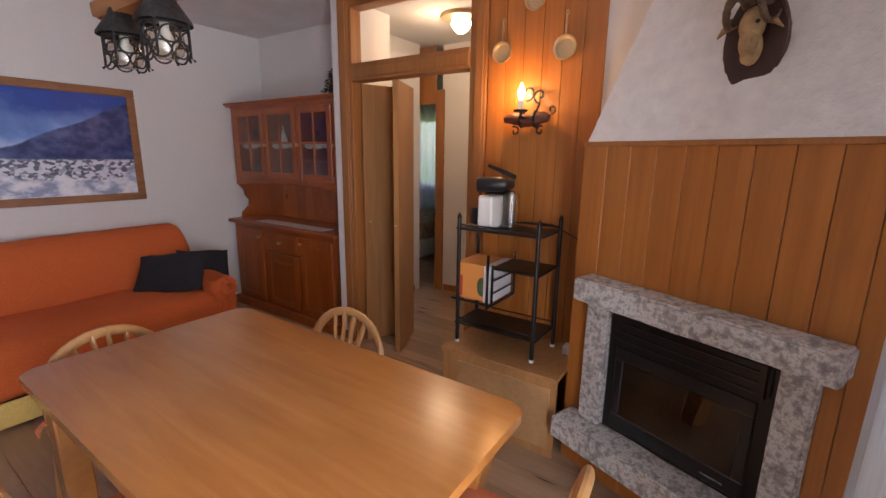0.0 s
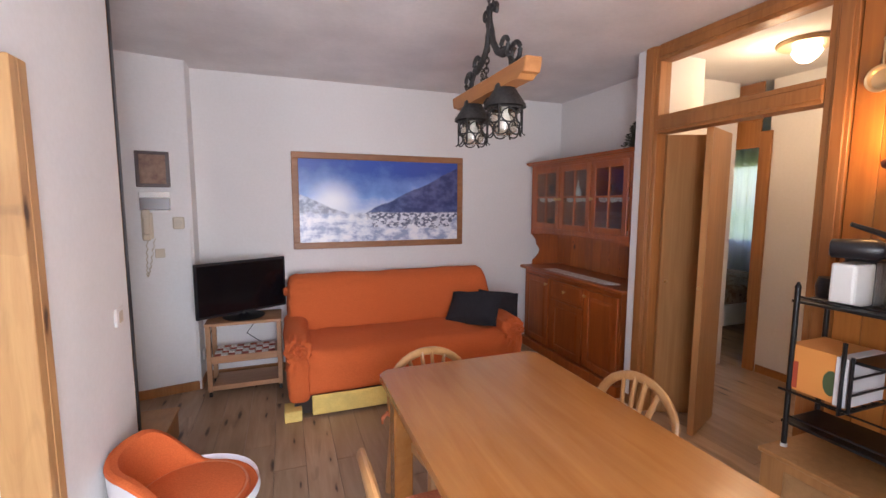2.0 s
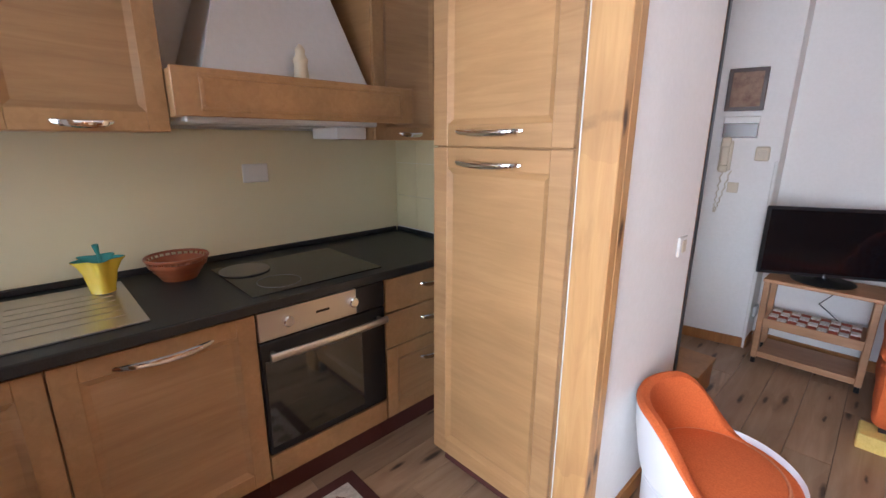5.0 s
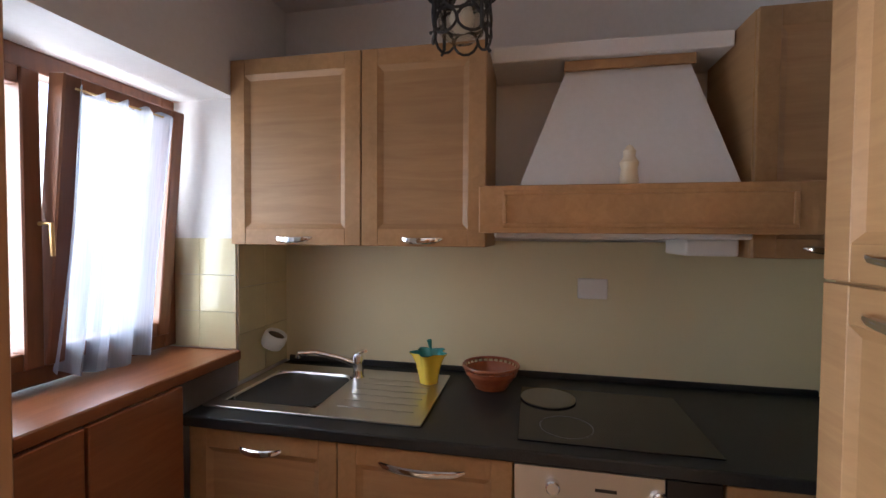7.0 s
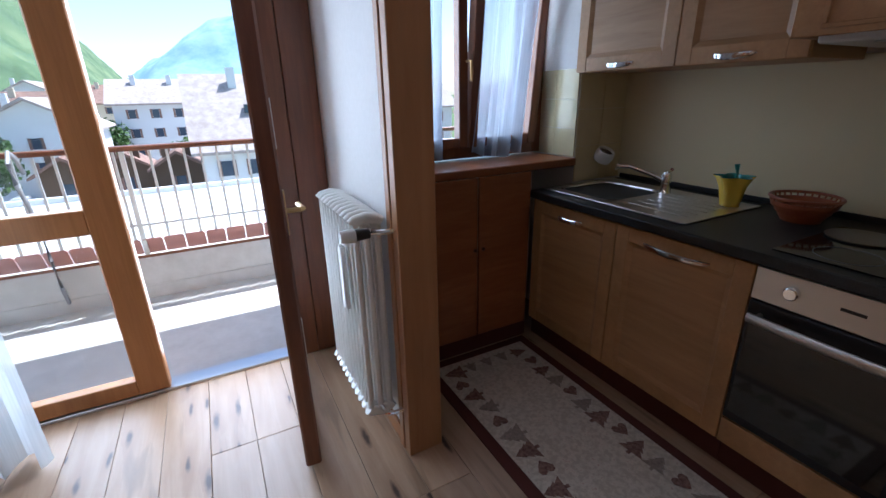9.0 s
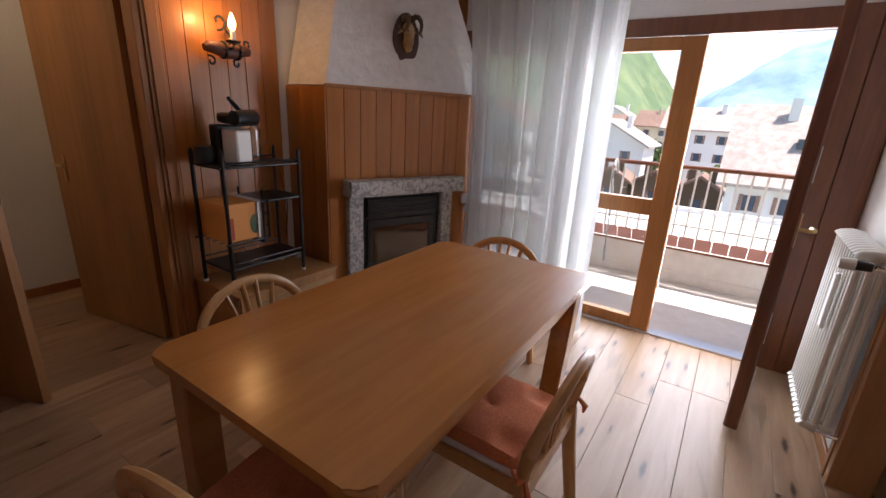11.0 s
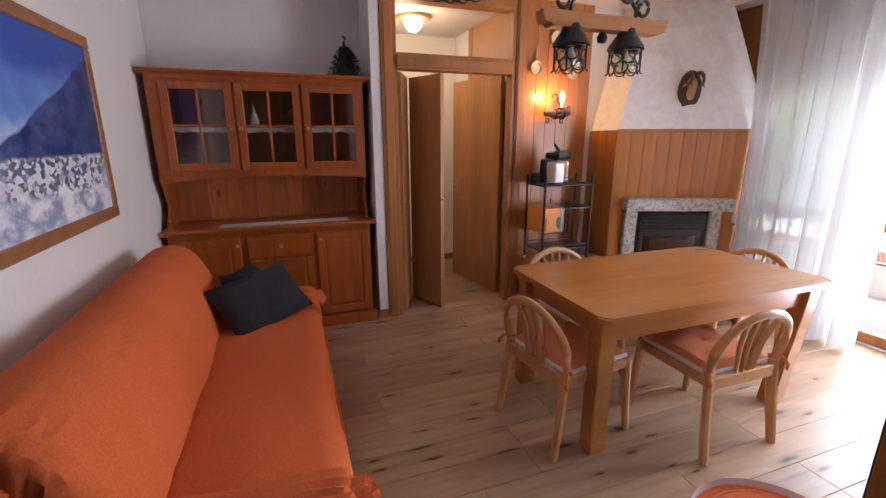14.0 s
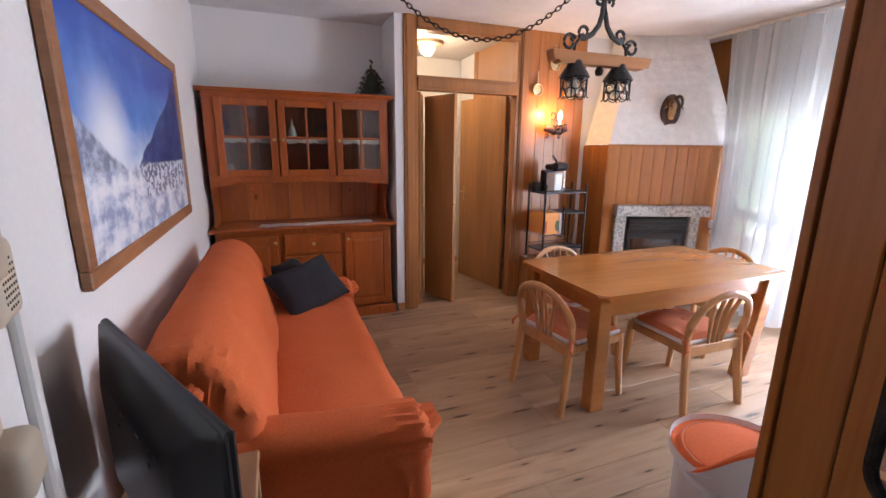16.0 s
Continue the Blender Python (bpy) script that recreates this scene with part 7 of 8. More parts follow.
for A, B in zip(rows_[:5], rows_[1:5]):
    for j in range(NA):
        bm.faces.new((A[j], A[(j + 1) % NA], B[(j + 1) % NA], B[j]))
bm.faces.new(rows_[0])
part("body", bm, CERAMY, pot, "", True)
bm = bmesh.new()
inn = []
for z, r, w in [(0.131, 0.071, 0.2), (0.128, 0.062, 0.2), (0.11, 0.052, 0.14), (0.06, 0.04, 0.05)]:
    inn.append([bm.verts.new((-4.61 + r * (1 + w * math.cos(5 * a)) * math.cos(a), -3.66 + r * (1 + w * math.cos(5 * a)) * math.sin(a), 0.909 + z)) for a in [2 * math.pi * k / NA for k in range(NA)]])
for A, B in zip(inn, inn[1:]):
    for j in range(NA):
        bm.faces.new((A[j], A[(j + 1) % NA], B[(j + 1) % NA], B[j]))
bm.faces.new(inn[-1])
part("glazed_inside", bm, TEAL, pot, "teal glazed inside", True)
bm = bmesh.new()
tube(bm, [(-4.61, -3.65, 1.0), (-4.615, -3.655, 1.05), (-4.61, -3.66, 1.09)], [0.006, 0.005, 0.011], 8)
part("brush", bm, TEAL, pot, "dark teal washing-up brush handle", True)
bw2 = thing("clay_bowl", -4.62, -3.40, 0.9, "ribbed glazed terracotta bowl on the worktop", "bowl")
bm = bmesh.new()
lathe(bm, [(0, 0.0), (0.075, 0.0), (0.08, 0.01), (0.088, 0.02), (0.092, 0.032), (0.104, 0.042), (0.108, 0.055), (0.122, 0.066), (0.126, 0.08), (0.126, 0.086), (0.127, 0.09), (0.12, 0.09), (0.11, 0.075), (0.08, 0.02), (0, 0.014)], (-4.62, -3.40, 0.899), 36)
part("body", bm, TERRA, bw2, "", True)
bm = bmesh.new()
for i in range(30):
    a = 2 * math.pi * i / 30
    tube(bm, [(-4.62 + 0.123 * math.cos(a), -3.40 + 0.123 * math.sin(a), 0.985), (-4.62 + 0.131 * math.cos(a), -3.40 + 0.131 * math.sin(a), 1.003)], 0.0045, 5)
tube(bm, [(-4.62 + 0.132 * math.cos(a), -3.40 + 0.132 * math.sin(a), 1.006) for a in [2 * math.pi * i / 36 for i in range(36)]], 0.007, 6, True)
part("pierced_rim", bm, TERRA, bw2, "", True)
for ob in [o for o in scene.objects if o.parent == bw2]:
    ob.data.transform(Matrix.Translation((-0.02, 0.0, 0.0)) @ Matrix.Diagonal((0.87, 0.87, 0.87, 1.0)))
sd = thing("soap_holder", -4.62, -4.42, 1.0, "white ceramic soap dish holder fixed on the tiled wall", "soap dish")
bm = bmesh.new()
lathe(bm, [(0, 0), (0.046, 0.004), (0.054, 0.03), (0.052, 0.06), (0.047, 0.072), (0.041, 0.07), (0.04, 0.04), (0, 0.035)], (0, 0, 0), 20)
bmesh.ops.transform(bm, verts=bm.verts, matrix=Matrix.Translation((-4.62, -4.415, 1.015)) @ Matrix.Rotation(radians(-28), 4, "X"))
part("dish", bm, ENAMEL, sd, "", True)
# dark disc set in the mouth: the holder's shaded opening, done by colour
bm = bmesh.new()
lathe(bm, [(0, 0.052), (0.04, 0.050), (0.04, 0.058), (0, 0.062)], (0, 0, 0), 20)
bmesh.ops.transform(bm, verts=bm.verts, matrix=Matrix.Translation((-4.62, -4.415, 1.015)) @ Matrix.Rotation(radians(-28), 4, "X"))
part("scouring_pad", bm, HORN, sd, "dark brown disc painting the shaded opening of the dish", True)
tagged(one("double_socket", PLASTW, (-4.82, -4.808, -3.04, -2.915, 1.26, 1.35), bev=0.006, seg=2), "white power socket on the cream tiles", "socket")

u = thing("wall_cabinet", -4.6, -3.94, 1.5, "oak wall cabinet with two framed doors over the sink", "kitchen cabinet", "kitchen wall units")
one("carcass", KITW, (-4.82, -4.43, -4.455, -3.405, 1.49, 2.235), parent=u, bev=0.002)
kdoor(u, -4.455, -3.887, 1.49, 2.24, -4.408, 1.52)
kdoor(u, -3.885, -3.405, 1.49, 2.24, -4.408, 1.52)
u = thing("wall_cabinet", -4.6, -2.3, 1.5, "narrow oak wall cabinet beside the cooker hood", "kitchen cabinet", "kitchen wall units")
one("carcass", KITW, (-4.82, -4.43, -2.54, -2.095, 1.465, 2.27), parent=u, bev=0.002)
kdoor(u, -2.54, -2.095, 1.465, 2.27, -4.408, 1.50)
co_ = thing("cabinet_cornice", -4.6, -3.3, 2.27, "white plaster shelf ledge above the wall cabinets", "ledge")
one("ledge", WHITE, (-4.825, -4.56, -3.40, -2.545, 2.21, 2.27), parent=co_, bev=0.004)
hd = thing("cooker_hood", -4.6, -2.93, 1.55, "white tapered cooker hood with oak front rail", "cooker hood")
one("front_rail", KITW, (-4.31, -4.288, -3.415, -2.40, 1.542, 1.70), parent=hd, bev=0.003)
one("rail_moulding", KITW, (-4.288, -4.280, -3.335, -2.475, 1.560, 1.574), (-4.288, -4.280, -3.335, -2.475, 1.668, 1.682), (-4.288, -4.280, -3.335, -3.321, 1.574, 1.668), (-4.288, -4.280, -2.489, -2.475, 1.574, 1.668), parent=hd, bev=0.002)
one("side_rail", KITW, (-4.825, -4.31, -3.402, -3.380, 1.542, 1.70), parent=hd, bev=0.002)
one("side_rail", KITW, (-4.405, -4.31, -2.424, -2.402, 1.542, 1.70), parent=hd, bev=0.002)
one("shelf", KITW, (-4.825, -4.31, -3.38, -2.545, 1.68, 1.694), (-4.404, -4.31, -2.545, -2.424, 1.68, 1.694), parent=hd)
one("extractor", PLASTW, (-4.80, -4.36, -3.37, -2.56, 1.525, 1.56), parent=hd, bev=0.006)
one("light_housing", PLASTW, (-4.70, -4.46, -2.72, -2.555, 1.468, 1.525), parent=hd, bev=0.008, seg=2)
one("filter_grille", STEEL, (-4.74, -4.42, -3.25, -2.80, 1.519, 1.525), parent=hd, bev=0.002)
bm = bmesh.new()
lo = [bm.verts.new(p) for p in [(-4.40, -3.29, 1.695), (-4.40, -2.575, 1.695), (-4.825, -2.575, 1.695), (-4.825, -3.29, 1.695)]]
hi = [bm.verts.new(p) for p in [(-4.62, -3.105, 2.21), (-4.62, -2.68, 2.21), (-4.825, -2.68, 2.21), (-4.825, -3.105, 2.21)]]
for i in range(4):
    bm.faces.new((lo[i], lo[(i + 1) % 4], hi[(i + 1) % 4], hi[i]))
bm.faces.new(lo)
bm.faces.new(hi)
part("chimney", bm, WHITE, hd, "white plastered tapering chimney")
one("top_moulding", KITW, (-4.60, -4.585, -3.125, -2.66, 2.17, 2.208), parent=hd, bev=0.002)
fg = thing("saint_figurine", -4.355, -2.93, 1.695, "small cream ceramic figurine on the hood ledge", "figurine")
bm = bmesh.new()
lathe(bm, [(0, 0), (0.028, 0), (0.03, 0.02), (0.025, 0.06), (0.03, 0.08), (0.018, 0.1), (0.02, 0.118), (0.008, 0.135), (0, 0.14)], (-4.355, -2.93, 1.6955), 18)
part("body", bm, mat("cream_ceramic", (0.72, 0.6, 0.42), 0.4), fg, "", True)

# tall unit, its doors face -y
tu = thing("tall_cabinet", -3.58, -2.36, 0, "tall oak fridge cabinet with two framed doors", "kitchen cabinet", "", 0)
one("carcass", KITW, (-3.884, -3.284, -2.618, -2.095, 0.095, 2.28), parent=tu, bev=0.002)
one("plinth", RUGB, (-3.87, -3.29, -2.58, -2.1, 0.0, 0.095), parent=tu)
one("edge_strip", ENAMEL, (-3.280, -3.268, -2.618, -2.60, 0.0, 2.28), parent=tu, label="pale edge strip beside the cabinet")
for z0, z1, hz in [(0.098, 1.441, 1.39), (1.447, 2.28, 1.50)]:
    d = new("door")
    d.parent = tu
    ROOTS[d] = ROOTS[tu]
    x0, x1, y, rail = -3.884, -3.285, -2.64, 0.075
    one("stile", KITP, (x0, x0 + rail, y, y + 0.02, z0, z1), parent=d, bev=0.002)
    one("stile", KITP, (x1 - rail, x1, y, y + 0.02, z0, z1), parent=d, bev=0.002)
    for za in (z0, z1 - rail):
        one("rail", KITW, (x0 + rail, x1 - rail, y + 0.0005, y + 0.0205, za, za + rail), parent=d, bev=0.002)
    bm = bmesh.new()
    q = 0.022
    O = [(x0 + rail, z0 + rail), (x1 - rail, z0 + rail), (x1 - rail, z1 - rail), (x0 + rail, z1 - rail)]
    I = [(x0 + rail + q, z0 + rail + q), (x1 - rail - q, z0 + rail + q), (x1 - rail - q, z1 - rail - q), (x0 + rail + q, z1 - rail - q)]
    A = [bm.verts.new((p[0], y + 0.001, p[1])) for p in O]
    B = [bm.verts.new((p[0], y + 0.011, p[1])) for p in I]
    C = [bm.verts.new((p[0], y + 0.018, p[1])) for p in O]
    for i in range(4):
        j = (i + 1) % 4
        bm.faces.new((A[i], A[j], B[j], B[i]))
        bm.faces.new((C[i], C[j], A[j], A[i]))
    bm.faces.new(B)
    bm.faces.new(C)
    part("panel", bm, KITW, d)
    bow_handle(d, (1, 0, 0), ((x0 + x1) / 2 - 0.03, y, hz), 0.30, (0, -1, 0))

rg = thing("kitchen_rug", -3.75, -3.7, 0, "cream runner rug with dark border and hearts", "rug", "", 0)
one("border", RUGB, (-4.10, -3.42, -4.42, -2.95, 0.001, 0.009), parent=rg, bev=0.003)


def rug_material():
    m = mat("rug_field", (0.6, 0.52, 0.42), 0.95)
    nt = m.node_tree
    n, _, _ = tex(nt, "ShaderNodeTexNoise", (1, 1, 1), Scale=55, Detail=6.0)
    col = ramp(nt, n.outputs["Fac"], [(0.4, (0.5, 0.44, 0.37)), (0.62, (0.66, 0.6, 0.52)), (0.72, (0.5, 0.38, 0.32))])
    nt.links.new(col, nt.nodes["Principled BSDF"].inputs["Base Color"])
    bump(nt, n.outputs["Fac"], 0.6, 0.004)
    return m


RUGC = rug_material()
RUGD = speckled("rug_motif", [(0.35, (0.12, 0.055, 0.05)), (0.65, (0.32, 0.2, 0.16))], 70, 0.95, 0.5)
RUGG = speckled("rug_motif_grey", [(0.35, (0.24, 0.2, 0.17)), (0.65, (0.38, 0.32, 0.27))], 70, 0.95, 0.5)
one("field", RUGC, (-4.045, -3.475, -4.365, -3.005, 0.009, 0.0105), parent=rg)
rr2 = random.Random(8)


def motif(kind, x, y, s, turn, mtl):
    if kind == "heart":
        ol = [(0, -1), (0.55, -0.45), (0.95, 0.1), (0.85, 0.6), (0.5, 0.75), (0.15, 0.6), (0, 0.35), (-0.15, 0.6), (-0.5, 0.75), (-0.85, 0.6), (-0.95, 0.1), (-0.55, -0.45)]
    else:
        ol = [(-0.12, -0.9), (0.12, -0.9), (0.12, -0.6), (0.9, -0.6), (0.45, -0.1), (0.65, -0.1), (0.3, 0.35), (0.42, 0.35), (0, 1), (-0.42, 0.35), (-0.3, 0.35), (-0.65, -0.1), (-0.45, -0.1), (-0.9, -0.6), (-0.12, -0.6)]
    bm = bmesh.new()
    prism(bm, [(a * s, b * s) for a, b in ol], Matrix.Translation((x, y, 0.0105)) @ Matrix.Rotation(radians(turn), 4, "Z"), 0.0015)
    part("motif", bm, mtl, rg)


for k in range(13):
    y = -4.28 + k * 0.1
    for x, t in ((-3.55, -90), (-3.97, 90)):
        if k % 3 == 1:
            motif("heart", x + rr2.uniform(-0.015, 0.015), y, 0.038, t + 90, RUGD)
        else:
            motif("fir", x + rr2.uniform(-0.02, 0.02), y, rr2.uniform(0.05, 0.068), t + rr2.uniform(-12, 12), RUGG if k % 2 else RUGD)
for x in (-3.86, -3.76, -3.66):
    for y, t in ((-3.08, 180), (-4.29, 0)):
        motif("fir", x, y, 0.045, t, RUGG)

for nm, x0, x1, z0 in [("voile", -4.29, -3.945, 1.05), ("voile", -3.76, -3.52, 1.05)]:
    t = thing("cafe_curtain", (x0 + x1) / 2, -4.70, z0, "white embroidered voile panel on the kitchen window sash", "curtain", "kitchen window curtains")
    bm = drape("", x0, x1, -4.712, z0, 1.99, 4, 0.022, LACEC, "x", 7 if x0 < -4 else 12, 1.2)
    for v in bm.verts:
        w = max(0.0, (1.99 - v.co.z) / 0.9)
        u_ = (v.co.x - (x0 + x1) / 2) / ((x1 - x0) / 2)
        v.co.z += 0.03 * w * (u_ * u_ + 0.25 * math.sin(u_ * 9)) + (0.012 * math.sin(u_ * 14) if w < 0.05 else 0)
        v.co.x = (x0 + x1) / 2 + (v.co.x - (x0 + x1) / 2) * (1 - 0.10 * math.sin(w * 2.6)) + 0.02 * w * w
    part("cloth", bm, LACEC, t, "", True)
    bm = bmesh.new()
    tube(bm, [(x0 - 0.01, -4.715, 1.985), (x1 + 0.01, -4.715, 1.985)], 0.004, 6)
    part("rod", bm, BRASS, t, "", True)
    if x0 < -4:
        t.matrix_basis = TILT @ t.matrix_basis

# ---- balcony and the village below ----
struct("balcony_floor", CONCRETE, (-5.4, 1.5, -6.32, YS - 0.15, -0.15, -0.02), (-5.4, 1.5, YS - 0.15, YS - 0.09, -0.12, -0.005))
struct("balcony_roof", CEIL, (-5.6, 1.7, -6.15, YS - 0.15, H + 0.02, H + 0.2))
pa = struct("balcony_parapet", CONCRETE, (-5.4, 1.5, -6.45, -6.30, -0.02, 0.30), (-5.4, 1.5, -6.33, -6.29, -0.02, 0.08))
bk = thing("balcony_railing", -2.0, -6.2, 0.3, "white bar balcony railing with brown wooden handrail", "railing")
one("handrail", WINW, (-5.4, 1.5, -6.32, -6.24, 1.075, 1.11), parent=bk, bev=0.006)
one("lower_rail", ENAMEL, (-5.4, 1.5, -6.295, -6.265, 0.545, 0.56), parent=bk)
one("flat_band", WINW, (-5.4, 1.5, -6.25, -6.238, 0.315, 0.335), parent=bk)
for i in range(64):
    x = -5.3 + i * 0.105
    one("bar", ENAMEL, (x, x + 0.016, -6.288, -6.272, 0.44 if i % 1 == 0 else 0.5, 1.075), parent=bk)
for i in range(5):
    x = -5.2 + i * 1.55
    one("post", ENAMEL, (x, x + 0.03, -6.30, -6.27, 0.30, 1.075), parent=bk)
pq = thing("planter_edge", -2.0, -6.3, 0.3, "row of flat terracotta tiles standing along the parapet", "planter")
for i in range(46):
    bm = bmesh.new()
    x = -5.0 + i * 0.14
    prism(bm, [(x, 0.0), (x + 0.132, 0.0), (x + 0.132, 0.11), (x + 0.12, 0.122), (x + 0.012, 0.122), (x, 0.11)], Matrix(((1, 0, 0, 0), (0, 0.45, 1, -6.34), (0, 1, 0, 0.325), (0, 0, 0, 1))), 0.018)
    part("edge_tile", bm, BRICKR, pq)
for x in (-1.56, -3.9, 0.6):
    sp_ = thing("railing_stay", x, -6.2, 0.0, "curved grey iron stay bolted to the railing and parapet", "railing stay", "railing stays")
    bm = bmesh.new()
    tube(bm, [(x, -6.27, 0.98), (x, -6.21, 1.08), (x, -6.13, 1.12), (x, -6.07, 1.06), (x, -6.08, 0.94), (x, -6.16, 0.8), (x, -6.21, 0.62), (x, -6.22, 0.4), (x, -6.24, 0.2), (x, -6.285, 0.06)], 0.012, 8, flat=1.6)
    part("strap", bm, IRONP, sp_, "", True)

GZ = -10.5
GRASS = speckled("meadow", [(0.35, (0.07, 0.12, 0.035)), (0.65, (0.14, 0.2, 0.06))], 0.15, 0.95, 0.1)
PAVE = speckled("pale_paving", [(0.35, (0.52, 0.5, 0.47)), (0.65, (0.66, 0.64, 0.6))], 0.6, 0.9, 0.1)
# greens paled so that distance haze sits in the slope's own colour
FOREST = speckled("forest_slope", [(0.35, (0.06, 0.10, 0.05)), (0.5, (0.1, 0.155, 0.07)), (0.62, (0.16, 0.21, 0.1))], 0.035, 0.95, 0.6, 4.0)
# the far mountain's blue is air haze mixed into its base colours
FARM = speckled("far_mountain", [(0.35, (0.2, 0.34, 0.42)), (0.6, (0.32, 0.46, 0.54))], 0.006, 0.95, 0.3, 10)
ROOFG = speckled("weathered_roof", [(0.35, (0.36, 0.3, 0.26)), (0.65, (0.5, 0.43, 0.38))], 1.6, 0.9, 0.3)
ROOFR = speckled("brown_shingle", [(0.35, (0.2, 0.12, 0.09)), (0.65, (0.32, 0.2, 0.15))], 2.0, 0.9, 0.3)
HOUSEW = mat("white_render", (0.7, 0.7, 0.68), 0.9)
HOUSEY = mat("cream_render", (0.6, 0.52, 0.38), 0.9)
HWIN = mat("far_window_glass", (0.06, 0.08, 0.11), 0.15)
LEAFG = speckled("tree_leaves", [(0.35, (0.045, 0.09, 0.02)), (0.65, (0.1, 0.17, 0.04))], 1.2, 0.9, 0.3)
BARK = mat("bark", (0.12, 0.08, 0.05), 0.9)
struct("ground", GRASS, (-3000, 3000, -6000, 600, GZ - 1, GZ))
struct("pavement", PAVE, (-40, 40, -130, -36, GZ, GZ + 0.05))
lr = thing("terrace_roof", -4, -22, -5, "flat pale gravel terrace roof below the balcony", "roof")
one("slab", PAVE, (-16, 10, -34, -9, -4.3, -4.0), parent=lr)
one("parapet", HOUSEW, (-16, 10, -34.4, -34, -4.3, -3.7), parent=lr)
one("wall", HOUSEW, (-16, 10, -34, -9, GZ, -4.3), parent=lr)


def house(x, y, w, d, z0, zw, zr, label, wall=HOUSEW, roof=ROOFG, along="x", nx=3, nz=2, over=0.8):
    t = thing("house", x, y, z0, label, "house")
    one("wall", wall, (x - w / 2, x + w / 2, y - d / 2, y + d / 2, z0, zw), parent=t)
    bm = bmesh.new()
    if along == "x":
        prism(bm, [(y - d / 2 - over, zw - 0.3), (y, zr), (y + d / 2 + over, zw - 0.3), (y, zr - 0.45)][:2] + [(y + d / 2 + over, zw - 0.3), (y + d / 2 + over, zw - 0.55), (y, zr - 0.35), (y - d / 2 - over, zw - 0.55)], Matrix(((0, 0, 1, x - w / 2 - over), (1, 0, 0, 0), (0, 1, 0, 0), (0, 0, 0, 1))), w + 2 * over)
    else:
        prism(bm, [(x - w / 2 - over, zw - 0.3), (x, zr), (x + w / 2 + over, zw - 0.3), (x + w / 2 + over, zw - 0.55), (x, zr - 0.35), (x - w / 2 - over, zw - 0.55)], Matrix(((1, 0, 0, 0), (0, 0, 1, y - d / 2 - over), (0, 1, 0, 0), (0, 0, 0, 1))), d + 2 * over)
    rf = part("roof", bm, roof, t)
    if along == "y":
        bm = bmesh.new()
        prism(bm, [(x - w / 2, zw), (x + w / 2, zw), (x, zr - 0.4)], Matrix(((1, 0, 0, 0), (0, 0, 1, y - d / 2), (0, 1, 0, 0), (0, 0, 0, 1))), d)
        part("gable", bm, wall, t)
    for i in range(2):
        cx = x + (i - 0.5) * w * 0.45
        one("chimney", wall, (cx - 0.35, cx + 0.35, y + 0.8, y + 1.5, zr - 1.4, zr + 0.5), parent=rf)
    sx = w / (nx + 0.5)
    for i in range(nx):
        for j in range(nz):
            wx = x - w / 2 + sx * (i + 0.75)
            wz = zw - 1.2 - j * 2.9
            if wz - 1.3 < z0:
                continue
            wn = one("window", HWIN, (wx - 0.45, wx + 0.45, y + d / 2, y + d / 2 + 0.05, wz - 1.3, wz), parent=t)
            for sx_ in (wx - 0.75, wx + 0.47):
                one("shutter", ROOFR, (sx_, sx_ + 0.28, y + d / 2, y + d / 2 + 0.08, wz - 1.35, wz + 0.05), parent=wn)
    return t


hb_ = house(-8.6, -52, 13, 13, GZ, -2.6, 3.6, "large house with broad weathered tile roof and dormers", HOUSEW, ROOFG, "x", 5, 2)
for dx in (-3.5, 1.5):
    one("skylight", HWIN, (-8.6 + dx, -7.7 + dx, -48.6, -47.8, 0.1, 0.85), parent=hb_)
house(3.6, -92, 11, 10, GZ, 1.2, 4.6, "white three-storey house with grey roof", HOUSEW, ROOFG, "x", 3, 3)
house(15.5, -78, 12, 10, GZ, -1.5, 2.0, "white village house on the slope", HOUSEW, ROOFG, "y", 3, 2)
house(25, -95, 14, 11, GZ, -0.5, 3.0, "cream village house with brown roof", HOUSEY, ROOFR, "x", 4, 2)
house(40, -88, 13, 12, GZ, 1.0, 4.5, "white hillside house with balconies", HOUSEW, ROOFR, "y", 3, 2)
house(13, -130, 16, 12, GZ, 1.2, 4.8, "distant cream house with brown roof", HOUSEY, ROOFR, "x", 4, 2)
house(30, -140, 14, 12, GZ, 2.0, 6.0, "distant white house under the slope", HOUSEW, ROOFG, "y", 3, 2)
house(-7, -135, 18, 12, GZ, 2.0, 5.5, "distant pale house with wide roof", HOUSEW, ROOFG, "x", 5, 2)
house(-30, -70, 14, 12, GZ, 0.0, 4.0, "white house with broad roof beyond the kitchen window", HOUSEW, ROOFG, "x", 4, 2)
house(-46, -60, 13, 12, GZ, -1.0, 3.0, "cream house with brown roof beyond the terrace", HOUSEY, ROOFR, "y", 3, 2)
for x, y in [(0.5, -60), (5.5, -62), (10.5, -61)]:
    house(x, y, 4.6, 4, GZ, GZ + 5.2, GZ + 6.8, "small wooden market hut with shingle roof", BARK, ROOFR, "y", 1, 1, 0.6)
for i, (x, y) in enumerate([(0.5, -44), (3, -44.5), (5.5, -44), (8, -45), (11, -46)]):
    t = thing("parasol", x, y, GZ, "open white parasol on the square" if i != 3 else "open red parasol on the square", "parasol", "parasols on the square")
    bm = bmesh.new()
    lathe(bm, [(0.05, 2.75), (1.3, 2.15), (1.28, 2.1), (0, 2.7)], (x, y, GZ), 8)
    part("canopy", bm, HOUSEW if i != 3 else mat("red_canvas", (0.6, 0.05, 0.04), 0.8), t)
    bm = bmesh.new()
    tube(bm, [(x, y, GZ), (x, y, GZ + 2.7)], 0.04, 6)
    part("pole", bm, STEEL, t)
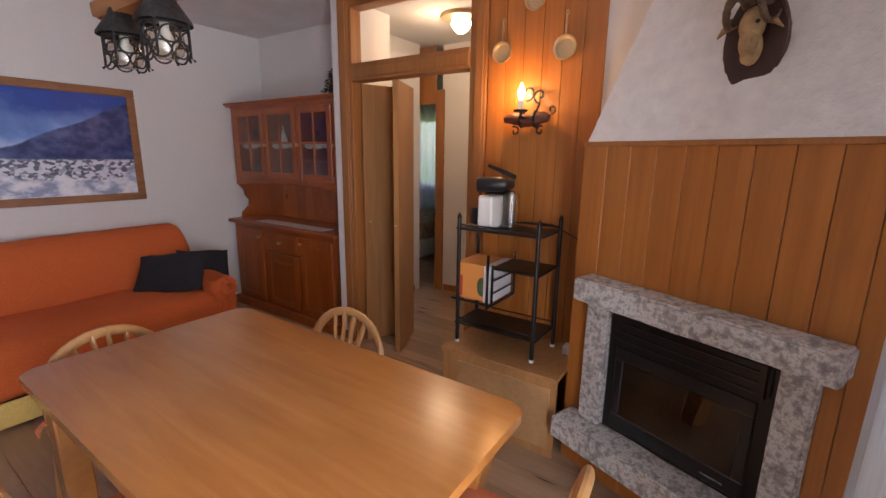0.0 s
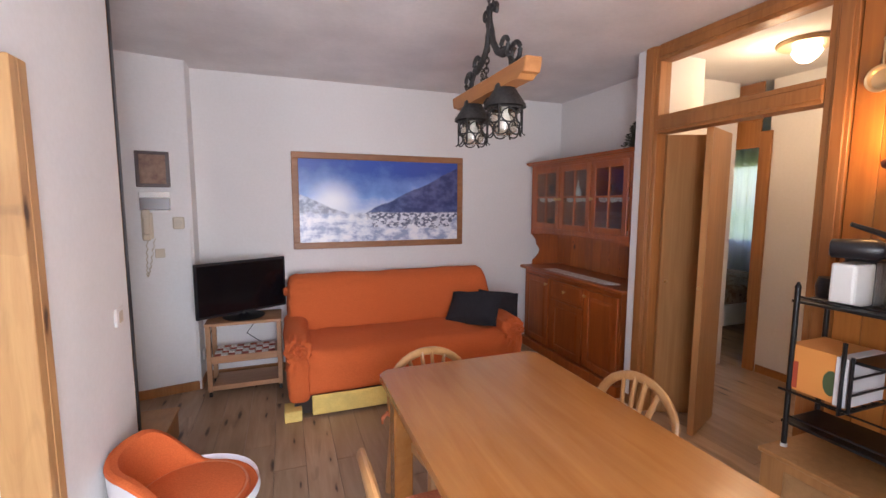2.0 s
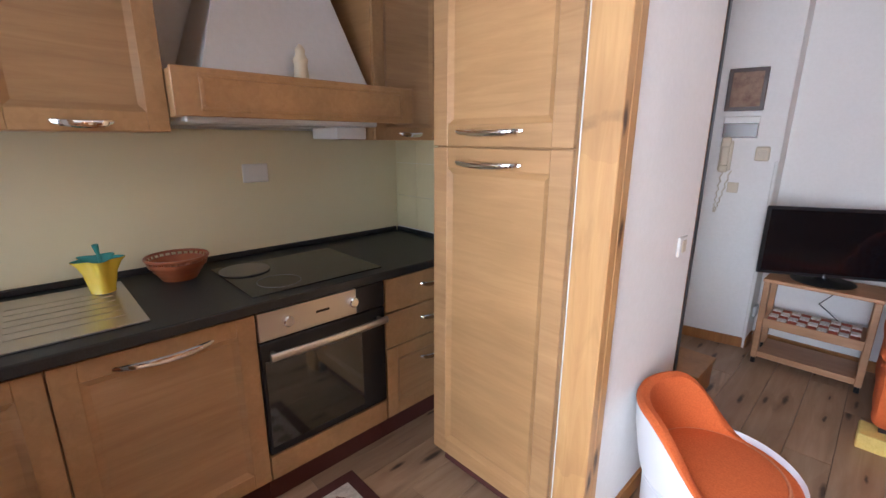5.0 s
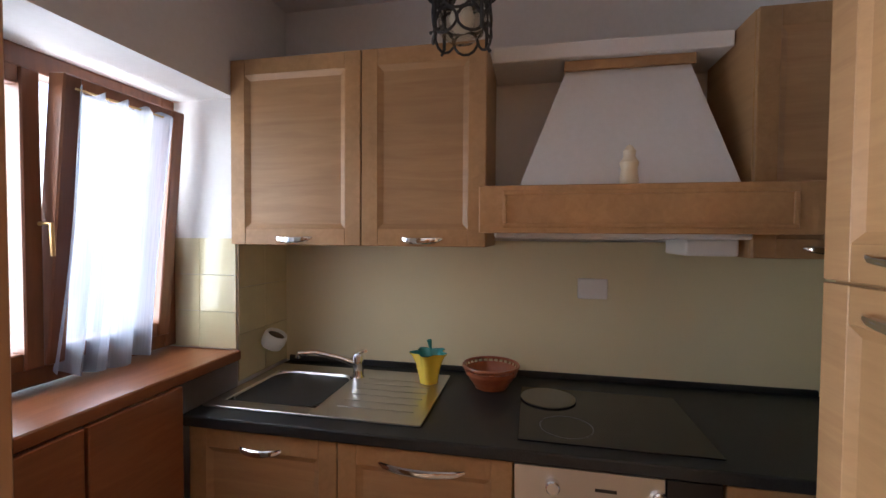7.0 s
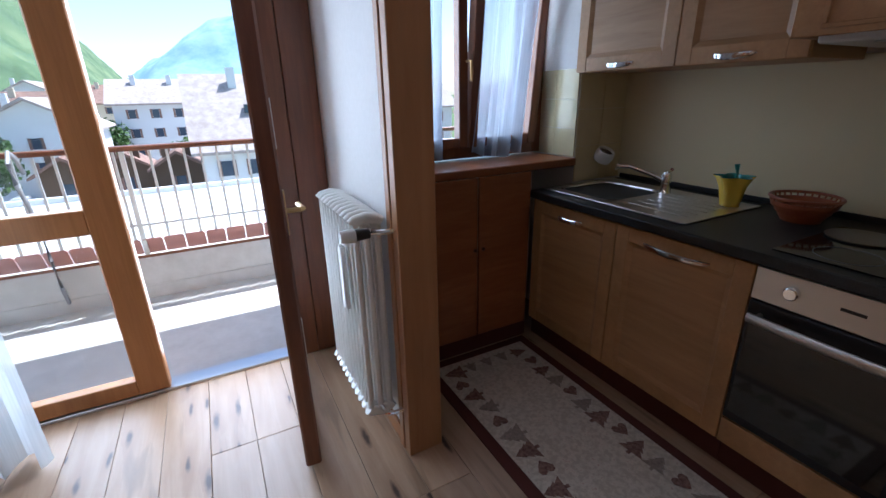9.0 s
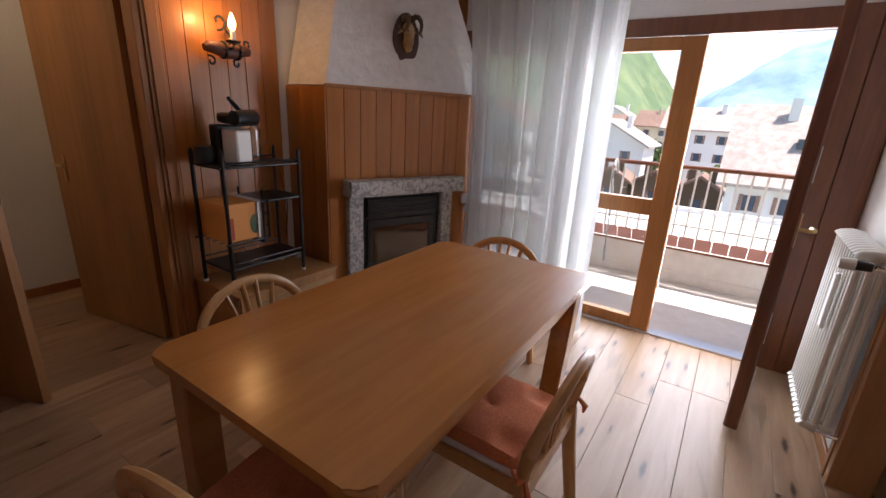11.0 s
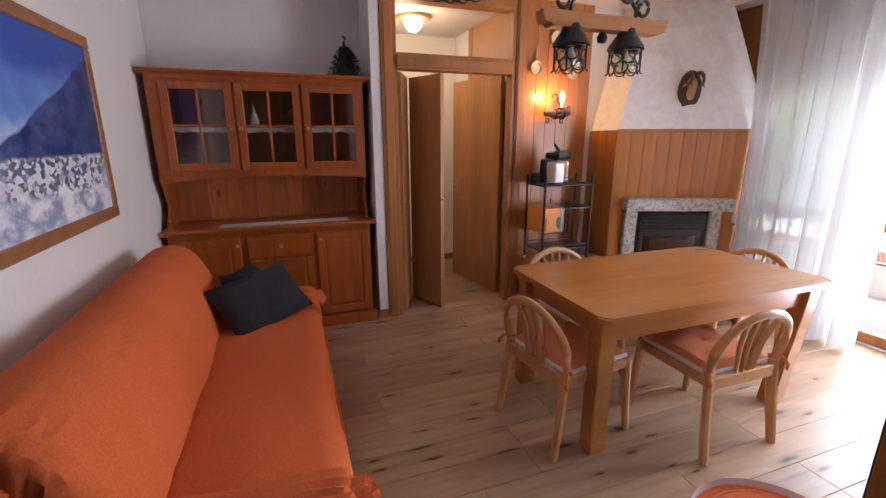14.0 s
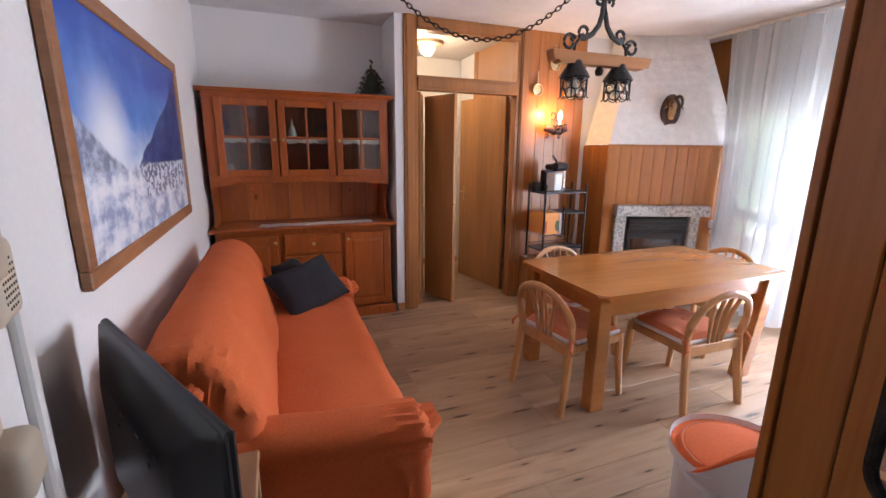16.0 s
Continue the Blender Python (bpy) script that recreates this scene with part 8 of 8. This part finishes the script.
CARP = [mat("car_paint_" + n, c, 0.25, 0.3) for n, c in (("white", (0.7, 0.7, 0.7)), ("red", (0.45, 0.03, 0.03)), ("grey", (0.2, 0.22, 0.25)), ("blue", (0.05, 0.12, 0.3)))]
for i in range(9):
    x, y = 1 + (i % 5) * 4.2, -70 - (i // 5) * 8 - (i % 2)
    t = thing("car", x, y, GZ, ("white", "red", "grey", "blue")[i % 4] + " parked car on the village square", "car", "parked cars")
    bm = bmesh.new()
    box(bm, x - 0.85, x + 0.85, y - 2.1, y + 2.1, GZ + 0.35, GZ + 0.95, 0.18, 2)
    box(bm, x - 0.72, x + 0.72, y - 1.3, y + 1.1, GZ + 0.9, GZ + 1.45, 0.22, 2)
    part("body", bm, CARP[i % 4], t, "", True)
    for wx in (-0.8, 0.8):
        for wy in (-1.3, 1.3):
            bm = bmesh.new()
            tube(bm, [(x + wx - 0.1, y + wy, GZ + 0.37), (x + wx + 0.1, y + wy, GZ + 0.37)], 0.32, 12)
            part("wheel", bm, BLACK, t, "", True)


def tree(x, y, h, r, seed):
    rn_ = random.Random(seed)
    t = thing("tree", x, y, GZ, "leafy green broadleaf tree in the village", "tree")
    bm = bmesh.new()
    tube(bm, [(x, y, GZ), (x + 0.1, y, GZ + h * 0.3), (x, y + 0.1, GZ + h * 0.75)], [0.3, 0.22, 0.08], 8)
    for k in range(6):
        a = rn_.uniform(0, 6.28)
        z = GZ + h * rn_.uniform(0.3, 0.6)
        tube(bm, [(x, y, z), (x + r * 0.6 * math.cos(a), y + r * 0.6 * math.sin(a), z + h * 0.22)], [0.1, 0.03], 6)
    part("trunk", bm, BARK, t, "", True)
    V, F = [], []
    for k in range(1500):
        u = Vector([rn_.gauss(0, 1) for _ in range(3)]).normalized() * rn_.uniform(0.45, 1.0)
        p = Vector((x, y, GZ + h * 0.66)) + Vector((u.x * r, u.y * r, u.z * h * 0.36))
        p += noise.noise_vector(p * 0.5) * r * 0.4
        a, b = Vector([rn_.gauss(0, 1) for _ in range(3)]).normalized() * 0.28, Vector([rn_.gauss(0, 1) for _ in range(3)]).normalized() * 0.28
        n0 = len(V)
        V += [p - a, p + b, p + a, p - b]
        F.append((n0, n0 + 1, n0 + 2, n0 + 3))
    me = bpy.data.meshes.new("crown")
    me.from_pydata(V, [], F)
    me.materials.append(LEAFG)
    ob = new("crown", me)
    me.transform(ROOTS[t].inverted())
    ob.parent = t


for i, (x, y, h, r) in enumerate([(10.5, -85, 9, 3.2), (19, -68, 8, 3), (9.5, -112, 10, 3.5), (32, -76, 9, 3.4), (-0.5, -78, 6.5, 2.2), (-19, -58, 8, 2.8), (-36, -80, 10, 3.6)]):
    tree(x, y, h, r, i)
hg = thing("hedge", 9, -47, GZ, "clipped green hedge along the square", "hedge")
bm = bmesh.new()
box(bm, 2, 8, -41.2, -40, GZ, GZ + 1.6)
bmesh.ops.subdivide_edges(bm, edges=bm.edges, cuts=10, use_grid_fill=True)
for v in bm.verts:
    v.co += noise.noise_vector(v.co * 3) * 0.2
part("foliage", bm, LEAFG, hg)


def slope(name, fn, x0, x1, y0, y1, nx, ny, material):
    V, F = [], []
    for i in range(nx + 1):
        for j in range(ny + 1):
            x, y = x0 + (x1 - x0) * i / nx, y0 + (y1 - y0) * j / ny
            V.append((x, y, fn(x, y)))
    for i in range(nx):
        for j in range(ny):
            a = i * (ny + 1) + j
            F.append((a, a + 1, a + ny + 2, a + ny + 1))
    me = bpy.data.meshes.new(name)
    me.from_pydata(V, [], F)
    me.materials.append(material)
    me.shade_smooth()
    tagged(new(name, me), kind="structure")


def near_hill(x, y):
    d = -y
    u = x - 0.075 * d - 4
    return GZ - 3 + max(0, u) * 1.35 * min(1, max(0, (d - 150) / 130)) * (1 + 0.12 * noise.noise(Vector((x, y, 0)) * 0.006)) + 7 * noise.noise(Vector((x, y, 0)) * 0.03) + 3.5 * noise.noise(Vector((x, y, 3)) * 0.12)


slope("backdrop_hillside", near_hill, 5, 900, -1500, -140, 150, 150, FOREST)


def far_m(x, y):
    u = abs(x + 500) / 900
    return GZ + 640 * max(0, 1 - 0.62 * u * u) * min(1, max(0, (-y - 2700) / 900)) + 90 * noise.noise(Vector((x, y, 0)) * 0.0022) + 35 * noise.noise(Vector((x, y, 0)) * 0.008) - 120


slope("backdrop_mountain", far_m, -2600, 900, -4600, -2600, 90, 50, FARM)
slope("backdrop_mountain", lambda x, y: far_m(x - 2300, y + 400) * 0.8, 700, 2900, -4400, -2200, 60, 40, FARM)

# ---- kitchen pendant ----
kp = thing("pendant_lamp", -3.845, -3.405, H, "small black iron lantern hanging from the kitchen ceiling", "lamp")
for src in [o for o in lt.children if o.type == "MESH"]:
    bm = bmesh.new()
    bm.from_mesh(src.data)
    bmesh.ops.transform(bm, verts=bm.verts, matrix=Matrix.Translation((-3.845 + 1.61, -3.405 + 2.53, 0.15)) @ ROOTS[lt])
    part(src.name.split(".")[0], bm, src.data.materials[0], kp, "", True)
bm = bmesh.new()
tube(bm, [(-3.845, -3.405, 2.14), (-3.845, -3.405, H - 0.02)], 0.006, 6)
part("stem", bm, IRON, kp, "", True)
bm = bmesh.new()
lathe(bm, [(0.0, -0.03), (0.03, -0.028), (0.045, -0.008), (0.048, 0)], (-3.845, -3.405, H), 20)
part("canopy", bm, IRON, kp, "", True)

# ---- pieces of walls and floor ----
def shared(name, sx, sy, sz, bev=0.0015, material=None):
    bm = bmesh.new()
    box(bm, 0, sx, 0, sy, 0, sz, bev)
    me = bpy.data.meshes.new(name)
    bmesh.ops.recalc_face_normals(bm, faces=bm.faces)
    bm.to_mesh(me)
    bm.free()
    me.materials.append(material)
    return me


def piece(name, me, m, parent):
    ob = new(name, me)
    ob.parent = parent
    ob.matrix_basis = m
    return ob


# vertical boards: width along local x, depth along local y
pw = 0.111
B = {h: shared("board", pw - 0.0025, 0.012, h, 0.0016, PANEL) for h in (H - 0.004, 1.575, 1.12)}
y = -2.889
while y - pw > -3.66:
    piece("board", B[H - 0.004], Matrix.Translation((0.0, y, 0.002)) @ Matrix.Rotation(radians(-90), 4, "Z"), wall_east)
    y -= pw
y = -4.55
while y > -4.9:
    piece("board", B[H - 0.004], Matrix.Translation((0.0, y, 0.002)) @ Matrix.Rotation(radians(-90), 4, "Z"), wall_east)
    y -= pw
for x in (-0.545, -0.434, -0.323, -0.212, -0.101):
    piece("board", B[H - 0.004], Matrix.Translation((x, YS, 0.002)), wall_south)
s = 0.0
while s < 1.18:
    piece("board", B[1.575], FP @ Matrix.Translation((s, 0.0, 0)) @ Matrix.Translation((0, -0.010, 0)), br)
    s += pw
sidev = Vector((0.012, -3.62, 0)) - (FP @ Vector((0, 0, 0)))
L_ = sidev.length
ang = math.atan2(sidev.y, sidev.x)
o = FP @ Vector((0.0, 0.0, 0))
for k in range(3):
    w = L_ / 3
    me = shared("board", w - 0.004, 0.012, 1.575, 0.003, PANEL)
    piece("board", me, Matrix.Translation((o.x, o.y, 0)) @ Matrix.Rotation(ang, 4, "Z") @ Matrix.Translation((w * k + 0.004, -0.002, 0)), br)
hall = shared("board", 0.136, 0.016, H - 0.004, 0.004, PANEL)
for k in range(18):
    piece("board", hall, Matrix.Translation((-3.192 - 0.14 * (k + 1), -1.79, 0.002)), part_wall)
one("corner_trim", PANEL, (-3.192, -3.168, -1.80, -1.764, 0.0, H - 0.002), parent=part_wall, bev=0.003)
one("dark_edge", BLACK, (-3.1685, -3.162, -1.80, -1.775, 0.0, H - 0.002), parent=part_wall)

# tiles
tl = {}


def tile(m, w, h, parent):
    k = (round(w, 3), round(h, 3))
    if k not in tl:
        tl[k] = shared("tile", w - 0.002, 0.007, h - 0.002, 0.0008, TILE)
    piece("tile", tl[k], m, parent)


one("grout_bed", GROUT, (-4.83, -4.8165, -4.455, -2.09, 0.9, 1.51), parent=kw)
R90 = Matrix.Rotation(radians(90), 4, "Z")
y = -4.45
while y < -2.1:
    w = min(0.2, -2.1 - y)
    for k in range(3):
        tile(Matrix.Translation((-4.821, y, 0.905 + 0.2 * k)) @ R90, w, 0.2, kw)
    y += 0.2
for k in range(3):
    tile(Matrix.Translation((-4.82, -4.46, 0.905 + 0.2 * k)), 0.185, 0.2, ks)
    tile(Matrix.Translation((-4.635, -4.46, 0.905 + 0.2 * k)), 0.185, 0.2, ks)
    for q in range(2):
        tile(Matrix.Translation((-4.443, -4.815 + 0.178 * q, 1.045 + (0.157 * k))) @ R90, 0.178, 0.157, ks)
    for q in range(4):
        tile(Matrix.Translation((-4.82 + 0.2 * q, -2.0975, 0.93 + 0.2 * k)), 0.2, 0.2, part_wall)

# floor planks, laid along y
PL = (0.6, 0.9, 1.2, 1.5, 1.8)
pm = {L: shared("plank", 0.1785, L - 0.0015, 0.02, 0.0015, FLOORW) for L in PL}
fr = random.Random(21)
x = -5.46
while x < 4.5:
    y = YS + 0.0
    first = True
    y1 = 0.0 if x < 0.5 else (-1.2 if x < 1.4 else 2.3)
    if x < -3.2:
        y1 = -0.2
    while y < y1 and (x < 1.5 or x > 1.0):
        L = fr.choice(PL if first else (0.9, 1.2, 1.5, 1.8))
        first = False
        if not (x > 0.2 and y + L < -3.0):
            piece("plank", pm[L], Matrix.Translation((x, y, -0.02)), floor)
        y += L
    x += 0.18
